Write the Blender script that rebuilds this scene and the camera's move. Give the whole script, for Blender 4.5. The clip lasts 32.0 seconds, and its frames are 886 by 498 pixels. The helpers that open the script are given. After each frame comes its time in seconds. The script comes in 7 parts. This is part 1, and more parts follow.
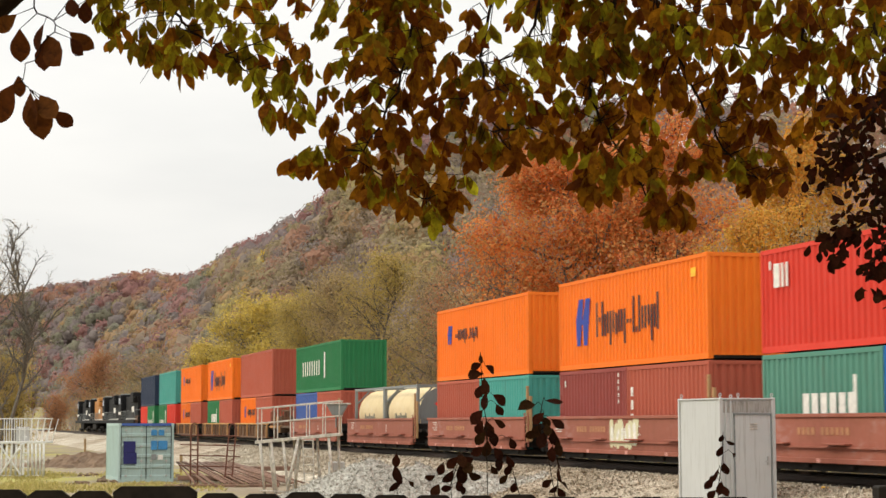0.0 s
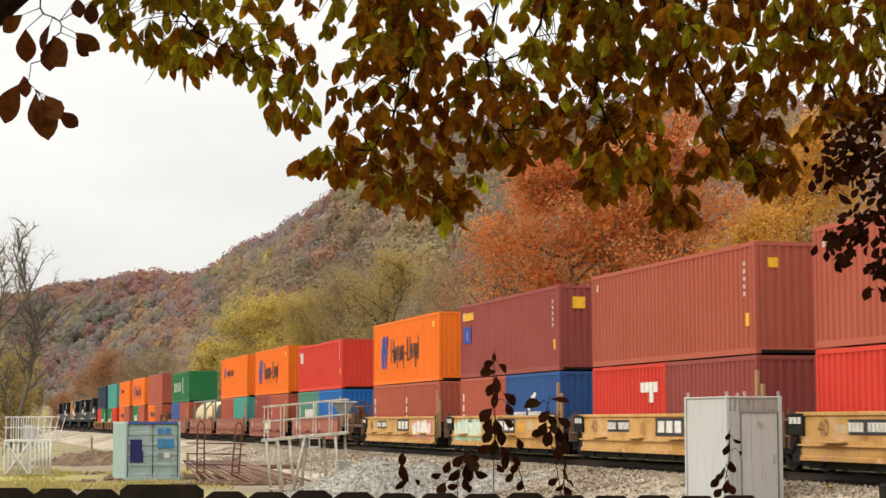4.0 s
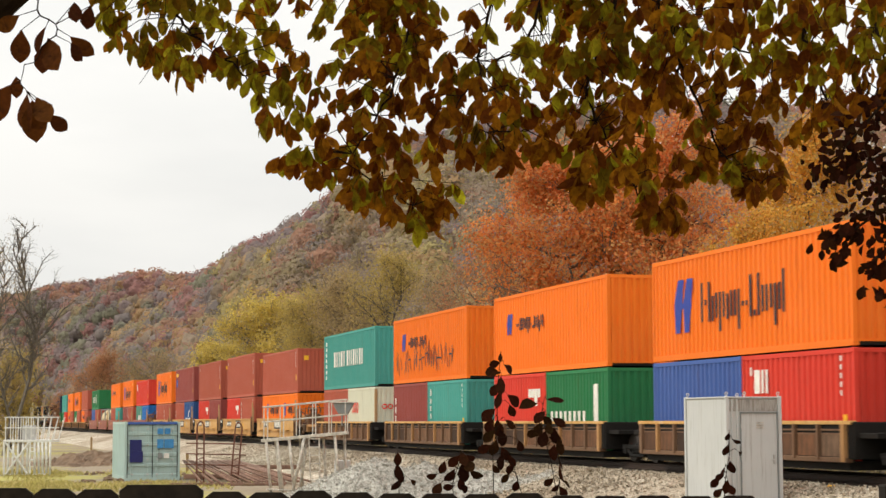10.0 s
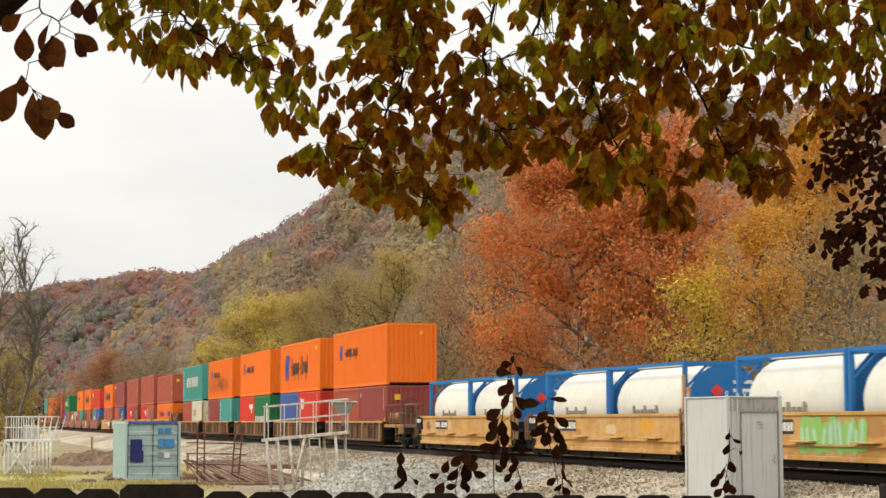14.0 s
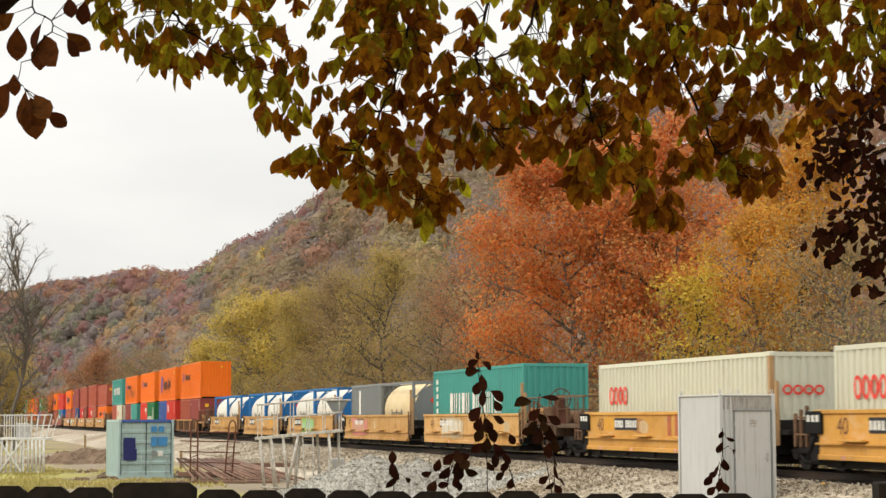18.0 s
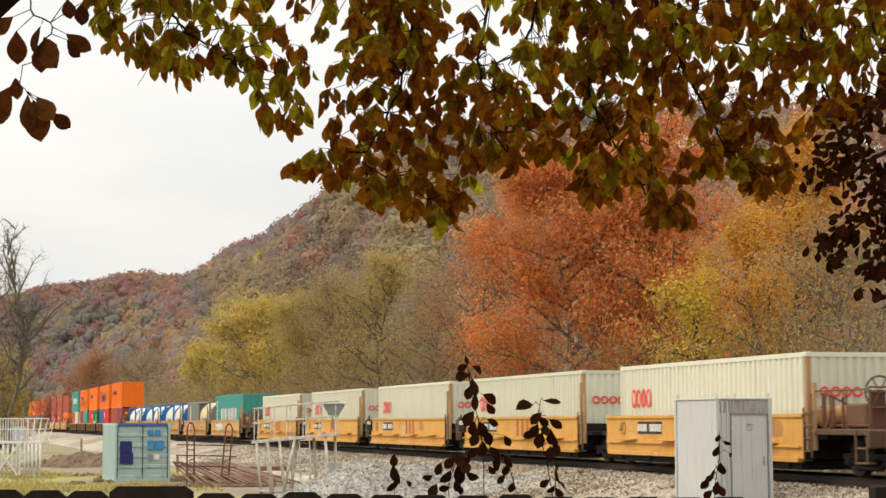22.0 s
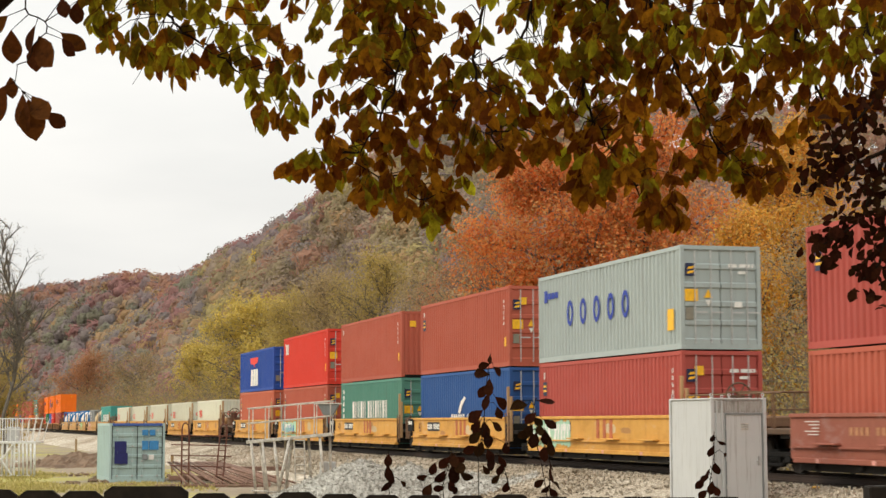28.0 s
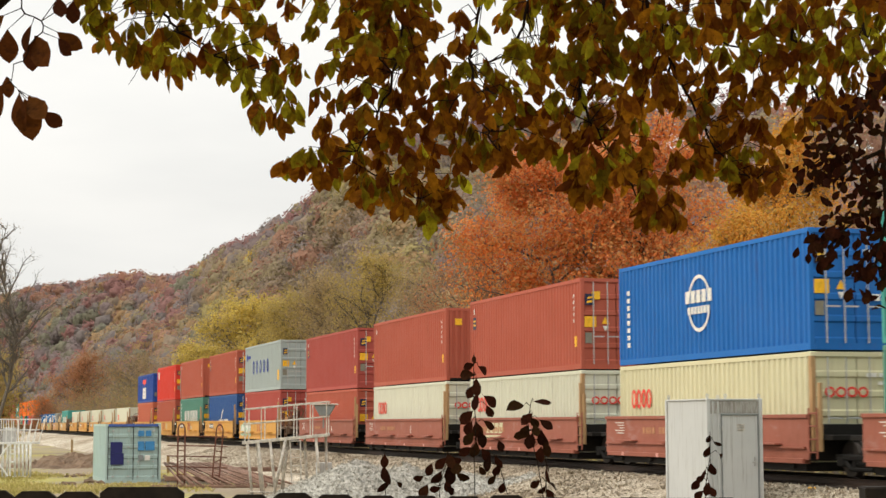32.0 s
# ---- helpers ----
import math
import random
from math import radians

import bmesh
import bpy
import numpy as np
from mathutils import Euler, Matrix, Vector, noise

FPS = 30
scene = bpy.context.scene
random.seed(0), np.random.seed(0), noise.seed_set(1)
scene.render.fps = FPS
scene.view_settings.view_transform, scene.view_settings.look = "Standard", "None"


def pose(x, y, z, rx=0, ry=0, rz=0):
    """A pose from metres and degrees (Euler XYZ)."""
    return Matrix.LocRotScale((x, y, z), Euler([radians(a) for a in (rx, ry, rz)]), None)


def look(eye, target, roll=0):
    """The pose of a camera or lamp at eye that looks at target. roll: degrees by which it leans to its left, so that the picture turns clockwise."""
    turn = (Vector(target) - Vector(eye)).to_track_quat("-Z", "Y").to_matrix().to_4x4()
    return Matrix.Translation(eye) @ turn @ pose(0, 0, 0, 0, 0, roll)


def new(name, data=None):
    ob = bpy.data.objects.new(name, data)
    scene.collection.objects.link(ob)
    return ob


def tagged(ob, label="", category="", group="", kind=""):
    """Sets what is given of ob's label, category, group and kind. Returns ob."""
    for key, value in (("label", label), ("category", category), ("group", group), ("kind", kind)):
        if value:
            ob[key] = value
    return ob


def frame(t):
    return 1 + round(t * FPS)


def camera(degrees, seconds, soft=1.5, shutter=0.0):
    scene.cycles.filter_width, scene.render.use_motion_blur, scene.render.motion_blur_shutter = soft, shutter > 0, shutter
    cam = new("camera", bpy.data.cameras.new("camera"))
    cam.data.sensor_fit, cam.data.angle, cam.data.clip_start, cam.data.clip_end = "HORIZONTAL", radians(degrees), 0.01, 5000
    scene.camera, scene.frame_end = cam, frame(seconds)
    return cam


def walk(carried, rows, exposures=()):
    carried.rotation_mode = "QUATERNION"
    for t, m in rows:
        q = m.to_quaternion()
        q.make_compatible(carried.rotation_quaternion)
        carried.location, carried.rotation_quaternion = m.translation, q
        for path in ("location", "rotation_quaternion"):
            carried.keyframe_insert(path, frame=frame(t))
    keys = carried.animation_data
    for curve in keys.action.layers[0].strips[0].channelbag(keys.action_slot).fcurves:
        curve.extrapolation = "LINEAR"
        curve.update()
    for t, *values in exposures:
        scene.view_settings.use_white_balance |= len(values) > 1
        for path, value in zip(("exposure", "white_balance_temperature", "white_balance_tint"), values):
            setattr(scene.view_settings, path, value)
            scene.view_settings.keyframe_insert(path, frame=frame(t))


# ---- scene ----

# camera: hand-held on one spot, telephoto; seconds, tilt up, heading
EYE_Z = 2.6
cam = camera(27.5, 32.0, soft=1.5, shutter=0.25)
AIM = [
    (0, 5.466, -15.521), (0.5, 5.461, -15.439), (1, 5.409, -15.437), (1.5, 5.408, -15.412), (2, 5.409, -15.439),
    (2.5, 5.438, -15.465), (3, 5.438, -15.410), (3.5, 5.409, -15.308), (5.5, 5.436, -15.385), (6, 5.409, -15.382),
    (6.5, 5.430, -15.371), (7, 5.439, -15.437), (7.5, 5.463, -15.453), (8, 5.487, -15.390), (8.5, 5.492, -15.330),
    (9, 5.466, -15.359), (9.5, 5.436, -15.398), (10, 5.422, -15.330), (10.5, 5.461, -15.246), (11, 5.468, -15.255),
    (11.5, 5.492, -15.324), (12, 5.490, -15.261), (12.5, 5.451, -15.222), (13, 5.408, -15.274), (13.5, 5.408, -15.276),
    (14, 5.408, -15.316), (14.5, 5.404, -15.353), (16.5, 5.298, -15.461), (17, 5.298, -15.494), (17.5, 5.327, -15.521),
    (18, 5.352, -15.524), (18.5, 5.327, -15.521), (19, 5.298, -15.494), (19.5, 5.327, -15.547), (20, 5.404, -15.600),
    (20.5, 5.448, -15.627), (21, 5.465, -15.635), (21.5, 5.485, -15.633), (22, 5.465, -15.631), (22.5, 5.461, -15.608),
    (23, 5.460, -15.662), (23.5, 5.465, -15.687), (24, 5.468, -15.689), (24.5, 5.494, -15.680), (25, 5.518, -15.636),
    (25.5, 5.518, -15.636), (27.5, 5.468, -15.709), (28, 5.465, -15.795), (28.5, 5.441, -15.879), (29, 5.439, -15.934),
    (29.5, 5.463, -15.959), (30, 5.513, -15.946), (30.5, 5.515, -15.932), (31, 5.515, -15.954), (31.5, 5.515, -15.963),
    (32, 5.487, -15.918),
]
walk(cam, [(t, pose(0, 0, EYE_Z, 90 + up, 0, head) @ pose(0, 0, 0, 0, 0, -0.157)) for t, up, head in AIM],
     exposures=[(0.0, 0.0), (32.0, 0.0)])

# ---- light: a bright overcast sky and a very soft sun ----
world = bpy.data.worlds.new("overcast_sky")
scene.world = world
world.use_nodes = True
wn, wl = world.node_tree.nodes, world.node_tree.links
sky = wn.new("ShaderNodeTexSky")
sky.sky_type = "NISHITA"
sky.sun_disc = False
sky.sun_elevation, sky.sun_rotation = radians(43), radians(280)
grey = wn.new("ShaderNodeHueSaturation")
grey.inputs["Saturation"].default_value = 0.05
grey.inputs["Value"].default_value = 0.10
wl.new(sky.outputs[0], grey.inputs["Color"])
tex = wn.new("ShaderNodeTexCoord")
mp = wn.new("ShaderNodeMapping")
mp.inputs["Scale"].default_value = (2.0, 2.0, 7.0)
wl.new(tex.outputs["Generated"], mp.inputs[0])
cl = wn.new("ShaderNodeTexNoise")
cl.inputs["Scale"].default_value, cl.inputs["Detail"].default_value = 1.6, 5.0
wl.new(mp.outputs[0], cl.inputs["Vector"])
rp = wn.new("ShaderNodeValToRGB")
rp.color_ramp.elements[0].position, rp.color_ramp.elements[0].color = 0.30, (0.81, 0.81, 0.785, 1)
rp.color_ramp.elements[1].position, rp.color_ramp.elements[1].color = 0.66, (0.98, 0.965, 0.92, 1)
wl.new(cl.outputs["Fac"], rp.inputs[0])
mx = wn.new("ShaderNodeMixRGB")
mx.inputs["Fac"].default_value = 0.88
wl.new(grey.outputs[0], mx.inputs[1])
wl.new(rp.outputs[0], mx.inputs[2])
# an overcast sky grows brighter towards the zenith
sep = wn.new("ShaderNodeSeparateXYZ")
wl.new(tex.outputs["Generated"], sep.inputs[0])
lift = wn.new("ShaderNodeMapRange")
lift.inputs["From Min"].default_value, lift.inputs["From Max"].default_value = 0.12, 0.9
lift.inputs["To Min"].default_value, lift.inputs["To Max"].default_value = 1.03, 2.3
wl.new(sep.outputs["Z"], lift.inputs["Value"])
wl.new(lift.outputs[0], wn["Background"].inputs["Strength"])
wl.new(mx.outputs[0], wn["Background"].inputs["Color"])

sun = new("sun", bpy.data.lights.new("sun", "SUN"))
sun.data.energy, sun.data.angle, sun.data.color = 1.5, radians(20), (1.0, 0.91, 0.76)
sun.matrix_world = look((-80, 14, 75), (0, 0, 0))

# ---- plan: metres to the right and ahead of the eye's first line of sight ----
HEAD = radians(74.506)
FWD = Vector((math.cos(HEAD), math.sin(HEAD)))
RGT = Vector((math.sin(HEAD), -math.cos(HEAD)))


def spot(r, d, z=0.0):
    return Vector((FWD.x * d + RGT.x * r, FWD.y * d + RGT.y * r, z))


RAIL_Z = 1.3          # top of rail
TRACK_X = 21.22       # the track runs along +y


# ---- materials ----
def shader(name):
    m = bpy.data.materials.new(name)
    m.use_nodes = True
    nt = m.node_tree
    return m, nt.nodes, nt.links, nt.nodes["Principled BSDF"]


def coords(n, l, kind, scale):
    tc = n.new("ShaderNodeTexCoord")
    mg = n.new("ShaderNodeMapping")
    mg.inputs["Scale"].default_value = scale
    l.new(tc.outputs[kind], mg.inputs[0])
    return mg.outputs[0]


def noisy(n, l, vec, scale, detail=4.0, rough=0.6):
    t = n.new("ShaderNodeTexNoise")
    t.inputs["Scale"].default_value, t.inputs["Detail"].default_value = scale, detail
    t.inputs["Roughness"].default_value = rough
    if vec is not None:
        l.new(vec, t.inputs["Vector"])
    return t.outputs["Fac"]


def ramp(n, l, fac, stops):
    r = n.new("ShaderNodeValToRGB")
    el = r.color_ramp.elements
    while len(el) < len(stops):
        el.new(0.5)
    for e, (p, c) in zip(el, stops):
        e.position, e.color = p, (*c, 1)
    l.new(fac, r.inputs[0])
    return r.outputs[0]


def mix(n, l, fac, a, b, mode="MIX"):
    m = n.new("ShaderNodeMixRGB")
    m.blend_type = mode
    for sock, v in ((m.inputs["Fac"], fac), (m.inputs[1], a), (m.inputs[2], b)):
        if isinstance(v, (int, float)):
            sock.default_value = v
        elif isinstance(v, tuple):
            sock.default_value = (*v, 1)
        else:
            l.new(v, sock)
    return m.outputs[0]


def bump(n, l, b, fac, strength, dist):
    u = n.new("ShaderNodeBump")
    u.inputs["Strength"].default_value, u.inputs["Distance"].default_value = strength, dist
    l.new(fac, u.inputs["Height"])
    l.new(u.outputs[0], b.inputs["Normal"])


def shade(c, k):
    return tuple(min(1.0, v * k) for v in c)


def paint(name, color, rough=0.55, dirt=0.35, rust=(0.10, 0.045, 0.025), fade=0.05, worn=0.0):
    """Weathered paint on steel: faded patches, streaks that run down, small rust spots."""
    m, n, l, b = shader(name)
    big = noisy(n, l, coords(n, l, "Object", (0.5, 0.35, 0.6)), 1.3, 5)
    pale = tuple(v * (1 - fade) + 0.55 * fade for v in color)
    base = mix(n, l, big, shade(color, 0.86), pale)
    streak = noisy(n, l, coords(n, l, "Object", (5.0, 5.0, 0.35)), 2.2, 6, 0.7)
    s = ramp(n, l, streak, [(0.52, (0, 0, 0)), (0.78, (dirt, dirt, dirt))])
    base = mix(n, l, s, base, shade(rust, 1.4))
    spots = noisy(n, l, coords(n, l, "Object", (1, 1, 1)), 9.0, 8, 0.75)
    s2 = ramp(n, l, spots, [(0.66, (0, 0, 0)), (0.74, (dirt * 1.6, dirt * 1.6, dirt * 1.6))])
    base = mix(n, l, s2, base, rust)
    if worn:              # scuffed and sun-bleached areas, drips from the top edge
        area = noisy(n, l, coords(n, l, "Object", (0.6, 0.55, 1.1)), 1.7, 7, 0.68)
        w1 = ramp(n, l, area, [(0.50, (0, 0, 0)), (0.62, (worn, worn, worn))])
        base = mix(n, l, w1, base, tuple(0.55 * a + 0.45 * b_ for a, b_ in zip(color, rust)))
        w2 = ramp(n, l, area, [(0.33, (worn, worn, worn)), (0.43, (0, 0, 0))])
        base = mix(n, l, w2, base, tuple(0.6 * a + 0.4 * 0.55 for a in color))
        drip = noisy(n, l, coords(n, l, "Object", (11.0, 11.0, 0.5)), 1.9, 5, 0.7)
        w3 = ramp(n, l, drip, [(0.60, (0, 0, 0)), (0.70, (0.8 * worn, 0.8 * worn, 0.8 * worn))])
        base = mix(n, l, w3, base, shade(rust, 1.2))
    oi = n.new("ShaderNodeObjectInfo")
    tone = ramp(n, l, oi.outputs["Random"], [(0.0, (0.92, 0.92, 0.92)), (1.0, (1.06, 1.06, 1.06))])
    base = mix(n, l, 1.0, base, tone, "MULTIPLY")
    l.new(base, b.inputs["Base Color"])
    b.inputs["Roughness"].default_value = rough
    b.inputs["Specular IOR Level"].default_value = 0.08
    bump(n, l, b, spots, 0.15, 0.004)
    return m


def plain(name, color, rough=0.6, metal=0.0, var=0.2, scale=6.0, spec=0.3):
    m, n, l, b = shader(name)
    a = noisy(n, l, coords(n, l, "Object", (1, 1, 1)), scale, 6, 0.65)
    base = mix(n, l, ramp(n, l, a, [(0.3, (0, 0, 0)), (0.7, (1, 1, 1))]), shade(color, 1 - var), shade(color, 1 + var))
    l.new(base, b.inputs["Base Color"])
    b.inputs["Roughness"].default_value, b.inputs["Metallic"].default_value = rough, metal
    b.inputs["Specular IOR Level"].default_value = spec
    bump(n, l, b, a, 0.12, 0.01)
    return m


def foliage(name, stops, through_=0.35, rough=0.6, spec=0.2, kind="geo", grain=0.35, depth=0.28, blotch=None):
    """Leaves: colour by leaf, some light let through."""
    m, n, l, b = shader(name)
    if kind == "geo":
        g = n.new("ShaderNodeNewGeometry").outputs["Random Per Island"]
    else:
        g = n.new("ShaderNodeObjectInfo").outputs["Random"]
    col = ramp(n, l, g, stops)
    if kind == "obj" or kind == "geo":
        patch = noisy(n, l, coords(n, l, "Object", (1, 1, 1)), grain, 4)
        tone = ramp(n, l, patch, [(0.3, (1 - depth,) * 3), (0.7, (1 + 0.75 * depth,) * 3)])
        col = mix(n, l, 1.0, col, tone, "MULTIPLY")
    if blotch:            # withered patches of another colour
        spots = noisy(n, l, coords(n, l, "Object", (1, 1, 1)), grain * 0.55, 3, 0.55)
        col = mix(n, l, ramp(n, l, spots, [(0.53, (0, 0, 0)), (0.62, (0.8, 0.8, 0.8))]), col, blotch)
    l.new(col, b.inputs["Base Color"])
    b.inputs["Roughness"].default_value = rough
    b.inputs["Specular IOR Level"].default_value = spec
    if through_ > 0:
        tr = n.new("ShaderNodeBsdfTranslucent")
        l.new(col, tr.inputs["Color"])
        ms = n.new("ShaderNodeMixShader")
        ms.inputs[0].default_value = through_
        l.new(b.outputs[0], ms.inputs[1])
        l.new(tr.outputs[0], ms.inputs[2])
        l.new(ms.outputs[0], n["Material Output"].inputs["Surface"])
    return m


def crowns(name, a, b_, c):
    """Far crowns: tone that changes from crown to crown, little from leaf to leaf."""
    m, n, l, b = shader(name)
    P = coords(n, l, "Object", (1, 1, 1))
    big = noisy(n, l, P, 0.055, 3, 0.6)
    col = ramp(n, l, big, [(0.32, a), (0.5, b_), (0.68, c)])
    g = n.new("ShaderNodeNewGeometry").outputs["Random Per Island"]
    col = mix(n, l, 1.0, col, ramp(n, l, g, [(0.0, (0.90, 0.90, 0.90)), (1.0, (1.08, 1.08, 1.08))]), "MULTIPLY")
    fine = noisy(n, l, P, 0.85, 5, 0.7)
    col = mix(n, l, 1.0, col, ramp(n, l, fine, [(0.30, (0.84, 0.84, 0.85)), (0.55, (1.0, 1.0, 1.0)), (0.72, (1.16, 1.14, 1.10))]), "MULTIPLY")
    bump(n, l, b, fine, 0.35, 0.5)
    l.new(col, b.inputs["Base Color"])
    b.inputs["Roughness"].default_value = 0.95
    b.inputs["Specular IOR Level"].default_value = 0.03
    tr = n.new("ShaderNodeBsdfTranslucent")
    l.new(col, tr.inputs["Color"])
    ms = n.new("ShaderNodeMixShader")
    ms.inputs[0].default_value = 0.40
    l.new(b.outputs[0], ms.inputs[1])
    l.new(tr.outputs[0], ms.inputs[2])
    l.new(ms.outputs[0], n["Material Output"].inputs["Surface"])
    return m


def gravel_mat(name, a, b_, scale, soiled=0.4):
    m, n, l, b = shader(name)
    v = n.new("ShaderNodeTexVoronoi")
    v.inputs["Scale"].default_value = scale
    l.new(coords(n, l, "Object", (1, 1, 1)), v.inputs["Vector"])
    sep = n.new("ShaderNodeSeparateColor")
    l.new(v.outputs["Color"], sep.inputs[0])
    c = ramp(n, l, sep.outputs[0], [(0.0, a), (1.0, b_)])
    big = noisy(n, l, coords(n, l, "Object", (1, 1, 1)), 0.35, 6)
    c = mix(n, l, 1.0, c, ramp(n, l, big, [(0.3, (0.8, 0.78, 0.75)), (0.7, (1.12, 1.12, 1.12))]), "MULTIPLY")
    soil = noisy(n, l, coords(n, l, "Object", (1, 0.4, 1)), 0.16, 5, 0.65)
    c = mix(n, l, 1.0, c, ramp(n, l, soil, [(0.38, (1 - 0.85 * soiled, 1 - soiled, 1 - 1.2 * soiled)), (0.60, (1.06, 1.05, 1.02))]), "MULTIPLY")
    l.new(c, b.inputs["Base Color"])
    b.inputs["Roughness"].default_value = 0.9
    b.inputs["Specular IOR Level"].default_value = 0.15
    bump(n, l, b, v.outputs["Distance"], 0.9, 0.04)
    return m


M = {}
ORANGE, BROWN, RED = (0.90, 0.19, 0.009), (0.45, 0.104, 0.060), (0.68, 0.048, 0.026)
for key, col in dict(tank_blue=(0.020, 0.17, 0.45), lime_spray=(0.30, 0.56, 0.14), crimson=(0.42, 0.08, 0.06), orange=ORANGE, brown=BROWN, red=RED, wine=(0.31, 0.066, 0.054), rust_red=(0.58, 0.155, 0.085),
                     green=(0.022, 0.19, 0.065), sage=(0.10, 0.27, 0.20), teal=(0.07, 0.34, 0.29), white=(0.70, 0.69, 0.545),
                     cream=(0.68, 0.635, 0.41), navy=(0.02, 0.035, 0.075), blue=(0.022, 0.075, 0.34), cyan_blue=(0.013, 0.15, 0.48),
                     mid_blue=(0.06, 0.12, 0.36), grey=(0.40, 0.45, 0.43), slate=(0.24, 0.255, 0.25), mint=(0.42, 0.66, 0.47)).items():
    M[key] = paint("painted_steel_" + key, col, dirt=0.26)
M["car_yellow"] = paint("weathered_yellow_car_paint", (0.63, 0.335, 0.072), dirt=0.95, rust=(0.16, 0.075, 0.035), fade=0.22, worn=0.75)
M["car_amber"] = paint("amber_yellow_car_paint", (0.68, 0.345, 0.055), dirt=0.7, rust=(0.20, 0.085, 0.035), fade=0.12, worn=0.5)
M["car_brown"] = paint("weathered_brown_car_paint", (0.345, 0.113, 0.073), dirt=0.5, worn=0.35)
M["car_grime"] = paint("oily_brown_steel", (0.10, 0.06, 0.036), dirt=0.7, rust=(0.24, 0.12, 0.05))
M["car_dirt"] = paint("grimy_brown_steel", (0.18, 0.098, 0.052), dirt=0.7, rust=(0.05, 0.03, 0.02))
def bay_mat():
    """Grimy side bays, each of its own tone."""
    m, n, l, b = shader("grimy_bay_steel")
    oi = n.new("ShaderNodeObjectInfo")
    c = ramp(n, l, oi.outputs["Random"], [(0.0, (0.05, 0.032, 0.024)), (0.35, (0.13, 0.065, 0.038)), (0.7, (0.20, 0.095, 0.05)), (1.0, (0.20, 0.13, 0.085))])
    a = noisy(n, l, coords(n, l, "Object", (2, 2, 0.8)), 2.0, 7, 0.7)
    c = mix(n, l, ramp(n, l, a, [(0.4, (0, 0, 0)), (0.7, (0.8, 0.8, 0.8))]), c, (0.05, 0.035, 0.025))
    l.new(c, b.inputs["Base Color"])
    b.inputs["Roughness"].default_value = 0.8
    b.inputs["Specular IOR Level"].default_value = 0.1
    return m


M["bay"] = bay_mat()
M["black"] = plain("grimy_black_steel", (0.012, 0.011, 0.010), 0.7, spec=0.12)
# near-black: shade of gaps and undersides put into the steel's colour; also seals
M["dark"] = plain("dark_gap_steel", (0.018, 0.016, 0.014), 0.8, spec=0.1)
M["steel"] = plain("worn_wheel_steel", (0.040, 0.032, 0.027), 0.6, 0.2)
M["rail"] = plain("rusty_rail_steel", (0.055, 0.034, 0.024), 0.6, 0.2)
M["galv"] = plain("galvanised_steel", (0.46, 0.45, 0.43), 0.55, 0.2)
M["mark_white"] = plain("white_stencil_paint", (0.72, 0.70, 0.64), 0.6)
M["mark_blue"] = plain("blue_stencil_paint", (0.025, 0.05, 0.30), 0.6)
M["mark_black"] = plain("black_stencil_paint", (0.03, 0.028, 0.03), 0.6)
M["mark_red"] = plain("red_stencil_paint", (0.75, 0.05, 0.035), 0.6)
M["mark_navy"] = plain("navy_sticker", (0.02, 0.025, 0.06), 0.5)
M["mark_yellow"] = plain("yellow_sticker", (0.85, 0.45, 0.02), 0.5)
M["mark_grey"] = plain("grey_data_plate", (0.22, 0.20, 0.15), 0.5)
M["rust"] = plain("rusty_iron", (0.14, 0.055, 0.035), 0.8)
M["tie"] = plain("creosoted_timber", (0.045, 0.033, 0.025), 0.85)
M["ballast"] = gravel_mat("pale_crushed_stone", (0.25, 0.215, 0.17), (0.64, 0.585, 0.49), 16.0)
# dark stone: the shade under the train is put into its colour
M["bed_shade"] = gravel_mat("train_shade_ballast", (0.035, 0.03, 0.027), (0.12, 0.10, 0.085), 16.0)
M["pile"] = gravel_mat("grey_crushed_stone", (0.29, 0.285, 0.26), (0.57, 0.56, 0.515), 20.0, 0.15)
M["bark"] = plain("grey_bark", (0.075, 0.062, 0.05), 0.9, var=0.4)
M["bark_mid"] = plain("brown_grey_bark", (0.115, 0.098, 0.078), 0.9, var=0.4)
M["bark_pale"] = plain("pale_bark", (0.17, 0.145, 0.115), 0.9, var=0.4)


# ---- mesh helpers ----
def link_mesh(name, me, parent=None, label=""):
    ob = new(name, me)
    if parent is not None:
        ob.parent = parent
    if label:
        ob["label"] = label
    return ob


def part(name, bm, material, parent=None, label=""):
    """One mesh object under a thing or a part."""
    me = bpy.data.meshes.new(name)
    bm.to_mesh(me)
    bm.free()
    me.materials.append(material)
    return link_mesh(name, me, parent, label)


def box(bm, x0, y0, z0, x1, y1, z1, bev=0.0):
    r = bmesh.ops.create_cube(bm, size=1.0)
    vs = r["verts"]
    for v in vs:
        v.co = Vector(((x0 + x1) / 2 + v.co.x * (x1 - x0), (y0 + y1) / 2 + v.co.y * (y1 - y0), (z0 + z1) / 2 + v.co.z * (z1 - z0)))
    if bev:
        es = list({e for v in vs for e in v.link_edges})
        bmesh.ops.bevel(bm, geom=es, offset=bev, segments=1, affect="EDGES")
    return vs


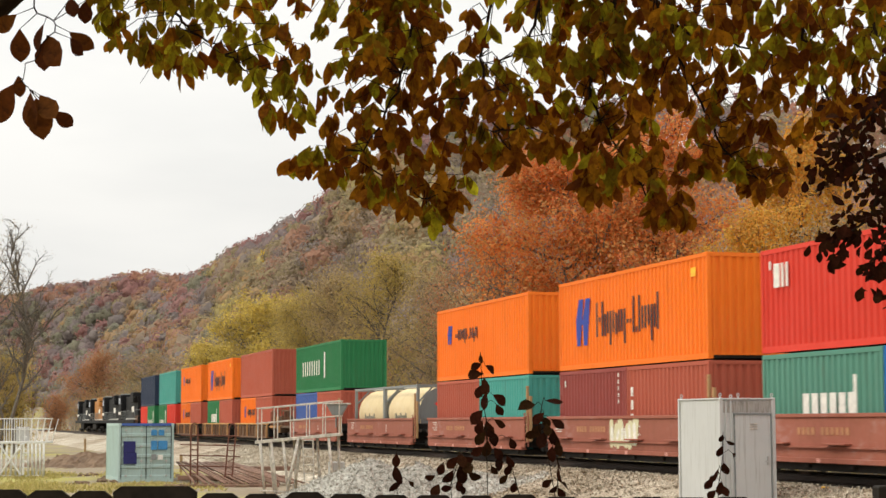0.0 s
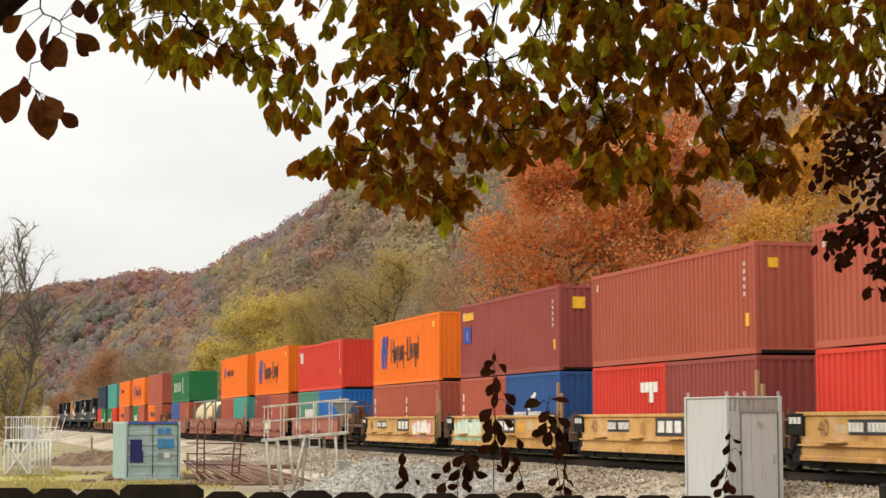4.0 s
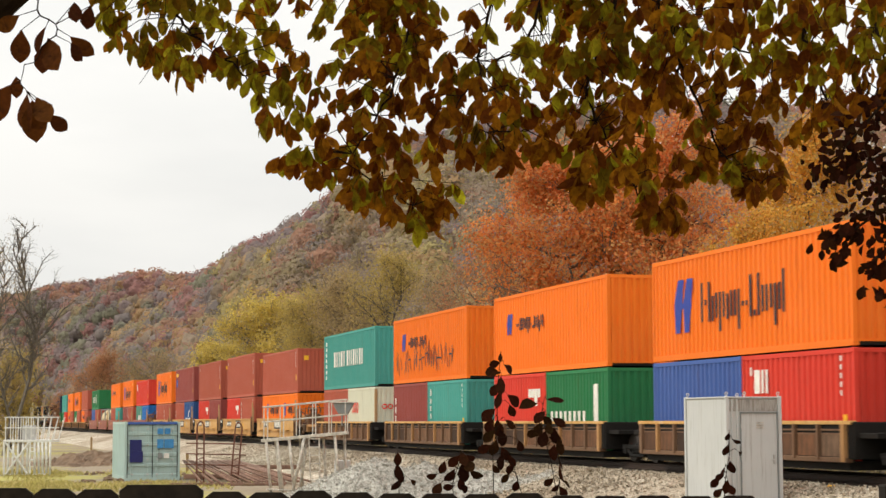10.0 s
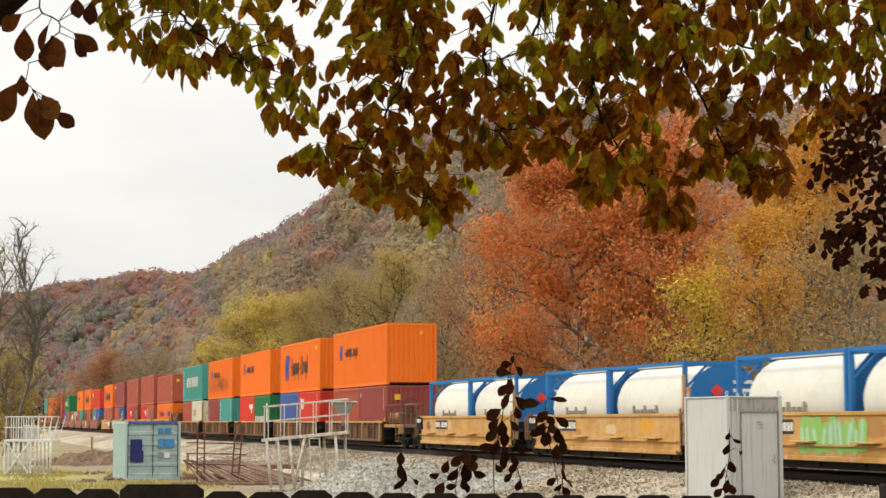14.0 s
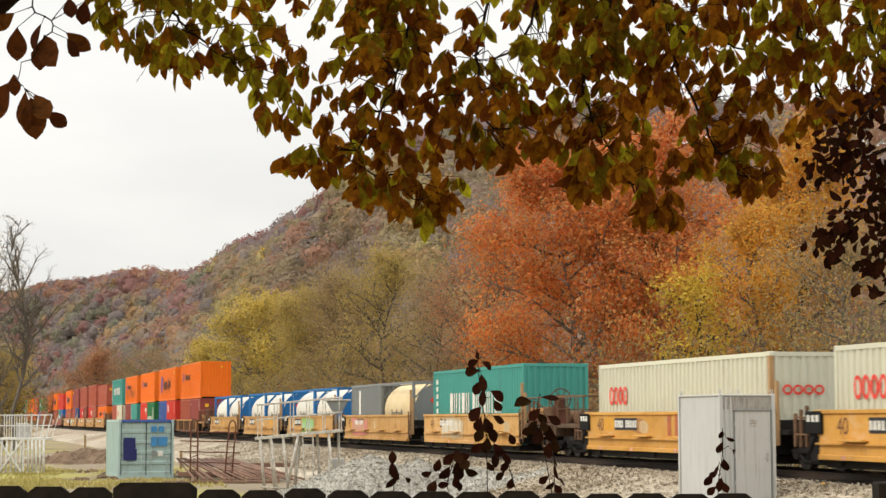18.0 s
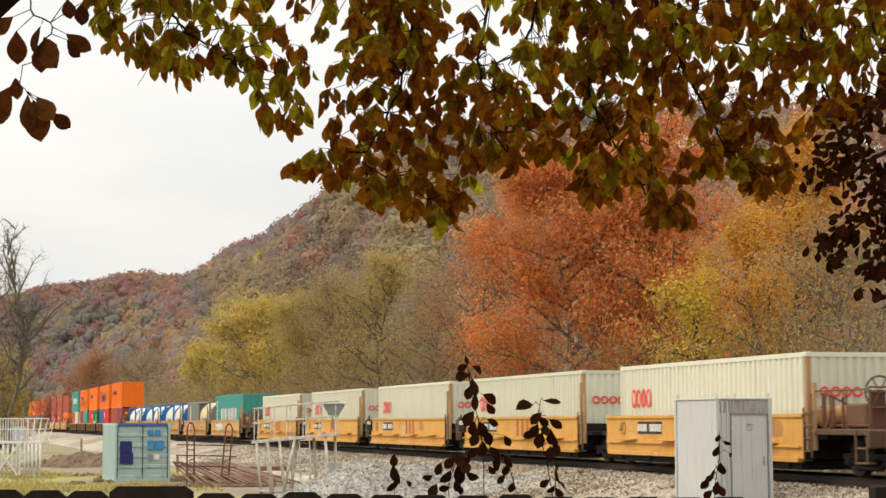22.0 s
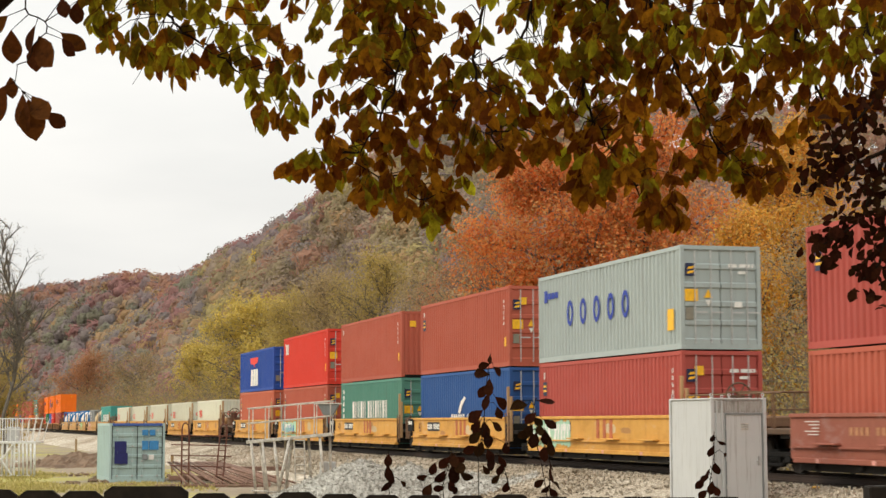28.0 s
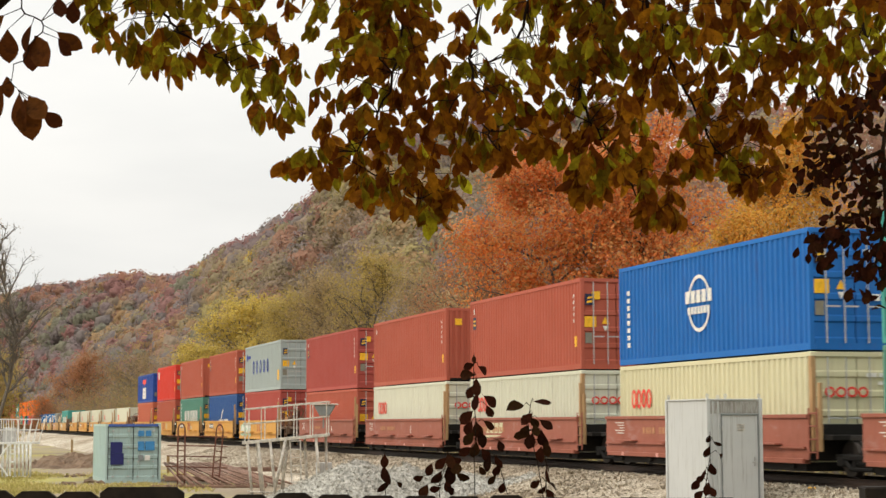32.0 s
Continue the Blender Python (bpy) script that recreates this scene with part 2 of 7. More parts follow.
def rod(bm, p0, p1, r0, r1=None, n=8, caps=True):
    p0, p1 = Vector(p0), Vector(p1)
    r1 = r0 if r1 is None else r1
    q = (p1 - p0).to_track_quat("Z", "Y")
    ring = []
    for p, r in ((p0, r0), (p1, r1)):
        ring.append([bm.verts.new(p + q @ Vector((r * math.cos(2 * math.pi * i / n), r * math.sin(2 * math.pi * i / n), 0))) for i in range(n)])
    for i in range(n):
        f = bm.faces.new((ring[0][i], ring[0][(i + 1) % n], ring[1][(i + 1) % n], ring[1][i]))
        f.smooth = n > 6
    if caps:
        bm.faces.new(ring[0][::-1])
        bm.faces.new(ring[1])


def faces_mesh(name, V, mats, smooth=False):
    """A mesh of separate polygons from an array (count, corners, 3)."""
    V = np.asarray(V, dtype=np.float32)
    k, c = V.shape[:2]
    me = bpy.data.meshes.new(name)
    me.vertices.add(k * c)
    me.vertices.foreach_set("co", V.ravel())
    me.loops.add(k * c)
    me.loops.foreach_set("vertex_index", np.arange(k * c, dtype=np.int32))
    me.polygons.add(k)
    me.polygons.foreach_set("loop_start", np.arange(0, k * c, c, dtype=np.int32))
    me.materials.append(mats)
    me.update(calc_edges=True)
    return me


def grid_mesh(name, P, mats, smooth=True):
    """A sheet from an array (rows, columns, 3)."""
    a, b = P.shape[:2]
    idx = np.arange(a * b).reshape(a, b)
    F = np.stack([idx[:-1, :-1], idx[:-1, 1:], idx[1:, 1:], idx[1:, :-1]], -1).reshape(-1, 4)
    me = bpy.data.meshes.new(name)
    me.from_pydata(P.reshape(-1, 3).tolist(), [], F.tolist())
    me.materials.append(mats)
    if smooth:
        me.polygons.foreach_set("use_smooth", np.ones(len(me.polygons), dtype=bool))
    return me


def empty(name, m=None):
    ob = new(name)
    ob.empty_display_size = 0.2
    if m is not None:
        ob.matrix_basis = m
    return ob

# ---- ground: one sheet out to the horizon, with the wooded hillside beyond the track ----
def soft(t):
    t = np.clip(t, 0, 1)
    return t * t * (3 - 2 * t)


RIDGE_K = [-0.60, -0.30, -0.244, -0.18, -0.15, -0.13, -0.115, -0.095, -0.075, -0.05, -0.02, 0.03, 0.10, 0.20, 0.40, 0.8]
RIDGE_E = [0.05, 0.066, 0.0705, 0.079, 0.079, 0.0845, 0.094, 0.1025, 0.117, 0.131, 0.150, 0.163, 0.172, 0.176, 0.17, 0.12]


def ridge(k):
    """Rise of the skyline and its distance along the way k = right / ahead."""
    e = np.interp(k, RIDGE_K, RIDGE_E)
    far = np.interp(k, [-0.244, -0.19, -0.10, -0.05, 0.0, 0.3], [1350, 1250, 700, 560, 520, 420])
    return e, far


def height(r, d):
    k = r / np.maximum(d, 1e-6)
    e, far = ridge(k)
    foot = np.clip(42.0 / np.maximum(0.267 + 0.964 * k, 0.02), 75, 1000)
    t = (d - foot) / np.maximum(far - foot, 50)
    z = (e * far - 8.0) * soft(t * 0.92) * (t < 1.3) + (t >= 1.3) * (e * far - 8.0) * soft(1.2 - (t - 1.3) * 0.3)
    wob = 0.03 * far * np.sin(r * 0.021 + 1.3) * np.sin(d * 0.017) * soft(t) * (1 - soft((t - 0.7) / 0.3)) * 0.35
    z = np.where(d > 40, z + wob, 0.0)
    x = FWD.x * d + RGT.x * r
    z = np.where(d > 0, z * soft((x - 25) / np.where(d > 500, 16, 40)), 0.0)
    q = np.sqrt(r * r + d * d)
    return z + 0.53 * (1 - soft((q - 10) / 22))


def earth():
    m, n, l, b = shader("dry_yard_earth")
    P = coords(n, l, "Object", (1, 1, 1))
    big = noisy(n, l, P, 0.09, 6, 0.65)
    fine = noisy(n, l, P, 2.5, 8, 0.7)
    soil = mix(n, l, fine, (0.15, 0.115, 0.075), (0.36, 0.30, 0.22))
    grass = mix(n, l, fine, (0.23, 0.225, 0.06), (0.43, 0.375, 0.13))
    mask = ramp(n, l, big, [(0.50, (0, 0, 0)), (0.60, (1, 1, 1))])
    c = mix(n, l, mask, soil, grass)
    l.new(c, b.inputs["Base Color"])
    b.inputs["Roughness"].default_value = 0.95
    b.inputs["Specular IOR Level"].default_value = 0.1
    bump(n, l, b, fine, 0.5, 0.06)
    return m


def woods_floor():
    return plain("leaf_litter_floor", (0.17, 0.125, 0.095), 0.95, var=0.4, scale=0.3)


M["earth"] = earth()
M["litter"] = woods_floor()


def build_ground():
    az = np.radians(np.concatenate([np.linspace(-180, -24, 40), np.linspace(-22, 22, 120), np.linspace(24, 180, 40)]))
    rad = np.concatenate([[0.0], np.geomspace(2.0, 4200, 130)])
    A, R = np.meshgrid(az, rad)
    r, d = R * np.sin(A), R * np.cos(A)
    z = height(r, d)
    X, Y = FWD.x * d + RGT.x * r + 0.35, FWD.y * d + RGT.y * r + 0.2
    ob = new("ground", grid_mesh("ground", np.stack([X, Y, z], -1), M["earth"]))
    ob.data.materials.append(M["litter"])
    hill = np.array([v.co.z > 0.7 for v in ob.data.vertices])
    for p in ob.data.polygons:
        if all(hill[i] for i in p.vertices):
            p.material_index = 1
    tagged(ob, "dry earth yard with yellowing grass running up to a wooded hillside", "ground", kind="structure")


build_ground()


# ---- the track: ballast bank, ties, two rails ----
def build_track():
    rng = np.random.default_rng(5)
    ys = np.concatenate([np.arange(-60, 140, 0.6), np.geomspace(140, 1500, 120)])
    xs = np.array([-7.5, -6.2, -5.2, -4.2, -3.3, -2.6, -2.0, -1.5, -0.7, 0, 0.7, 1.6, 2.4, 3.4, 4.6, 6.0])
    zs = np.array([0.0, 0.22, 0.42, 0.62, 0.84, 1.02, 1.09, 1.11, 1.10, 1.10, 1.10, 1.10, 1.05, 0.75, 0.35, 0.0])
    X, Y = np.meshgrid(xs, ys)
    Z = np.tile(zs, (len(ys), 1)) + rng.normal(0, 0.025, X.shape) * (np.abs(X) < 7)
    Z[:, 0] = Z[:, -1] = -0.15
    bed = new("ballast_bank", grid_mesh("ballast_bank", np.stack([X + TRACK_X, Y, Z], -1)[:, ::-1], M["ballast"], False))
    bed.data.materials.append(M["bed_shade"])
    # middle strip of the bed takes the stone with the train's shade painted in
    for f in bed.data.polygons:
        if abs(f.center.x - TRACK_X) < 1.75:
            f.material_index = 1
    tagged(bed, "pale crushed-stone ballast bank under the railway track", "ballast", kind="structure")
    track = tagged(empty("railway_track", pose(TRACK_X, 0, 1.1)), "single railway track of rusty rails on dark timber ties", "railway track", kind="structure")
    for side in (-1, 1):
        bm = bmesh.new()
        prof = [(-0.07, 0.03), (-0.07, 0.045), (-0.012, 0.06), (-0.012, 0.16), (-0.037, 0.17), (-0.037, 0.2), (0.037, 0.2), (0.037, 0.17), (0.012, 0.16), (0.012, 0.06), (0.07, 0.045), (0.07, 0.03)]
        a = [bm.verts.new((side * 0.755 + x, -60, z)) for x, z in prof]
        b = [bm.verts.new((side * 0.755 + x, 1400, z)) for x, z in prof]
        for i in range(len(prof)):
            j = (i + 1) % len(prof)
            bm.faces.new((a[i], a[j], b[j], b[i]))
        part("rail", bm, M["rail"], track)
    bm = bmesh.new()
    box(bm, -1.3, -0.115, -0.1, 1.3, 0.115, 0.03, 0.012)
    me = bpy.data.meshes.new("tie")
    bm.to_mesh(me)
    bm.free()
    me.materials.append(M["tie"])
    for i in range(190):
        t = link_mesh("tie", me, track)
        t.location = (rng.normal(0, 0.02), 26 + i * 0.55, rng.normal(0, 0.006))
    marker = tagged(empty("trackside_marker", pose(TRACK_X - 2.0, 37.2, 1.06)), "small yellow marker block beside the rail", "marker")
    bm = bmesh.new()
    box(bm, -0.05, -0.10, 0, 0.05, 0.10, 0.08, 0.015)
    part("block", bm, M["mark_yellow"], marker)


build_track()


# heap of grey crushed stone
def build_heap():
    rng = np.random.default_rng(8)
    r = np.linspace(-6.0, 7.5, 150)
    d = np.linspace(52, 63, 110)
    R, D = np.meshgrid(r, d)
    def hump(cr, cd, sr, sd, h):
        q = np.sqrt(((R - cr) / sr) ** 2 + ((D - cd) / sd) ** 2)
        return h * np.clip(1 - q, 0, 1) ** 0.9
    Z = np.maximum.reduce([hump(-2.3, 58, 3.3, 4.2, 1.45), hump(0.6, 57.3, 4.0, 4.0, 1.15), hump(3.2, 57, 3.6, 3.8, 1.0), hump(-0.8, 57.6, 3.0, 4.0, 1.3)])
    Z = np.where(Z > 0.02, Z + rng.normal(0, 0.035, Z.shape), -0.1)
    P = np.stack([FWD.x * D + RGT.x * R, FWD.y * D + RGT.y * R, Z], -1)
    ob = new("gravel_heap", grid_mesh("gravel_heap", P, M["pile"], False))
    tagged(ob, "long heap of loose grey crushed stone on the yard", "gravel heap")
    # loose stones over the heap
    n = 17000
    i, j = rng.integers(2, 107, n), rng.integers(2, 147, n)
    keep = Z[i, j] > 0.05
    C = P[i[keep], j[keep]] + rng.normal(0, 0.03, (keep.sum(), 3))
    return ob, C


heap, heap_spots = build_heap()


def stones(name, C, size, mat, rng):
    """Small tetrahedral-ish stones at the points C."""
    n = len(C)
    q = rng.normal(0, 1, (n, 4, 3))
    q /= np.linalg.norm(q, axis=-1, keepdims=True)
    q *= (size * rng.uniform(0.6, 1.4, (n, 1, 1)))
    q = q + C[:, None, :]
    tri = q[:, [[0, 1, 2], [0, 3, 1], [1, 3, 2], [2, 3, 0]], :].reshape(-1, 3, 3)
    return faces_mesh(name, tri, mat)


def build_stones():
    rng = np.random.default_rng(3)
    part_ = link_mesh("gravel", stones("gravel", heap_spots, 0.055, M["pile"], rng), heap)
    part_["kind"] = "stuff"
    n = 26000
    y = rng.uniform(30, 120, n) ** 1.0
    x = rng.uniform(-5.6, -1.5, n)
    z = np.interp(x, [-5.2, -4.2, -3.3, -2.6, -2.0, -1.5], [0.42, 0.62, 0.84, 1.02, 1.09, 1.11])
    C = np.stack([x + TRACK_X, y, z + 0.01], -1)
    ob = new("ballast_stones", stones("ballast_stones", C, 0.055, M["ballast"], rng))
    tagged(ob, "loose pale ballast stones on the shoulder of the bank", "ballast stones", kind="stuff")


build_stones()

# ---- the train ----
def run(t):
    """How far the train has come along +y after t seconds."""
    return 15.9354 * t - 0.02182 * t * t


MOVING = []           # thing, its place at t = 0
CACHE = {}
FT40, FT20, WIDE, HI, LO = 12.192, 6.058, 2.438, 2.896, 2.591


def cached(key, name, make, mat, parent, label=""):
    """A part whose mesh is shared by all alike parts."""
    k = (key, mat.name)
    if k not in CACHE:
        bm = bmesh.new()
        make(bm)
        me = bpy.data.meshes.new(name)
        bm.to_mesh(me)
        bm.free()
        me.materials.append(mat)
        CACHE[k] = me
    ob = link_mesh(name, CACHE[k], parent, label)
    if name in ("lettering", "graffiti", "data_lines", "emblem_block"):
        ob["kind"] = "stuff"
    return ob


def corrugated(bm, length, high, depth=0.054, pitch=0.29):
    """A trapezoid-pressed sheet in the y-z plane, its outer face towards -x."""
    n = max(2, round(length / pitch))
    p = length / n
    pts = []
    for i in range(n):
        pts += [(i * p, depth), (i * p + 0.30 * p, depth), (i * p + 0.46 * p, 0), (i * p + 0.84 * p, 0)]
    pts.append((length, depth))
    lo = [bm.verts.new((x, y, 0)) for y, x in pts]
    hi = [bm.verts.new((x, y, high)) for y, x in pts]
    for i in range(len(pts) - 1):
        bm.faces.new((lo[i + 1], lo[i], hi[i], hi[i + 1]))


def lock_door(bm, w, h):
    """A door leaf with pressed panels, facing -y."""
    prof = [(0.085, 0.0)]
    n = 5
    for k in range(n):
        z = k * h / n
        prof += [(0.012, z), (0.012, z + 0.11), (0.055, z + 0.15), (0.055, z + h / n - 0.04)]
    prof += [(0.012, h), (0.085, h)]
    a = [bm.verts.new((0.01, y, z)) for y, z in prof]
    b = [bm.verts.new((w - 0.01, y, z)) for y, z in prof]
    for k in range(len(prof)):
        j = (k + 1) % len(prof)
        bm.faces.new((b[k], b[j], a[j], a[k]))
    bm.faces.new(a)
    bm.faces.new(b[::-1])


def mark(parent, name, mat, side, y0, z0, y1, z1, label=""):
    """A painted patch on the near side (side) or on the rear end, proud of the steel."""
    def make(bm):
        if side == "side":
            box(bm, -0.006, y0, z0, 0.002, y1, z1)
        else:
            box(bm, y0, -0.008, z0, y1, 0.002, z1)
    return cached((name, side, round(y0, 3), round(z0, 3), round(y1, 3), round(z1, 3)), name, make, mat, parent, label)


def strokes(parent, name, mat, y_hi, z, heights, width, gap, thick=0.012, label=""):
    """A row of plain bars along the near side; y falls to the right as one reads."""
    def make(bm):
        y = y_hi
        for a, b in heights:
            box(bm, -0.006, y - width, z + a, 0.002, y, z + b)
            y -= width + gap
    return cached((name, y_hi, z, tuple(heights), width, gap), name, make, mat, parent, label)


WORDS = dict(
    long=[(0, .72), (.3, .4), (0, .72), (0, .45), (.05, .5), (-.2, .5), (.05, .5), (0, .45), (.05, .5), (.05, .5), (-.2, .5), (.2, .28), (.2, .28), (0, .72), (0, .1), (0, .72), (.05, .5), (.05, .5), (.1, .5), (-.2, .5), (.05, .5), (0, .72)],
    short=[(.1, .2), (.1, .2), (0, .34), (0, .34), (0, .34), (.05, .3), (0, .34), (-.12, .34), (0, .34), (.1, .15), (0, .08), (0, .34), (.03, .3), (0, .34), (-.12, .2), (.05, .34), (0, .34)],
)


def oval(bm, side, a, z, ra, rz, thick, n=14):
    """A flat ring on the near side or on the rear end."""
    for i in range(n):
        q0, q1 = 2 * math.pi * i / n, 2 * math.pi * (i + 1) / n
        vs = [(a + (ra - k) * math.cos(q), z + (rz - k) * math.sin(q)) for k, q in ((0, q0), (0, q1), (thick, q1), (thick, q0))]
        bm.faces.new([bm.verts.new((-0.008, *v) if side == "side" else (v[0], -0.01, v[1])) for v in vs])


def hollow(parent, mat, y, z, n, w_, h_, t_, gap, label=""):
    """A row of hollow blocks along the near side, in the place of lettering."""
    def make(bm):
        for i in range(n):
            y1 = y - i * (w_ + gap)
            if i % 3 == 0:
                box(bm, -0.006, y1 - w_ * 0.9, z, 0.002, y1, z + h_)
            elif i % 3 == 1:
                for a in (0, w_ - t_):
                    box(bm, -0.006, y1 - a - t_, z, 0.002, y1 - a, z + h_)
            else:
                box(bm, -0.006, y1 - w_ * 0.7, z, 0.002, y1 - w_ * 0.3, z + h_)
    return cached(("hollow", y, z, n, w_, h_), "lettering", make, mat, parent, label)


def double_sail(bm, y, z, h):
    """Two leaning blue blades, a plain emblem."""
    for dy in (0.0, 0.42 * h):
        vs = [(-0.006, y - dy, z), (-0.006, y - dy - 0.22 * h, z), (-0.006, y - dy - 0.42 * h, z + h), (-0.006, y - dy - 0.14 * h, z + h), (-0.006, y - dy + 0.05 * h, z + h * 0.55)]
        bm.faces.new([bm.verts.new(v) for v in vs])
    box(bm, -0.006, y - 0.75 * h, z + 0.45 * h, 0.0, y + 0.02 * h, z + 0.56 * h)


def livery(c, style, L, H):
    """Painted signs of a container as plain shapes in their colours."""
    if style == "big_orange":
        cached(("sail", L, 1.0), "emblem", lambda bm: double_sail(bm, L - 1.75, 0.75, 1.5), M["mark_blue"], c, "blue twin-blade emblem")
        strokes(c, "lettering", M["mark_black"], L - 3.55, 0.98, tuple((a * 1.5, b * 1.5) for a, b in WORDS["long"]), 0.125, 0.115, label="black lettering drawn as bars")
        mark(c, "data_panel", M["mark_yellow"], "side", 0.75, H - 0.6, 1.1, H - 0.35)
        mark(c, "sticker", M["mark_yellow"], "end", 1.62, H - 0.52, 1.76, H - 0.36)
    elif style == "small_orange":
        cached(("sail", L, 2.0), "emblem", lambda bm: double_sail(bm, L - 1.7, H * 0.5, 0.75), M["mark_blue"], c, "blue twin-blade emblem")
        strokes(c, "lettering", M["mark_black"], L - 2.8, H * 0.5 + 0.12, tuple((a * 1.25, b * 1.25) for a, b in WORDS["short"]), 0.10, 0.085, label="black lettering drawn as bars")
        mark(c, "sticker", M["mark_yellow"], "end", 1.62, H - 0.52, 1.76, H - 0.36)
    elif style == "scrawled_orange":
        livery(c, "small_orange", L, H)
        def scrawl(bm):
            rng = random.Random(17)
            y = L - 0.8
            while y > 2.0:
                z = rng.uniform(0.35, 0.7)
                for _ in range(rng.choice((1, 2))):
                    dy, hh = rng.uniform(-0.25, 0.25), rng.uniform(0.5, 1.1)
                    vs = [(y, z), (y - 0.07, z), (y - 0.07 + dy, z + hh), (y + dy, z + hh)]
                    bm.faces.new([bm.verts.new((-0.007, *v)) for v in vs])
                if rng.random() < 0.5:
                    box(bm, -0.008, y - 0.4, z + 0.5, -0.002, y, z + 0.57)
                y -= rng.uniform(0.25, 0.6)
        cached("scrawl", "graffiti", scrawl, M["mark_black"], c, "black sprayed scrawl")
    elif style == "china":
        hollow(c, M["mark_white"], L - 2.6, 1.15, 5, 0.44, 0.8, 0.13, 0.13, "white lettering drawn as plain bars")
        hollow(c, M["mark_white"], L - 5.8, 1.15, 8, 0.36, 0.8, 0.12, 0.12, "white lettering drawn as plain bars")
        for i in range(7):
            mark(c, "character_bar", M["mark_white"], "side", L - 0.75, 0.55 + i * 0.3, L - 0.5, 0.75 + i * 0.3)
    elif style == "ooc":
        def blocks(bm):
            for i in range(4):
                oval(bm, "side", L - 1.1 - i * 0.38, 1.62, 0.18, 0.28, 0.09)
        cached(("hollow", L), "lettering", blocks, M["mark_red"], c, "red lettering drawn as hollow blocks")
        def ring(bm):
            for i in range(4):
                oval(bm, "end", 0.48 + i * 0.29, H - 0.95, 0.14, 0.13, 0.055)
        cached(("endring", H), "lettering", ring, M["mark_red"], c)
    elif style == "apl":
        def eagle(bm):
            y = L - 4.0
            vs = [(y + 0.1, 2.15), (y - 2.9, 2.15), (y - 2.6, 1.78), (y - 1.7, 1.72), (y - 1.45, 1.5), (y - 1.15, 1.72), (y - 0.1, 1.78)]
            bm.faces.new([bm.verts.new((-0.006, a, b)) for a, b in vs])
        cached("eagle", "emblem", eagle, M["mark_red"], c, "red winged emblem")
        def block(bm):
            y = L - 4.1
            for a, w, t in ((0, .95, .2), (1.05, .8, 0), (1.95, .7, 0)):
                bm.faces.new([bm.verts.new(v) for v in ((-0.006, y - a, .35), (-0.006, y - a - w, .35), (-0.006, y - a - w + (0 if t else .0), 1.4), (-0.006, y - a - t, 1.4))])
        cached("aplblock", "lettering", block, M["mark_white"], c, "cream lettering drawn as blocks")
    elif style == "spaced_blue":
        cached("blue_rings", "lettering", lambda bm: [oval(bm, "side", L - 3.15 - i * 1.22, 1.52, 0.29, 0.42, 0.15, 18) for i in range(5)], M["mark_blue"], c, "blue lettering drawn as rings")
        strokes(c, "lettering", M["mark_blue"], L - 0.6, 2.0, ((0, .4), (.1, .3), (.1, .3), (.1, .3)), 0.3, 0.06)
        mark(c, "sticker", M["mark_yellow"], "side", 0.5, 0.55, 0.95, 1.15)
    elif style == "globe":
        def glob(bm):
            for k in range(20):
                a0, a1 = 2 * math.pi * k / 20, 2 * math.pi * (k + 1) / 20
                if abs(math.sin((a0 + a1) / 2)) < 0.3:
                    continue
                y, z = L - 5.85, 1.5
                vs = [(y + r * 0.95 * math.cos(a), z + r * math.sin(a)) for r, a in ((0.68, a0), (0.78, a0), (0.78, a1), (0.68, a1))]
                bm.faces.new([bm.verts.new((-0.006, *v)) for v in vs])
        cached("globe", "emblem", glob, M["mark_white"], c, "white globe ring emblem")
        strokes(c, "lettering", M["mark_white"], L - 4.95, 1.52, ((0, .34),) * 5, 0.27, 0.09, label="white lettering drawn as bars")
        strokes(c, "lettering", M["mark_white"], L - 5.1, 1.22, ((0, .2),) * 7, 0.15, 0.06)
        for i in range(8):
            mark(c, "number_bar", M["mark_white"], "side", L - 0.85, 0.5 + i * 0.22, L - 0.65, 0.64 + i * 0.22)
    elif style == "cai":
        hollow(c, M["mark_white"], L - 0.75, H - 0.98, 2, 0.36, 0.6, 0.12, 0.06, "white lettering drawn as plain bars")
    elif style == "cma":
        strokes(c, "lettering", M["mark_white"], L * 0.62 if L > 7 else L - 1.0, 0.5, ((0, .75),) * 6 + ((.3, .34),) + ((0, .75),) * 6, 0.2 if L > 7 else 0.16, 0.12 if L > 7 else 0.08, label="white lettering drawn as bars")
        def swoosh(bm):
            y = L * 0.5
            bm.faces.new([bm.verts.new((-0.006, *v)) for v in ((y + .5, 1.35), (y + .1, 1.75), (y - .4, 1.95), (y - .55, 1.85), (y - .1, 1.6), (y + .25, 1.25))])
        cached(("swoosh", L), "emblem", swoosh, M["mark_white"], c, "white swoosh emblem")
    elif style == "uasc":
        strokes(c, "lettering", M["mark_white"], L - (2.0 if L > 7 else 0.5), 0.9 if L > 7 else 0.45, ((0, .8), (0, .8)) * 4, 0.22, 0.42 if L > 7 else 0.24, label="white lettering drawn as bars")
        mark(c, "data_panel", M["mark_white"], "side", L - 8.2 if L > 7 else 0.9, 0.7, L - 7.9 if L > 7 else 1.3, 2.1)
    elif style == "ham":
        strokes(c, "lettering", M["mark_white"], L - 0.5, 0.35, ((0, .55), (-.1, .35), (0, .6), (-.1, .3), (0, .5), (0, .35), (-.1, .45)), 0.34, 0.2, label="white lettering drawn as bars")
        strokes(c, "data_panel", M["mark_white"], 1.9, 1.75, ((0, .3), (0, .3), (-.3, .3), (0, .3)), 0.3, 0.04)
    elif style == "side_code":
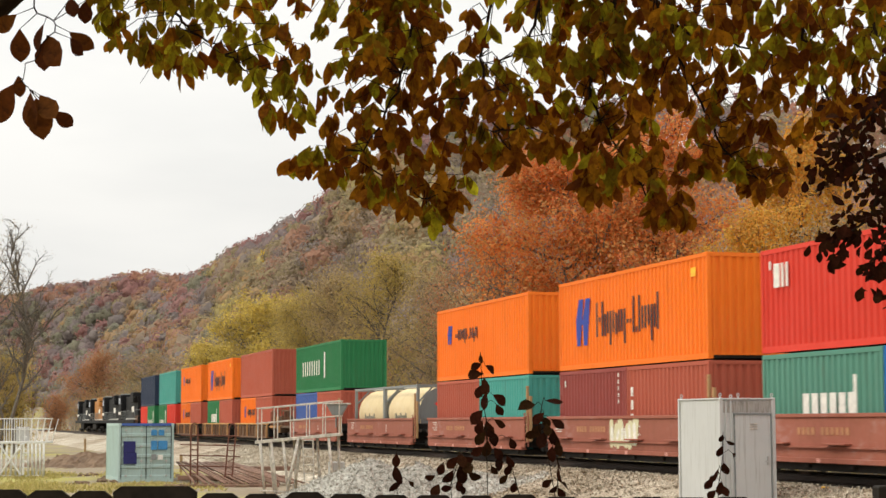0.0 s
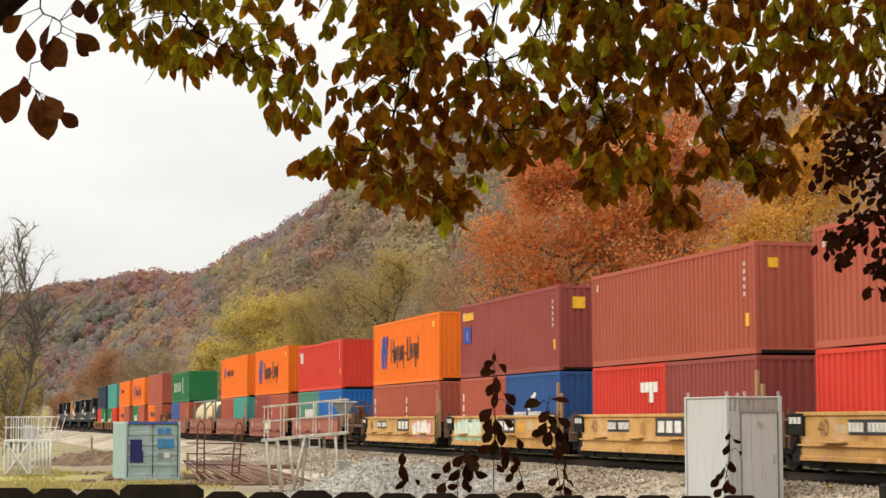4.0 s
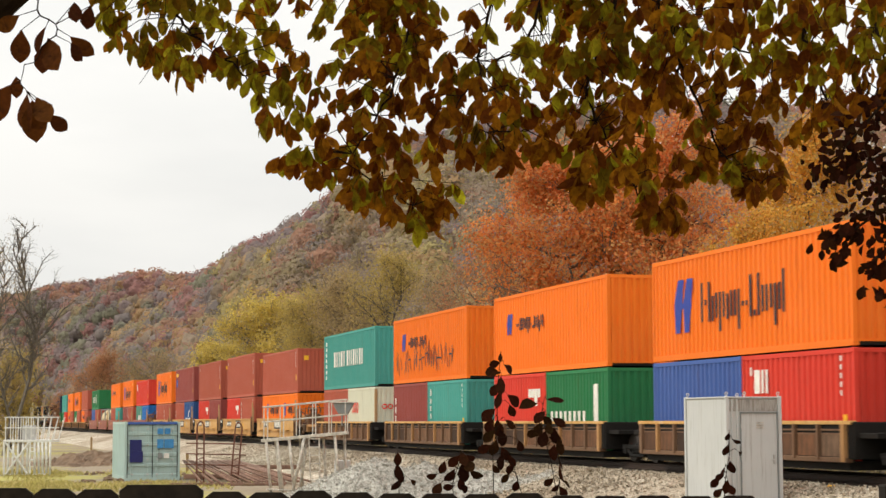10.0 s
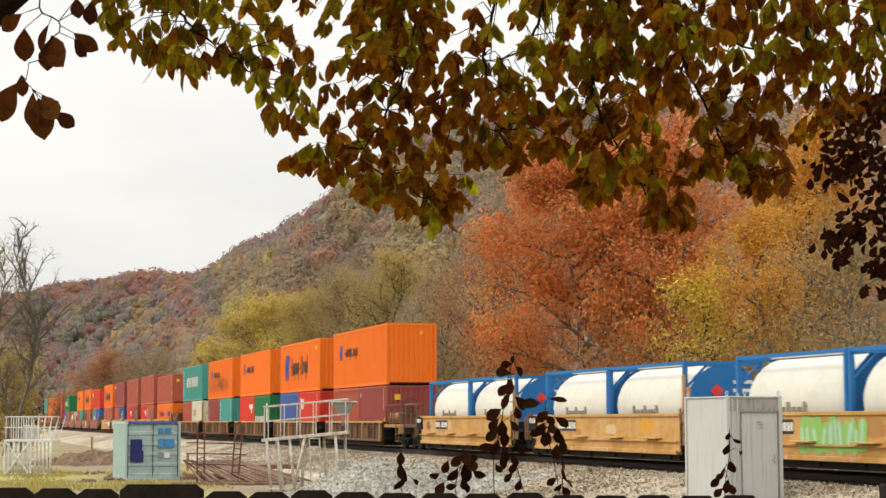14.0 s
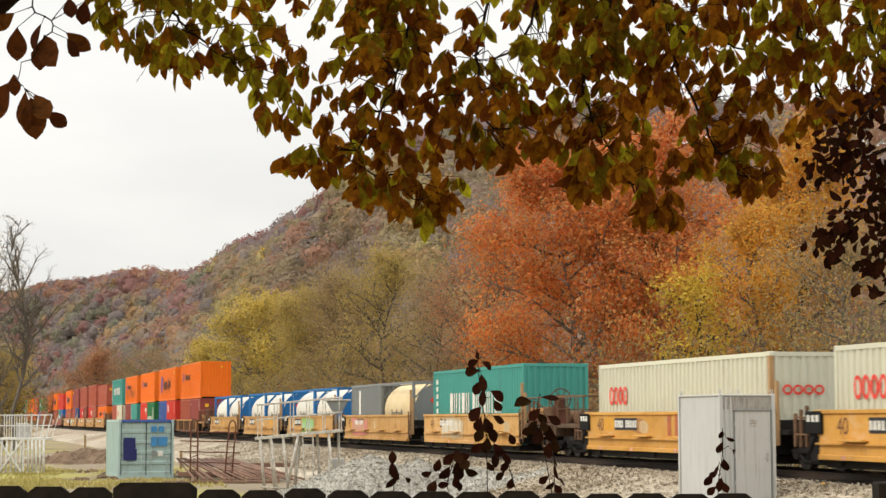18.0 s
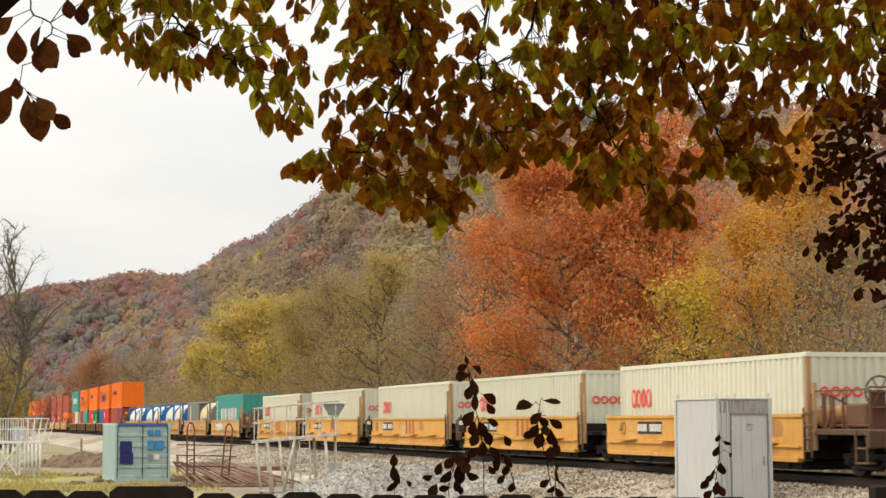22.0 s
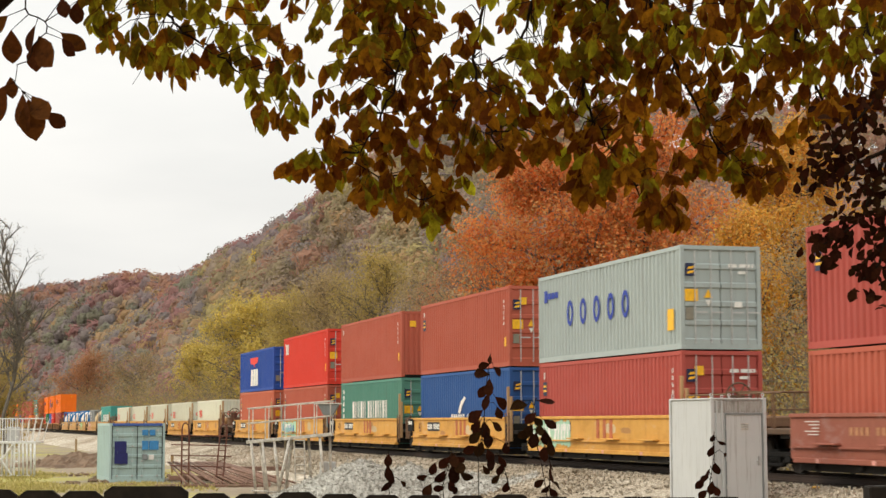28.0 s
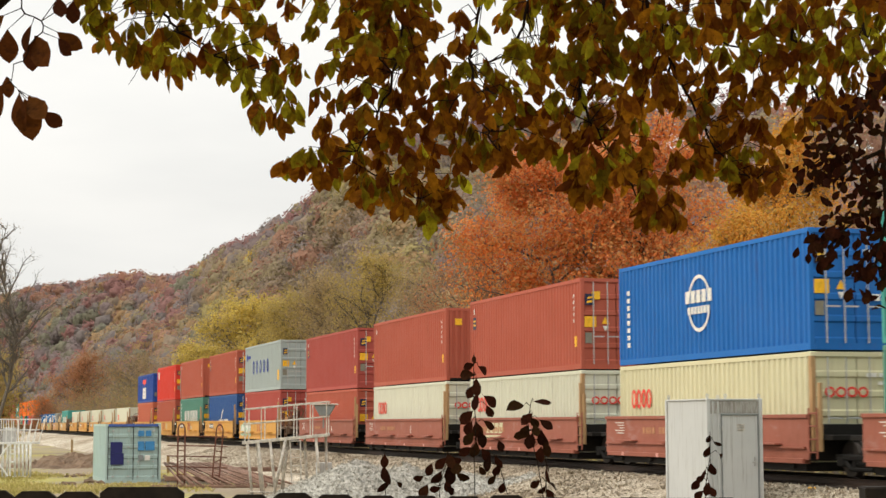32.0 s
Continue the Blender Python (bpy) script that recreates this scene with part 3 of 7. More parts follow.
        for i in range(6):
            mark(c, "number_bar", M["mark_white"], "side", L - 0.62, 0.4 + i * 0.32, L - 0.46, 0.6 + i * 0.32)
    elif style == "tex":
        for i in range(4):
            mark(c, "number_bar", M["mark_white"], "side", L - 0.5, 0.5 + i * 0.4, L - 0.34, 0.78 + i * 0.4)
    elif style == "ticket":
        mark(c, "notice", M["mark_white"], "side", L - 2.1, 1.15, L - 1.7, 2.3, "white notice over a green one")
        mark(c, "notice", M["lime_spray"], "side", L - 2.1, 0.75, L - 1.7, 1.10)
    elif style == "capital":
        strokes(c, "lettering", M["mark_white"], L - 2.2, 1.0, ((0, .6),) * 6, 0.32, 0.13, label="white lettering drawn as bars")
        mark(c, "data_panel", M["mark_white"], "side", 1.2, 0.6, 1.35, 2.0)
    elif style == "triton":
        mark(c, "emblem", M["mark_blue"], "side", L - 1.5, 1.35, L - 0.5, 2.0, "blue square emblem")
        mark(c, "emblem", M["mark_white"], "side", L - 1.05, 1.45, L - 0.9, 1.9)
        strokes(c, "lettering", M["mark_yellow"], L - 0.4, 2.25, ((0, .3),) * 6, 0.2, 0.05)
        mark(c, "sticker", M["mark_yellow"], "end", 0.5, H - 0.8, 0.95, H - 0.4)
        mark(c, "lettering", M["mark_yellow"], "end", 1.2, H - 0.6, 2.2, H - 0.42)
    if style in ("sticker", "cai", "triton", "side_code"):
        mark(c, "sticker", M["mark_yellow"], "side", 0.38, 0.72, 0.56, 1.06)
        for i in range(5):
            mark(c, "number_bar", M["mark_white"], "side", 0.60, 1.50 + i * 0.20, 0.67, 1.62 + i * 0.20)
        mark(c, "data_panel", M["mark_white"], "side", L - 0.60, H - 0.52, L - 0.50, H - 0.30)
    if style == "sticker":
        mark(c, "sticker", M["mark_yellow"], "end", 0.38, H - 0.68, 0.66, H - 0.42)


NAMES = dict(crimson="dull crimson", orange="bright orange", brown="reddish-brown", red="bright red", wine="dark wine-red", rust_red="rust-red", green="deep green", sage="sage green",
             teal="teal-green", white="off-white", cream="cream", navy="dark navy", blue="royal blue", cyan_blue="vivid blue", mid_blue="dull blue",
             grey="pale grey", slate="slate grey", mint="pale mint")


def container(color, L, H, style, doors, where):
    """A corrugated freight container; origin at the near rear bottom corner, x across, y along the train."""
    c = empty("shipping_container")
    mat = M[color]
    size = "forty-foot" if L > 7 else "twenty-foot"
    tagged(c, f"{NAMES[color]} corrugated {size} container {where}", "container", "containers on the train")
    w = WIDE
    cached(("side", L, H), "side_panel", lambda bm: (corrugated(bm, L - 0.24, H - 0.27), bmesh.ops.translate(bm, vec=(0.012, 0.12, 0.16), verts=bm.verts)), mat, c)
    far = cached(("side", L, H), "side_panel", None, mat, c)
    far.matrix_basis = pose(w, L, 0, 0, 0, 180)
    for name, y0, y1 in (("corner_post", 0, 0.12), ("corner_post", L - 0.12, L)):
        for x0 in (0.0, w - 0.12):
            pm = M["rust_post"] if color in ("white", "cream") and y0 == 0 and x0 == 0 else mat
            cached(("post", L, H, y0 > 1, x0 > 1), name, lambda bm: box(bm, x0, y0, 0.1, x0 + 0.12, y1, H - 0.1), pm, c)
    for z0, z1, nm in ((0.0, 0.16, "bottom_rail"), (H - 0.11, H, "top_rail")):
        for x0 in (0.0, w - 0.06):
            cached((nm, L, H, x0 > 1), nm, lambda bm: box(bm, x0 + (0.004 if x0 == 0 else 0), 0.12, z0, x0 + 0.06, L - 0.12, z1), mat, c)
        lift = 0.10 if z0 == 0 and not doors else z0
        cached((nm, "end", L, H, doors), "end_beam", lambda bm: box(bm, 0.12, 0.004, lift, w - 0.12, 0.08, z1), mat, c)
    cached(("roof", L, H), "roof", lambda bm: box(bm, 0.05, 0.06, H - 0.06, w - 0.05, L - 0.06, H - 0.02), mat, c)
    # near-black underfloor: shade of the gap between stacked loads is in its colour
    cached(("floor", L, H), "underfloor", lambda bm: box(bm, 0.06, 0.03, 0.02, w - 0.06, L - 0.08, 0.15), M["dark"], c)
    for y in (-0.004, L - 0.172):
        for x in (-0.004, w - 0.158):
            for z in (-0.004, H - 0.112):
                q = cached("cast", "corner_casting", lambda bm: box(bm, 0, 0, 0, 0.162, 0.178, 0.118, 0.015), mat, c)
                q.location = (x, y, z)
    if doors:
        for k in range(2):
            d = cached(("door", H), "door", lambda bm: lock_door(bm, 1.09, H - 0.28), mat, c)
            d.location = (0.125 + k * 1.1, 0.0, 0.16)
            for x in (0.3, 0.78):
                rod_ = cached(("lockrod", H), "lock_rod", lambda bm: rod(bm, (0, -0.03, 0), (0, -0.03, H - 0.28), 0.02, n=6), M["galv"], d)
                rod_.location.x = x
                h = cached("lockhandle", "lock_handle", lambda bm: box(bm, 0, -0.06, 0.85, 0.36, -0.035, 0.89), M["galv"], d)
                h.location.x = x
        if color not in ("blue", "white", "cream"):
            st = mark(c, "sticker", M["mark_navy"], "end", 0.15, H - 0.86, 0.46, H - 0.50, "navy sticker with yellow bars")
            cached(("sticker_bars", H), "sticker_bar", lambda bm: [bm.faces.new([bm.verts.new((x, -0.010, z)) for x, z in ((0.20 + k * 0.02, H - 0.80 + k * 0.13), (0.38 + k * 0.02, H - 0.77 + k * 0.13), (0.41 + k * 0.02, H - 0.70 + k * 0.13), (0.22 + k * 0.02, H - 0.73 + k * 0.13))]) for k in (0, 1)], M["mark_yellow"], st)
            mark(c, "sticker", M["mark_yellow"], "end", 0.13, H - 1.56, 0.52, H - 1.22, "orange square notice")
            cached(("warning", H), "warning_triangle", lambda bm: bm.faces.new([bm.verts.new((x, -0.012, z)) for x, z in ((0.70, H - 1.46), (0.96, H - 1.46), (0.83, H - 1.22))]), M["mark_yellow"], c)
            cached(("notice", H), "notice", lambda bm: bm.faces.new([bm.verts.new((x, -0.012, z)) for x, z in ((0.74, H - 1.52), (0.92, H - 1.52), (0.83, H - 1.70))]), M["mark_white"], c)
        mark(c, "data_plate", M["mark_grey"], "end", 0.15, H - 2.08, 0.38, H - 1.74)
        mark(c, "notice", M["mark_white"], "end", 1.62, H - 1.72, 1.86, H - 1.56)
        for k, (x0, x1) in enumerate(((1.45, 1.72), (1.78, 2.12), (2.16, 2.22))):
            mark(c, "number_bar", M["mark_white"], "end", x0, H - 0.60, x1, H - 0.50)
        mark(c, "number_bar", M["mark_white"], "end", 1.75, H - 0.78, 1.98, H - 0.70)
    else:
        e = cached(("end", H), "end_panel", lambda bm: corrugated(bm, w - 0.24, H - 0.27, 0.045, 0.25), mat, c)
        e.matrix_basis = pose(w - 0.12, 0.012, 0.16, 0, 0, 90)
    fe = cached(("end", H), "end_panel", lambda bm: corrugated(bm, w - 0.24, H - 0.27, 0.045, 0.25), mat, c)
    fe.matrix_basis = pose(0.12, L - 0.012, 0.16, 0, 0, -90)
    livery(c, style, L, H)
    if doors and style in ("sticker", "side_code") and L > 7:
        st = mark(c, "sticker", M["mark_navy"], "side", L - 0.78, H - 1.08, L - 0.42, H - 0.62, "navy sticker with yellow bars")
        cached(("side_sticker_bars", H), "sticker_bar", lambda bm: [box(bm, -0.009, L - 0.73, H - 0.95 + k * 0.15, -0.005, L - 0.47, H - 0.88 + k * 0.15) for k in (0, 1)], M["mark_yellow"], st)
    return c


def tank(frame_mat, shell_mat, label):
    """A twenty-foot tank container: barrel in an open steel frame."""
    c = tagged(empty("tank_container"), label, "tank container", "tank containers on the train")
    L, H, w = FT20, LO, WIDE
    def barrel(bm):
        prof = [(0.12, 0.0), (0.12, 0.45), (0.2, 0.8), (0.36, 1.02), (0.62, 1.15), (L - 0.62, 1.15), (L - 0.36, 1.02), (L - 0.2, 0.8), (L - 0.12, 0.45), (L - 0.12, 0.0)]
        n = 28
        rings = [[bm.verts.new((w / 2 + r * math.cos(2 * math.pi * i / n), y, 1.37 + r * math.sin(2 * math.pi * i / n))) for i in range(n)] for y, r in prof[1:-1]]
        for a, b in zip(rings, rings[1:]):
            for i in range(n):
                f = bm.faces.new((a[i], b[i], b[(i + 1) % n], a[(i + 1) % n]))
                f.smooth = True
        bm.faces.new(rings[0])
        bm.faces.new(rings[-1][::-1])
    cached("barrel", "barrel", barrel, M[shell_mat], c, "rounded insulated barrel")
    for y in (0.0, L - 0.13):
        for x in (0.0, w - 0.13):
            cached(("tpost", x, y), "corner_post", lambda bm: box(bm, x, y, 0, x + 0.13, y + 0.13, H, 0.012), M[frame_mat], c)
        for z in (0.0, H - 0.13):
            cached(("tbeam", y, z), "end_beam", lambda bm: box(bm, 0.13, y + 0.01, z, w - 0.13, y + 0.12, z + 0.12), M[frame_mat], c)
        for sx in (0, 1):
            cached(("tbrace", y, sx), "brace", lambda bm: rod(bm, (0.1 + sx * (w - 0.2), y + 0.065, H - 0.75), (0.75 + sx * (w - 1.5), y + 0.065, H - 0.08), 0.04, n=6), M[frame_mat], c)
    for x in (0.0, w - 0.1):
        for z in (0.0, H - 0.1):
            cached(("trail", x, z), "side_rail", lambda bm: box(bm, x + 0.005, 0.13, z, x + 0.1, L - 0.13, z + 0.09), M[frame_mat], c)
    cached("tdisc", "end_disc", lambda bm: rod(bm, (w / 2, 0.02, 1.37), (w / 2, 0.2, 1.37), 1.12, 0.9, 28), M[frame_mat], c)
    cached("twalk", "walkway", lambda bm: box(bm, w / 2 - 0.3, 0.2, H - 0.08, w / 2 + 0.3, L - 0.2, H - 0.03), M["galv"], c)
    cached("tplacard", "placard", lambda bm: bm.faces.new([bm.verts.new((1.0 + a, -0.012, 1.75 + b)) for a, b in ((-.2, 0), (0, -.2), (.2, 0), (0, .2))]), M["mark_red"], c, "red diamond placard")
    for i in range(4):
        mark(c, "number_bar", M["mark_white"], "end", 1.5, 1.95 - i * 0.24, 2.1, 2.05 - i * 0.24)
    def word(bm):
        for i in range(7):
            box(bm, 0.06, L - 2.1 - i * 0.3, 0.95, 0.245, L - 1.9 - i * 0.3, 1.25 + 0.12 * (i in (0, 3, 6)))
    cached("tword", "lettering", word, M["mark_grey"], c)
    return c


def bogie(parent, y, mat="black"):
    """A two-axle truck under the car, centred at y."""
    t = empty("truck")
    t.parent = parent
    t.location = (0, y, 0)
    def wheel(bm):
        rod(bm, (-0.06, 0, 0), (0.07, 0, 0), 0.42, 0.42, 24)
        rod(bm, (-0.09, 0, 0), (-0.055, 0, 0), 0.455, 0.455, 24)
        rod(bm, (0.07, 0, 0), (0.12, 0, 0), 0.13, 0.11, 10)
    def side(bm):
        box(bm, -0.07, -1.15, 0.42, 0.07, 1.15, 0.56, 0.03)
        box(bm, -0.06, -0.55, 0.18, 0.06, 0.55, 0.28, 0.03)
        for s in (-1, 1):
            rod(bm, (0, s * 0.5, 0.24), (0, s * 0.85, 0.47), 0.07, n=6)
            rod(bm, (0, s * 0.32, 0.24), (0, s * 0.32, 0.48), 0.07, n=6)
            box(bm, -0.1, s * 0.88 - 0.15, 0.28, 0.1, s * 0.88 + 0.15, 0.5, 0.03)
        for k in (-0.14, 0, 0.14):
            rod(bm, (0.0, k, 0.27), (0.0, k, 0.43), 0.055, n=8)
    for s in (-1, 1):
        f = cached("sideframe", "side_frame", side, M[mat], t)
        f.location.x = s * 1.0
        for a in (-0.88, 0.88):
            wh = cached("wheel", "wheel", wheel, M["steel"], t)
            wh.matrix_basis = pose(s * 0.74, a, 0.455, 0, 0, 0 if s > 0 else 180)
    for a in (-0.88, 0.88):
        ax = cached("axle", "axle", lambda bm: rod(bm, (-0.7, 0, 0.455), (0.7, 0, 0.455), 0.08, n=10), M["black"], t)
        ax.location.y = a
    cached("bolster", "bolster", lambda bm: box(bm, -1.0, -0.2, 0.35, 1.0, 0.2, 0.62, 0.03), M[mat], t)
    return t


def word_mesh(text, size):
    cu = bpy.data.curves.new("word", "FONT")
    cu.body, cu.size = text, size
    ob = bpy.data.objects.new("word", cu)
    me = bpy.data.meshes.new_from_object(ob)
    bpy.data.objects.remove(ob)
    return me


def word(parent, text, size, mat, x, y, z):
    """Painted characters on the near side, read from the track's side."""
    k = ("word", text, size, mat.name)
    if k not in CACHE:
        me = word_mesh(text, size)
        me.materials.clear()
        me.materials.append(mat)
        CACHE[k] = me
    o = link_mesh("unit_number" if text.isdigit() else "unit_letter", CACHE[k], parent)
    o.matrix_basis = pose(x, y, z) @ Matrix(((0, 0, -1, 0), (-1, 0, 0, 0), (0, 1, 0, 0), (0, 0, 0, 1)))
    return o


def well_car(kind, first, last, graffiti=None, letter="", badge="bars"):
    """One unit of an articulated well car; origin on the track's middle at the rear of its load, z = 0 on the rail."""
    paint_ = {"yellow": "car_amber" if badge == "bars" else "car_yellow", "brown": "car_brown", "rib": "car_dirt"}[kind]
    words = {"yellow": "weathered yellow articulated well car unit with black trucks", "brown": "reddish-brown articulated well car unit with stencilled sides",
             "rib": "grimy ribbed well car unit with a yellow top chord"}[kind]
    c = tagged(empty("well_car"), words, "railway car", "well cars of the train")
    mat = M[paint_]
    a, b = -0.35, FT40 + 0.45
    hw = 1.5
    top = 1.48 if kind != "rib" else 1.28
    for s in (-1, 1):
        near = s < 0
        def panel(bm):
            box(bm, hw - 0.06, a, 0.42, hw, b, top - 0.05)
        def chord(bm):
            box(bm, hw - 0.12, a, top - 0.09, hw + 0.05, b, top, 0.01)
        def sill(bm):
            box(bm, hw - 0.14, a + 0.2, 0.33, hw + 0.06, b - 0.2, 0.45, 0.012)
        # rib cars: black panel paints in the shade of the slot under the chord
        objs = [cached((kind, "panel"), "side_panel", panel, mat if kind != "rib" else M["black"], c), cached((kind, "chord"), "top_chord", chord, M["car_yellow"] if kind == "rib" else mat, c),
                cached((kind, "sill"), "bottom_sill", sill, mat, c)]
        if kind == "rib":
            for i in range(11):
                edge = i in (0, 10)
                o = cached(("rib", edge), "rib", lambda bm: box(bm, hw - 0.02, -0.05 - 0.04 * edge, 0.40 - 0.06 * edge, hw + 0.1, 0.05 + 0.04 * edge, 1.2, 0.01), M["rib_ochre"] if i % 3 == 0 else mat, c)
                o.location.y = a + 0.3 + i * (b - a - 0.6) / 10
                objs.append(o)
            objs.append(cached("bayrail", "bay_rail", lambda bm: (box(bm, hw - 0.01, a + 0.2, 1.05, hw + 0.03, b - 0.2, 1.09), box(bm, hw - 0.01, a + 0.2, 0.96, hw + 0.02, b - 0.2, 0.985)), mat, c))
            for i in range(10):
                o = cached("bay", "side_bay", lambda bm: box(bm, hw - 0.01, -0.55, 0.46, hw + 0.012, 0.55, 1.0, 0.004), M["bay"], c)
                o.location.y = a + 0.3 + (i + 0.5) * (b - a - 0.6) / 10
                objs.append(o)
        else:
            objs.append(cached((kind, "ledge"), "ledge", lambda bm: box(bm, hw - 0.01, a + 0.1, 0.68, hw + 0.075, b - 0.1, 0.72), mat, c))
            for i in range(4):
                o = cached((kind, "step"), "step_plate", lambda bm: box(bm, hw, -0.55, 0.755, hw + 0.20, 0.55, 0.80, 0.008), mat, c)
                o.location.y = 1.55 + i * 3.05
                objs.append(o)
            for i in range(6):
                o = cached((kind, "foot"), "hanger", lambda bm: box(bm, hw - 0.12, -0.13, 0.2, hw - 0.02, 0.13, 0.34, 0.02), M["dark"], c)
                o.location.y = 0.6 + i * 2.2
                objs.append(o)
        if near:
            for o in objs:
                y = o.location.y
                o.matrix_basis = pose(0, y if y else a + b, 0, 0, 0, 180)
    # floor box reaches low and near-black, painting in the shade under the car
    cached((kind, "floor"), "well_floor", lambda bm: box(bm, -hw + 0.1, a + 0.3, 0.15, hw - 0.1, b - 0.3, 0.355), M["dark"], c)
    for y0, y1 in ((a - 0.9, a), (b, b + 0.85)):
        cached((kind, "bulk", y0 < 0), "end_platform", lambda bm: (box(bm, -1.35, y0, 0.88, 1.35, y1, 1.0, 0.01), box(bm, -0.5, y0, 0.6, 0.5, y1, 0.88, 0.02), box(bm, -hw + 0.02, (y0 if y0 > 0 else y1) - 0.06, 0.4, hw - 0.02, (y0 if y0 > 0 else y1) + 0.06, 1.25, 0.02)), M["dark"], c)
    if kind != "rib":
        for k, y in enumerate((a - 0.12, a - 0.46)):
            cached(("tall_post", k), "load_guide", lambda bm: box(bm, -1.47, y - 0.045, 0.62, -1.38, y + 0.045, 2.55 - 0.35 * k, 0.01), M["rust_post"], c, "tall rusty load guide post")
        for y in (2.2, 5.3, 8.6, 11.2):
            cached(("reflector", y), "reflector", lambda bm: box(bm, -hw - 0.068, y - 0.08, 0.34, -hw - 0.058, y + 0.08, 0.44), M["reflector"], c)
    # ladder irons and hand rails at the rear end
    if kind != "rib":
        cached((kind, "ladder"), "ladder", lambda bm: [rod(bm, (-1.52, -0.42 - dy, 0.45), (-1.52, -0.42 - dy, 1.62), 0.025, n=6) for dy in (0, 0.4)] + [rod(bm, (-1.52, -0.42, z), (-1.52, -0.82, z), 0.02, n=6) for z in (0.6, 0.9, 1.2, 1.5)], M["car_dirt"] if kind == "yellow" else mat, c)
    # dark stencil plates
    if kind == "yellow":
        mark_side = cached("reporting", "reporting_plate", lambda bm: box(bm, -hw - 0.012, 8.3, 0.95, -hw - 0.002, 10.1, 1.3), M["mark_black"], c, "black plate with white bars")
        cached("reporting_bars", "lettering", lambda bm: [box(bm, -hw - 0.018, 9.95 - i * 0.18, 1.02, -hw - 0.012, 10.07 - i * 0.18, 1.23) for i in range(10) if i != 4], M["mark_white"], mark_side)
        if badge == "plate":
            pl = cached("badge_plate", "emblem_plate", lambda bm: box(bm, -hw - 0.012, 4.1, 0.84, -hw - 0.002, 6.2, 1.36), M["mark_black"], c, "black plate with three white blocks")
            cached("badge_blocks", "emblem_block", lambda bm: [box(bm, -hw - 0.018, 4.3 + i * 0.62, 0.94, -hw - 0.012, 4.75 + i * 0.62, 1.27) for i in range(3)], M["mark_white"], pl)
        elif badge == "bars":
            cached("badge_bars", "emblem_block", lambda bm: [box(bm, -hw - 0.012, 4.6 + i * 0.56, 0.80, -hw - 0.002, 4.6 + i * 0.56 + 0.26, 1.38) for i in range(3)], M["badge_rust"], c, "rust-red painted blocks")
    if kind == "yellow":
        wear = random.Random(len(MOVING) * 7 + 3)
        for k in range(3):
            y, w_ = wear.uniform(0.6, 11.0), wear.uniform(0.35, 1.1)
            z0 = wear.uniform(0.78, 1.0)
            z1 = min(1.36, z0 + wear.uniform(0.18, 0.5))
            bm = bmesh.new()
            out = [(y + w_ * a, z0 + (z1 - z0) * b_) for a, b_ in ((0, 0.1), (0.5, 0), (1, 0.15), (1.04, 0.8), (0.7, 1), (0.2, 0.92), (-0.05, 0.6))]
            bm.faces.new([bm.verts.new((-hw - 0.003, *v)) for v in out][::-1])
            part("worn_patch", bm, M[("primer", "fresh_yellow", "scuffed")[k]], c)
        word(c, "40", 0.55, M["rust"], -hw - 0.004, 11.6, 0.92)
    if kind == "brown" and letter:
        word(c, letter, 0.42, M["mark_white"], -hw - 0.004, 4.6, 0.9)
    if kind == "brown":
        cached("bn_bars", "lettering", lambda bm: [box(bm, -hw - 0.012, 9.6 - i * 0.24, 0.98, -hw - 0.002, 9.75 - i * 0.24, 1.16) for i in range(11) if i != 4], M["faded_ochre"], c)
        cached("bn_small", "data_lines", lambda bm: [box(bm, -hw - 0.012, 11.2, 1.28 - i * 0.075, -hw - 0.002, 11.9 - (i % 3) * 0.18, 1.302 - i * 0.075) for i in range(5)], M["mark_white"], c)
    if kind == "yellow" and not last:
        cached("sign15", "weight_plate", lambda bm: box(bm, -1.57, b - 0.4, 0.92, -1.49, b + 0.42, 1.45, 0.02), M["black"], c, "black end plate")
        cached("brakehose", "brake_cylinder", lambda bm: (rod(bm, (-1.5, b + 0.1, 0.62), (-1.2, b + 0.1, 0.62), 0.26, n=14), box(bm, -1.52, b - 0.2, 0.25, -1.4, b + 0.3, 0.9, 0.04), rod(bm, (-1.54, b - 0.1, 0.9), (-1.54, b + 0.25, 0.5), 0.03, n=6)), M["black"], c)
        cached("endpost", "end_post", lambda bm: [box(bm, -1.46, b + y, 0.6, -1.38, b + y + 0.07, 1.75 - y * 0.3, 0.01) for y in (0.55, 0.85, 1.15)] + [rod(bm, (-1.42, b + 0.5, z), (-1.42, b + 1.25, z), 0.025, n=6) for z in (0.9, 1.3)], M["car_dirt"], c)
        cached("sign15b", "number_bar", lambda bm: [box(bm, -1.58, b + 0.16 - i * 0.22, 1.2, -1.57, b + 0.29 - i * 0.22, 1.36) for i in range(3)], M["mark_white"], c)
    for y in ([-1.95] if not last else [-2.6]) + ([b + 1.9] if first else []):
        bogie(c, y)
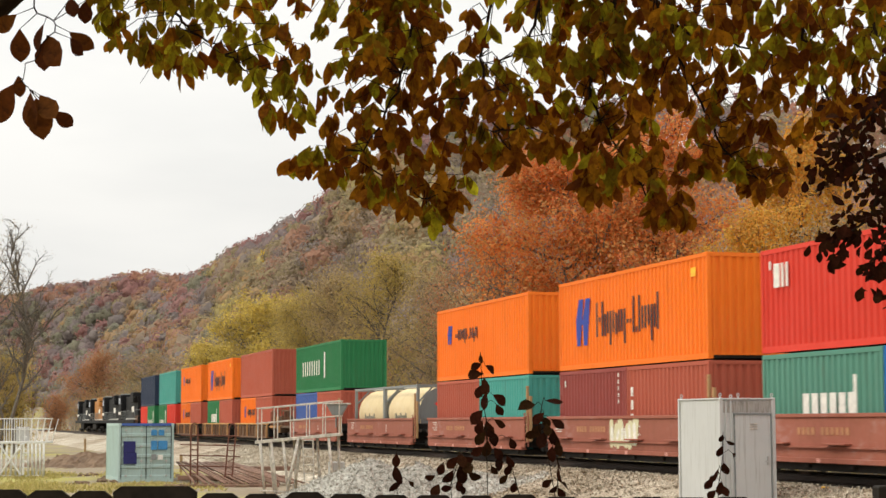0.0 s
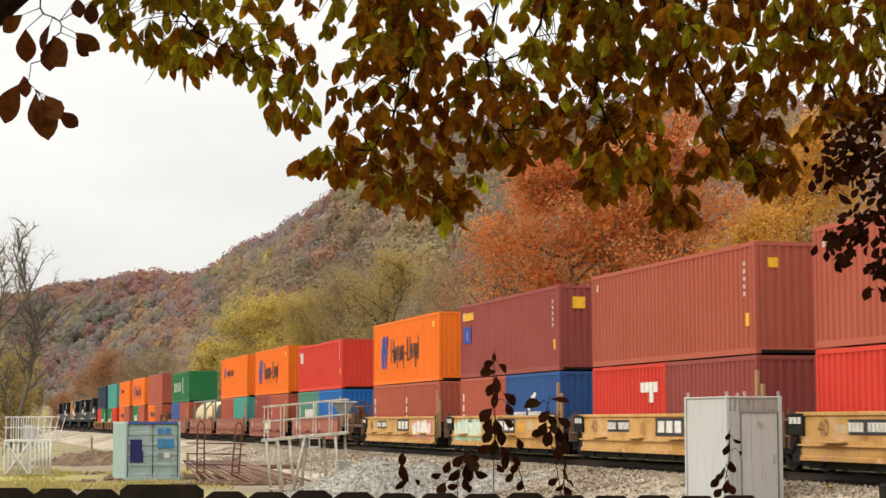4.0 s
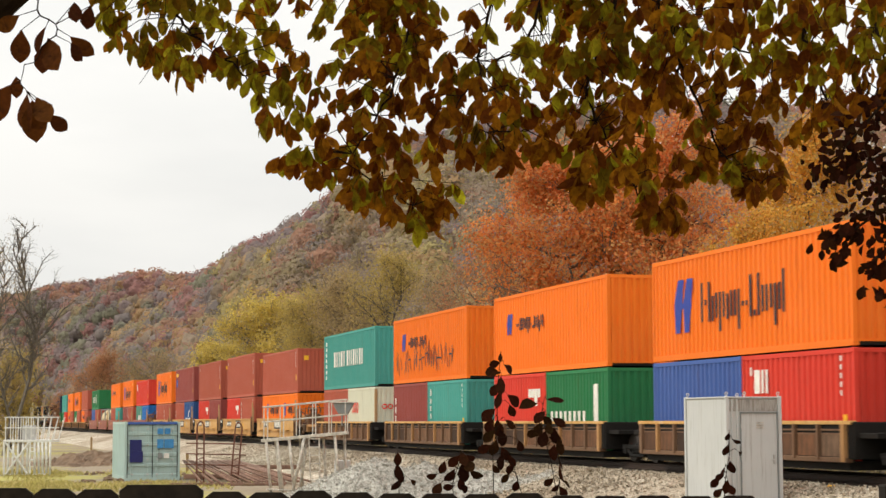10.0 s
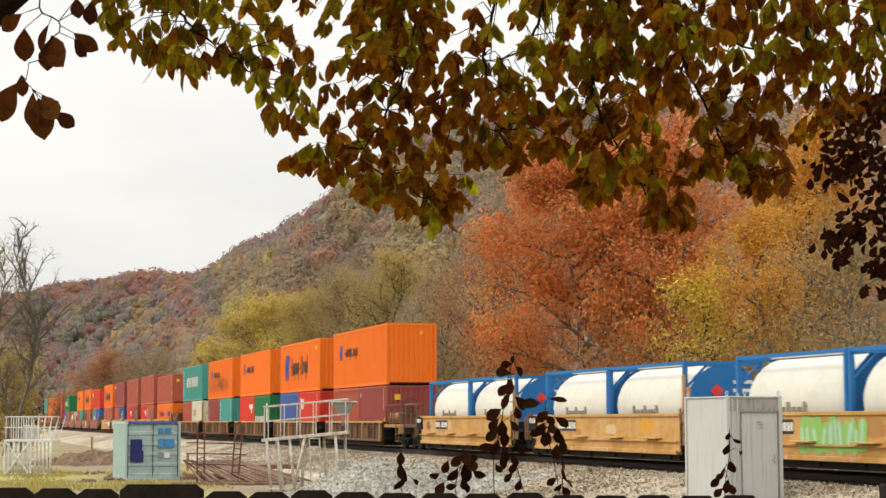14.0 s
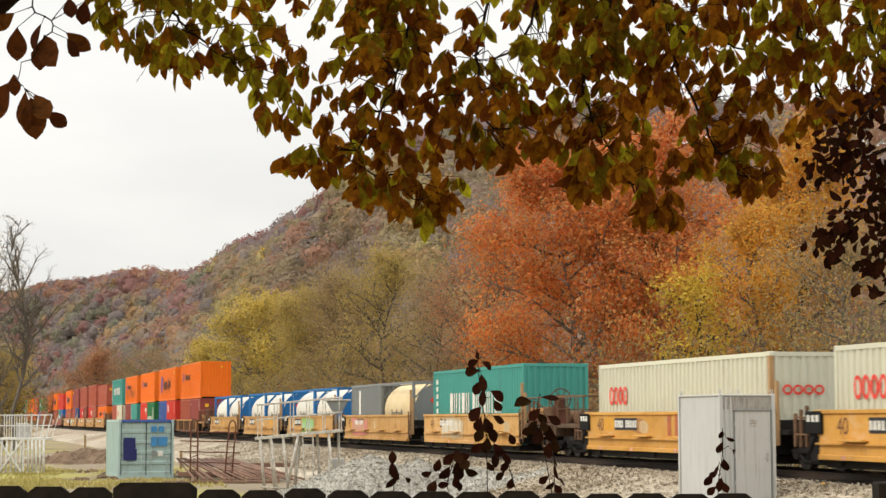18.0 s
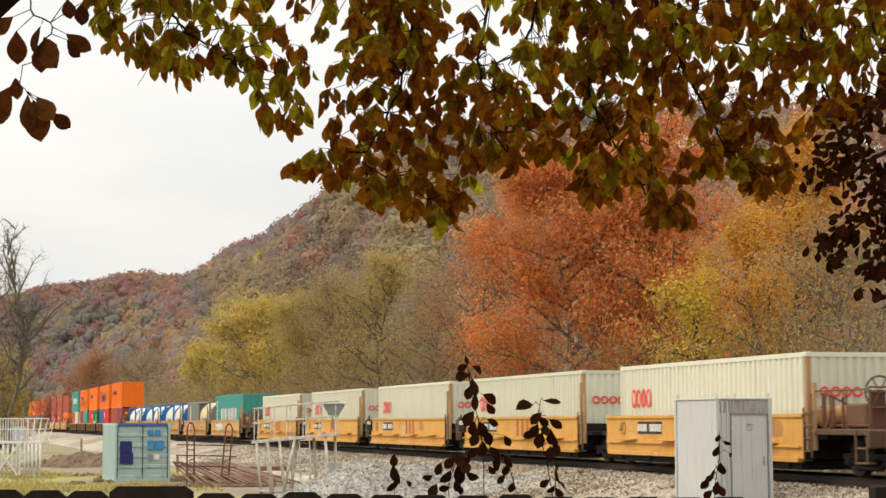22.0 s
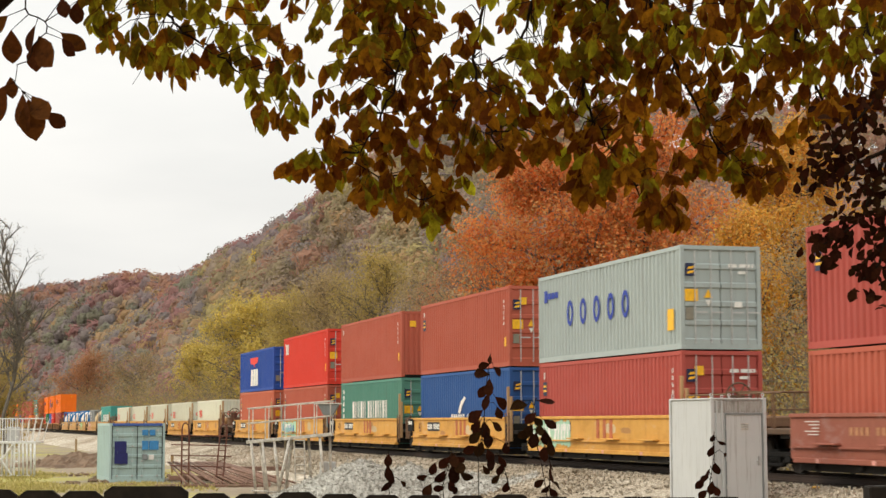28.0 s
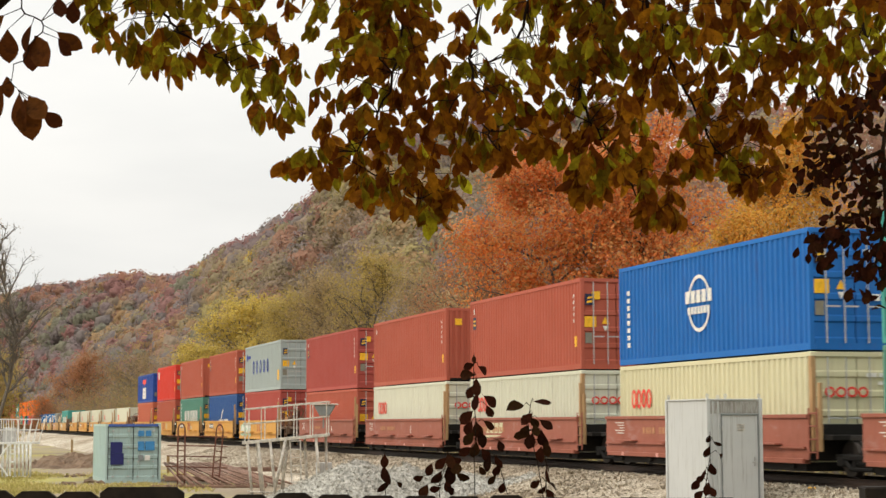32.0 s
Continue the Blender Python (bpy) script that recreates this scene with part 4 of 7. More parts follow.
    if last or first:
        for end, on in ((-1, last), (1, first)):
            if not on:
                continue
            ye = a if end < 0 else b
            def deck(bm):
                y0, y1 = sorted((ye, ye + end * 3.1))
                box(bm, -1.45, y0, 0.98, 1.45, y1, 1.12, 0.02)
                box(bm, -0.35, y0, 0.55, 0.35, y1 , 0.98, 0.02)
                box(bm, -1.5, min(ye + end * 3.0, ye + end * 3.12), 0.7, 1.5, max(ye + end * 3.0, ye + end * 3.12), 1.1, 0.02)
            cached((kind, "deck", end), "end_deck", deck, M["rib_ochre"] if kind == "rib" else M["car_grime"], c)
            cached(("coupler", end), "coupler", lambda bm: (box(bm, -0.12, min(ye + end * 3.1, ye + end * 3.75), 0.72, 0.12, max(ye + end * 3.1, ye + end * 3.75), 0.95, 0.03), box(bm, -0.2, min(ye + end * 3.6, ye + end * 3.8), 0.68, 0.2, max(ye + end * 3.6, ye + end * 3.8), 1.0, 0.03)), M["black"], c)
            def rails_(bm):
                for x in (-1.4, -0.5, 0.5, 1.4):
                    rod(bm, (x, ye + end * 3.0, 1.1), (x, ye + end * 3.0, 2.05), 0.025, n=6)
                rod(bm, (-1.4, ye + end * 3.0, 2.05), (1.4, ye + end * 3.0, 2.05), 0.025, n=6)
                rod(bm, (-1.4, ye + end * 3.0, 1.6), (1.4, ye + end * 3.0, 1.6), 0.02, n=6)
                for y in (1.0, 2.0):
                    rod(bm, (-1.42, ye + end * y, 1.1), (-1.42, ye + end * y, 2.0), 0.025, n=6)
                rod(bm, (-1.42, ye + end * 0.5, 2.0), (-1.42, ye + end * 3.0, 2.0), 0.025, n=6)
            cached((kind, "hand", end), "hand_rail", rails_, M["car_dirt"], c)
            if end < 0:
                def wheelh(bm):
                    n = 20
                    for i in range(n):
                        p = [(-0.75 + 0.36 * math.cos(2 * math.pi * q / n), ye - 2.3, 1.95 + 0.36 * math.sin(2 * math.pi * q / n)) for q in (i, i + 1)]
                        rod(bm, p[0], p[1], 0.025, n=5, caps=False)
                    for i in range(3):
                        q = math.pi * i / 3
                        rod(bm, (-0.75 - 0.36 * math.cos(q), ye - 2.3, 1.95 - 0.36 * math.sin(q)), (-0.75 + 0.36 * math.cos(q), ye - 2.3, 1.95 + 0.36 * math.sin(q)), 0.018, n=5)
                cached(("brake", kind), "brake_wheel", wheelh, M["car_grime"], c)
                def reservoir(bm):
                    rod(bm, (-1.25, ye - 0.45, 1.42), (-0.35, ye - 0.45, 1.42), 0.24, n=16)
                    rod(bm, (-1.3, ye - 0.45, 1.42), (-1.25, ye - 0.45, 1.42), 0.15, 0.2, 16)
                    for x in (-1.1, -0.5):
                        box(bm, x, ye - 0.55, 1.12, x + 0.06, ye - 0.35, 1.22)
                def piping(bm):
                    rod(bm, (-1.3, ye - 1.0, 1.2), (-1.3, ye - 2.9, 1.2), 0.03, n=6)
                    rod(bm, (-1.3, ye - 1.0, 1.2), (-1.3, ye - 1.0, 1.9), 0.03, n=6)
                    rod(bm, (-1.3, ye - 1.0, 1.9), (-0.9, ye - 1.5, 1.55), 0.025, n=6)
                    for y in (0.25, 0.8, 1.3, 1.75):
                        box(bm, -1.42, ye - y - 0.05, 1.12, -1.36, ye - y, 1.95 - 0.1 * (y > 1), 0.008)
                    rod(bm, (-0.75, ye - 2.3, 1.95), (-0.75, ye - 1.9, 1.6), 0.05, n=8)
                    box(bm, -0.95, ye - 2.25, 1.1, -0.55, ye - 2.15, 2.0, 0.02)
                def steps(bm):
                    for z in (0.35, 0.68):
                        box(bm, -1.5, ye - 3.0, z, -1.28, ye - 2.5, z + 0.04)
                    for y in (3.0, 2.5):
                        rod(bm, (-1.48, ye - y, 0.35), (-1.48, ye - y, 1.1), 0.025, n=6)
                cached(("reservoir", kind), "air_reservoir", reservoir, M["rib_ochre"], c, "rounded air tank")
                cached(("piping", kind), "piping", piping, M["rust"], c, "rusty brake pipes and brackets")
                cached(("steps", kind), "step", steps, M["car_dirt"], c)
                gear = M["car_dirt"] if kind == "yellow" else M["car_grime"]
                cached(("brakebox", kind), "brake_gear", lambda bm: box(bm, -1.1, ye - 2.2, 1.12, -0.35, ye - 1.4, 1.7, 0.05), gear, c)
                cached(("brakecyl", kind), "brake_cylinder", lambda bm: rod(bm, (-0.1, ye - 0.7, 1.35), (0.8, ye - 0.7, 1.35), 0.22, n=14), gear, c)
                cached(("valvebox", kind), "valve_box", lambda bm: box(bm, 0.2, ye - 2.1, 1.12, 1.0, ye - 1.2, 1.45, 0.05), gear, c)
    if graffiti == "wedge":
        def slabs(bm):
            for i in range(4):
                y = 9.3 - i * 0.50
                bm.faces.new([bm.verts.new((-hw - 0.008, *v)) for v in ((y, 0.93), (y - 0.40, 0.93), (y - 0.52, 1.30), (y - 0.12, 1.30))])
            bm.faces.new([bm.verts.new((-hw - 0.008, *v)) for v in ((9.45, 0.74), (8.6, 0.76), (7.4, 0.86), (9.35, 0.86))])
        cached("wedge_emblem", "emblem", slabs, M["cream"], c, "cream slanted blocks over a wedge")
    elif graffiti:
        rng = random.Random(graffiti)
        cols, y_hi, y_lo, thin, step = {"pink": (("pink_spray", "primer"), 10.8, 8.0, 0.45, 2.0), "green": (("mint", "mark_white"), 12.1, 8.5, 0.45, 2.0), "multi": (("mint", "cyan_blue"), 11.0, 7.4, 0.45, 2.0),
                                        "white": (("cream", "mark_white"), 6.8, 4.6, 0.45, 2.0), "puff": (("pink_spray", "mark_white"), 3.5, 0.7, 0.80, 1.05), "pale": (("primer", "chalk"), 9.9, 7.2, 0.7, 1.3),
                                        "lime": (("lime_spray", "mint"), 8.0, 4.8, 0.4, 1.8)}[graffiti]
        for k, cn in enumerate(cols):
            def tagp(bm):
                y = y_hi - 0.12 * k
                i = 0
                while y > y_lo:
                    ww, lean = rng.uniform(0.30, 0.52) * (thin if k else 1.0), rng.uniform(-0.14, 0.14)
                    z0, z1 = rng.uniform(0.46, 0.60) + 0.12 * k, rng.uniform(1.22, 1.43) - 0.10 * k
                    c_ = 0.10
                    out = [(y, z0 + c_), (y - c_, z0), (y - ww + c_, z0), (y - ww, z0 + c_), (y - ww + lean, z1 - c_), (y - ww + lean + c_, z1), (y + lean - c_, z1), (y + lean, z1 - c_)]
                    bm.faces.new([bm.verts.new((-hw - 0.012 - 0.004 * k - 0.0003 * i, *v)) for v in out])
                    y -= ww * (0.86 if not k else step * rng.uniform(0.8, 1.2))
                    i += 1
            cached((graffiti, k), "graffiti", tagp, M[cn], c, "sprayed rounded letter-like shapes")
    return c


def ride(thing, x, u, z):
    """Sets a thing on the train: u metres behind the train's zero mark."""
    thing.matrix_basis = pose(x, -u, z)
    MOVING.append(thing)


# unit by unit: kind, rear of load behind the zero mark, upper load, lower loads, extras
O1, O2 = ("orange", HI, "big_orange"), ("orange", HI, "small_orange")
BR = ("brown", HI, "sticker")
CARS = [
    ("rib", -111.9, 16.0, [
        (("navy", HI, ""), [("red", ""), ("green", "uasc")]), (("teal", HI, ""), [("green", "uasc"), ("red", "")]), (O2, [("orange", "small_orange"), ("brown", "")]),
        (O1, [("green", "capital"), ("brown", "")]), (("brown", HI, ""), [("orange", "small_orange"), ("brown", "")])], {}),
    ("brown", -29.74, 15.52, [
        (("green", LO, "uasc"), [("mid_blue", ""), ("brown", "")]), (None, ["cream_tank", "cream_tank"]), (O2, [("brown", ""), ("teal", "")]),
        (O1, [("wine", "sticker"), ("brown", "tex")]), (("red", LO, "cai"), [("sage", "capital"), ("cyan_blue", "")])], {3: "white"}),
    ("yellow", 51.7, 15.49, [
        (O1, [("brown", "tex"), ("brown", "tex")]), (("wine", HI, "triton"), [("brown", "tex"), ("navy_cma", "cma")]), (BR, [("red", "ham"), ("wine", "")]),
        (BR, [("red", "ham"), ("brown", "side_code")]), (("brown", LO, "sticker"), [("orange", "small_orange"), ("orange", "small_orange")])], {0: "puff", 1: "green"}),
    ("rib", 135.7, 16.0, [
        (("teal", HI, "china"), [("brown", ""), ("white", "ooc")]), (("orange", HI, "scrawled_orange"), [("wine", "tex"), ("teal", "side_code")]), (O2, [("red", "ham"), ("green", "uasc")]),
        (O1, [("mid_blue", ""), ("red", "cai")]), (O2, [("brown", ""), ("wine", "sticker")])], {}),
    ("yellow", 218.4, 15.67, [
        (None, ["white_tank", "white_tank"]), (None, ["white_tank", "white_tank"]), (None, ["white_tank", "white_tank"]), (None, ["slate_box", "cream_tank"]),
        (None, [("teal", "china", HI)])], {2: "lime", 3: "pink", 4: "pale"}),
    ("yellow", 300.65, 15.6, [(None, [("white", "ooc", LO)])] * 5, {}),
    ("yellow", 382.6, 15.5, [
        (("blue", LO, "apl", 1), [("rust_red", "side_code", HI, 1)]), (("red", HI, "cai", 1), [("brown", "sticker", HI, 1)]), (BR, [("sage", "china", HI, 1)]),
        (("brown", HI, "sticker", 1), [("navy_cma", "cma", HI, 1)]), (("grey", HI, "spaced_blue", 1), [("crimson", "sticker", HI, 1)])], {1: "multi", 4: "green"}),
    ("brown", 464.5, 15.54, [
        (("crimson", HI, "sticker", 1), [("brown", "", LO, 1)]), (BR, [("white", "ooc", LO, 1)]), (("brown", HI, "sticker", 1), [("white", "ooc", LO, 1)]),
        (("cyan_blue", HI, "globe", 1), [("cream", "ooc", LO, 1)]), (("teal", HI, "", 1), [("sage", "", LO, 1)])], {2: "wedge"}),
]
M["faded_ochre"] = plain("faded_ochre_stencil", (0.42, 0.20, 0.10), 0.7)
M["pink_spray"] = plain("pink_spray_paint", (0.62, 0.22, 0.20), 0.7)
M["badge_rust"] = plain("rust_red_badge_paint", (0.42, 0.12, 0.05), 0.7, var=0.3)
M["reflector"] = plain("pale_red_reflector", (0.62, 0.30, 0.25), 0.4)
M["chalk"] = plain("chalky_white_spray", (0.62, 0.58, 0.48), 0.8)
M["primer"] = paint("chalky_primer_patch", (0.60, 0.46, 0.27), dirt=0.6)
M["fresh_yellow"] = paint("fresher_yellow_patch", (0.72, 0.36, 0.04), dirt=0.4)
M["scuffed"] = paint("scuffed_brown_patch", (0.44, 0.22, 0.075), dirt=0.8)
M["rib_ochre"] = paint("worn_ochre_rib_paint", (0.46, 0.24, 0.09), dirt=0.8, rust=(0.10, 0.05, 0.03))
M["navy_cma"] = paint("painted_steel_navy", (0.028, 0.095, 0.28), dirt=0.2)
NAMES["navy_cma"] = "navy blue"


def build_train():
    near = TRACK_X - WIDE / 2
    for kind, u_last, pitch, units, sprayed in CARS:
        for i, (upper, lower) in enumerate(units):
            u = u_last - pitch * (len(units) - 1 - i)
            car = well_car(kind, i == 0, i == len(units) - 1, sprayed.get(i), "AEDCB"[i], "plate" if u_last < 100 else "" if u_last < 250 else "bars")
            ride(car, TRACK_X, u, RAIL_Z)
            z = RAIL_Z + 0.36
            top = z + LO
            if len(lower) == 1:
                col, style, H, *door = lower[0]
                ride(container(col, FT40, H, style, bool(door), "standing in a well car"), near, u, z)
                top = z + H
            else:
                for k, load in enumerate(lower):          # the first lies ahead
                    uu = u - (FT40 - FT20) * (k == 0)
                    if load == "white_tank":
                        t = tank("tank_blue", "white_shell", "white tank container in a blue steel frame")
                    elif load == "cream_tank":
                        t = tank("slate", "cream_shell", "cream tank container in a dark steel frame")
                    elif load == "slate_box":
                        t = container("slate", FT20, LO, "ticket", False, "standing in a well car")
                    else:
                        t = container(load[0], FT20, LO, load[1], False, "standing in a well car")
                    ride(t, near, uu, z)
            if upper:
                col, H, style, *door = upper
                ride(container(col, FT40, H, style, bool(door), "stacked on another container"), near, u, top + 0.045)


M["rust_post"] = paint("rust_stained_post", (0.46, 0.28, 0.13), dirt=0.9, rust=(0.22, 0.08, 0.03))
M["white_shell"] = paint("white_tank_shell", (0.74, 0.72, 0.64), dirt=0.35, rust=(0.30, 0.25, 0.18), worn=0.3)
M["cream_shell"] = paint("cream_tank_shell", (0.72, 0.58, 0.34), dirt=0.35, rust=(0.30, 0.20, 0.10), worn=0.4)
M["loco_black"] = plain("dusty_black_loco_paint", (0.013, 0.013, 0.014), 0.65, spec=0.1)
M["loco_tan"] = paint("ochre_loco_paint", (0.45, 0.20, 0.05), dirt=0.3)
M["glass"] = plain("dark_cab_glass", (0.02, 0.025, 0.03), 0.1, var=0.05, spec=0.5)


def loco(second):
    """A six-axle road engine, rear at y = 0, running towards +y."""
    c = tagged(empty("locomotive"), "black six-axle diesel locomotive with a grey roof hood" if not second else "ochre and black six-axle diesel locomotive", "locomotive", "engines of the train")
    body = M["loco_tan"] if second else M["loco_black"]
    L = 20.6
    def hood(bm):
        box(bm, -0.95, 1.2, 1.65, 0.95, 14.0, 4.2, 0.06)
        box(bm, -1.45, 1.6, 3.45, 1.45, 4.4, 4.55, 0.1)
    def cab(bm):
        box(bm, -1.5, 14.2, 1.65, 1.5, 16.9, 4.5, 0.12)
        box(bm, -1.2, 16.9, 1.65, 1.2, 19.2, 3.3, 0.15)
    part("hood", (lambda bm: (hood(bm), bm)[1])(bmesh.new()), body, c)
    part("cab", (lambda bm: (cab(bm), bm)[1])(bmesh.new()), M["loco_black"], c)
    for y0, y1, z0, z1 in ((1.5, 13.8, 1.70, 1.82), (14.3, 16.8, 2.25, 2.55), (5.2, 7.6, 2.5, 3.1)):
        bm = bmesh.new()
        box(bm, -1.515 if y0 > 14 else -0.965, y0, z0, -1.495 if y0 > 14 else -0.94, y1, z1)
        part("stripe", bm, M["mark_white"], c, "white painted stripe")
    bm = bmesh.new()
    for z in (3.45,):
        box(bm, -1.515, 14.6, z, -1.5, 15.5, z + 0.65)
        box(bm, -1.515, 15.7, z, -1.5, 16.6, z + 0.65)
    part("cab_window", bm, M["glass"], c)
    bm = bmesh.new()
    box(bm, -1.52, 0, 1.3, 1.52, L, 1.62, 0.03)
    part("frame", bm, M["loco_black"], c)
    bm = bmesh.new()
    box(bm, -1.3, 7.2, 0.45, 1.3, 12.4, 1.3, 0.15)
    part("fuel_tank", bm, M["black"], c)
    bm = bmesh.new()
    for y in (2.0, 5.8, 8.6, 11.5):
        rod(bm, (0, y, 4.5 if y < 4 else 4.15), (0, y, 4.72 if y < 4 else 4.35), 0.62, 0.62, 16)
    part("roof_fan", bm, M["slate"], c)
    bm = bmesh.new()
    for i in range(13):
        y = 1.2 + i * 1.05
        rod(bm, (-1.48, y, 1.62), (-1.48, y, 2.6), 0.022, n=5)
    rod(bm, (-1.48, 1.2, 2.6), (-1.48, 13.8, 2.6), 0.022, n=5)
    for x in (-1.4, 0, 1.4):
        rod(bm, (x, 0.15, 1.62), (x, 0.15, 2.7), 0.022, n=5)
    rod(bm, (-1.4, 0.15, 2.7), (1.4, 0.15, 2.7), 0.022, n=5)
    part("hand_rail", bm, M["slate"], c)
    for y in (3.4, 5.6, 14.8, 17.0):
        bogie(c, y)
    bm = bmesh.new()
    box(bm, -0.12, -0.5, 0.72, 0.12, 0.1, 0.95, 0.03)
    box(bm, -1.4, 0.3, 4.0, -0.9, 1.2, 4.1)
    part("coupler", bm, M["black"], c)
    return c


build_train()
for i in range(4):
    ride(loco(i == 2), TRACK_X, -111.9 - 64.0 - FT40 - 4.2 - i * 21.2, RAIL_Z)

# ---- the yard ----
def shed_paint(name):
    m, n, l, b = shader(name)
    v = coords(n, l, "Object", (9.0, 9.0, 0.5))
    streak = noisy(n, l, v, 1.6, 6, 0.7)
    big = noisy(n, l, coords(n, l, "Object", (1, 1, 1)), 1.1, 5)
    base = mix(n, l, big, (0.455, 0.462, 0.455), (0.56, 0.565, 0.55))
    base = mix(n, l, ramp(n, l, streak, [(0.53, (0, 0, 0)), (0.74, (0.62, 0.62, 0.62))]), base, (0.24, 0.215, 0.18))
    l.new(base, b.inputs["Base Color"])
    b.inputs["Roughness"].default_value = 0.55
    b.inputs["Specular IOR Level"].default_value = 0.2
    return m


M["shed"] = shed_paint("dull_silver_shed_paint")
M["shed_dark"] = shed_paint("stained_shed_paint")
M["pale_teal"] = paint("faded_pale_teal_paint", (0.42, 0.55, 0.52), dirt=0.4)
M["tower"] = plain("weathered_white_paint", (0.50, 0.465, 0.41), 0.7, var=0.5)
# near-black: the shade on the boards' unlit side is painted into the wood
M["fence"] = plain("shade_black_fence_board", (0.018, 0.013, 0.009), 0.95, var=0.6, scale=14)
M["white_paint"] = plain("flaking_white_paint", (0.66, 0.65, 0.62), 0.7, var=0.25)
M["mud"] = plain("brown_mud", (0.16, 0.105, 0.065), 0.95, var=0.35, scale=1.0)


def build_shed():
    p = spot(6.10, 40.0)
    s = tagged(empty("relay_shed", pose(p.x, p.y, 0.72)), "grey steel signal relay shed with one door", "shed")
    W_, L_, H_ = 1.30, 2.25, 2.36
    bm = bmesh.new()
    box(bm, 0, 0, 0.0, W_, L_, H_, 0.012)
    part("body", bm, M["shed"], s)
    bm = bmesh.new()
    box(bm, -0.03, -0.03, H_, W_ + 0.03, L_ + 0.03, H_ + 0.035, 0.008)
    part("roof", bm, M["shed"], s)
    bm = bmesh.new()
    box(bm, 0.07, -0.006, H_ - 0.29, W_ - 0.07, 0.02, H_ - 0.02)
    part("stained_fascia", bm, M["rust_fascia"], s, "streaked fascia above the door")
    for x in (0.0, 0.13, 0.25):
        bm = bmesh.new()
        box(bm, x - 0.012, -0.03, 0.02, x + 0.025, 0.0, H_ - 0.02, 0.006)
        part("batten", bm, M["shed"], s)
    for x0, y0 in ((-0.02, -0.035), (W_ - 0.06, -0.035), (-0.035, L_ - 0.05)):
        bm = bmesh.new()
        box(bm, x0, y0, 0.0, x0 + 0.085, y0 + 0.085, H_ + 0.045, 0.01)
        part("corner_post", bm, M["shed"], s)
    bm = bmesh.new()
    box(bm, 0.35, -0.022, 0.12, 1.2, 0.01, H_ - 0.33, 0.006)
    d = part("door", bm, M["shed"], s)
    bm = bmesh.new()
    for a, b_, c, e in ((0.325, 0.35, 0.1, H_ - 0.3), (1.2, 1.225, 0.1, H_ - 0.3)):
        box(bm, a, -0.035, c, b_, 0.0, e)
    box(bm, 0.325, -0.05, H_ - 0.33, 1.225, 0.0, H_ - 0.30)
    part("door_frame", bm, M["slate"], s)
    for i in range(3):
        bm = bmesh.new()
        box(bm, 0.7, -0.04, H_ - 0.55 - i * 0.055, 0.88, -0.022, H_ - 0.52 - i * 0.055, 0.004)
        part("louvre", bm, M["tower"], d)
    bm = bmesh.new()
    box(bm, 1.1, -0.06, 0.92, 1.14, -0.022, 1.12, 0.008)
    rod(bm, (1.12, -0.06, 1.0), (1.04, -0.075, 1.0), 0.014, n=6)
    part("handle", bm, M["galv"], d)
    for z in (0.4, 1.0, 1.7):
        bm = bmesh.new()
        rod(bm, (0.345, -0.04, z), (0.345, -0.04, z + 0.1), 0.016, n=6)
        part("hinge", bm, M["galv"], d)
    for x, y in ((0.03, 0.04), (W_ - 0.03, 0.04), (0.03, L_ - 0.05), (W_ - 0.03, L_ - 0.05), (0.46, 0.04)):
        bm = bmesh.new()
        rod(bm, (x, y, H_ + 0.03), (x, y, H_ + 0.075), 0.02, n=6)
        n = 12
        for i in range(n):
            a0, a1 = 2 * math.pi * i / n, 2 * math.pi * (i + 1) / n
            rod(bm, (x + 0.032 * math.cos(a0), y, H_ + 0.105 + 0.032 * math.sin(a0)), (x + 0.032 * math.cos(a1), y, H_ + 0.105 + 0.032 * math.sin(a1)), 0.011, n=5, caps=False)
        part("lifting_eye", bm, M["shed"], s)
    bm = bmesh.new()
    box(bm, -0.2, -0.2, -0.75, W_ + 0.2, L_ + 0.2, 0.0, 0.03)
    part("plinth", bm, M["ballast"], s)


def fascia_mat():
    m, n, l, b = shader("rust_streaked_grey_paint")
    a = noisy(n, l, coords(n, l, "Object", (14, 14, 1.2)), 1.3, 6, 0.7)
    l.new(ramp(n, l, a, [(0.3, (0.12, 0.10, 0.08)), (0.5, (0.38, 0.37, 0.34)), (0.62, (0.22, 0.19, 0.16)), (0.75, (0.5, 0.5, 0.48))]), b.inputs["Base Color"])
    b.inputs["Roughness"].default_value = 0.7
    return m


M["rust_fascia"] = fascia_mat()
build_shed()


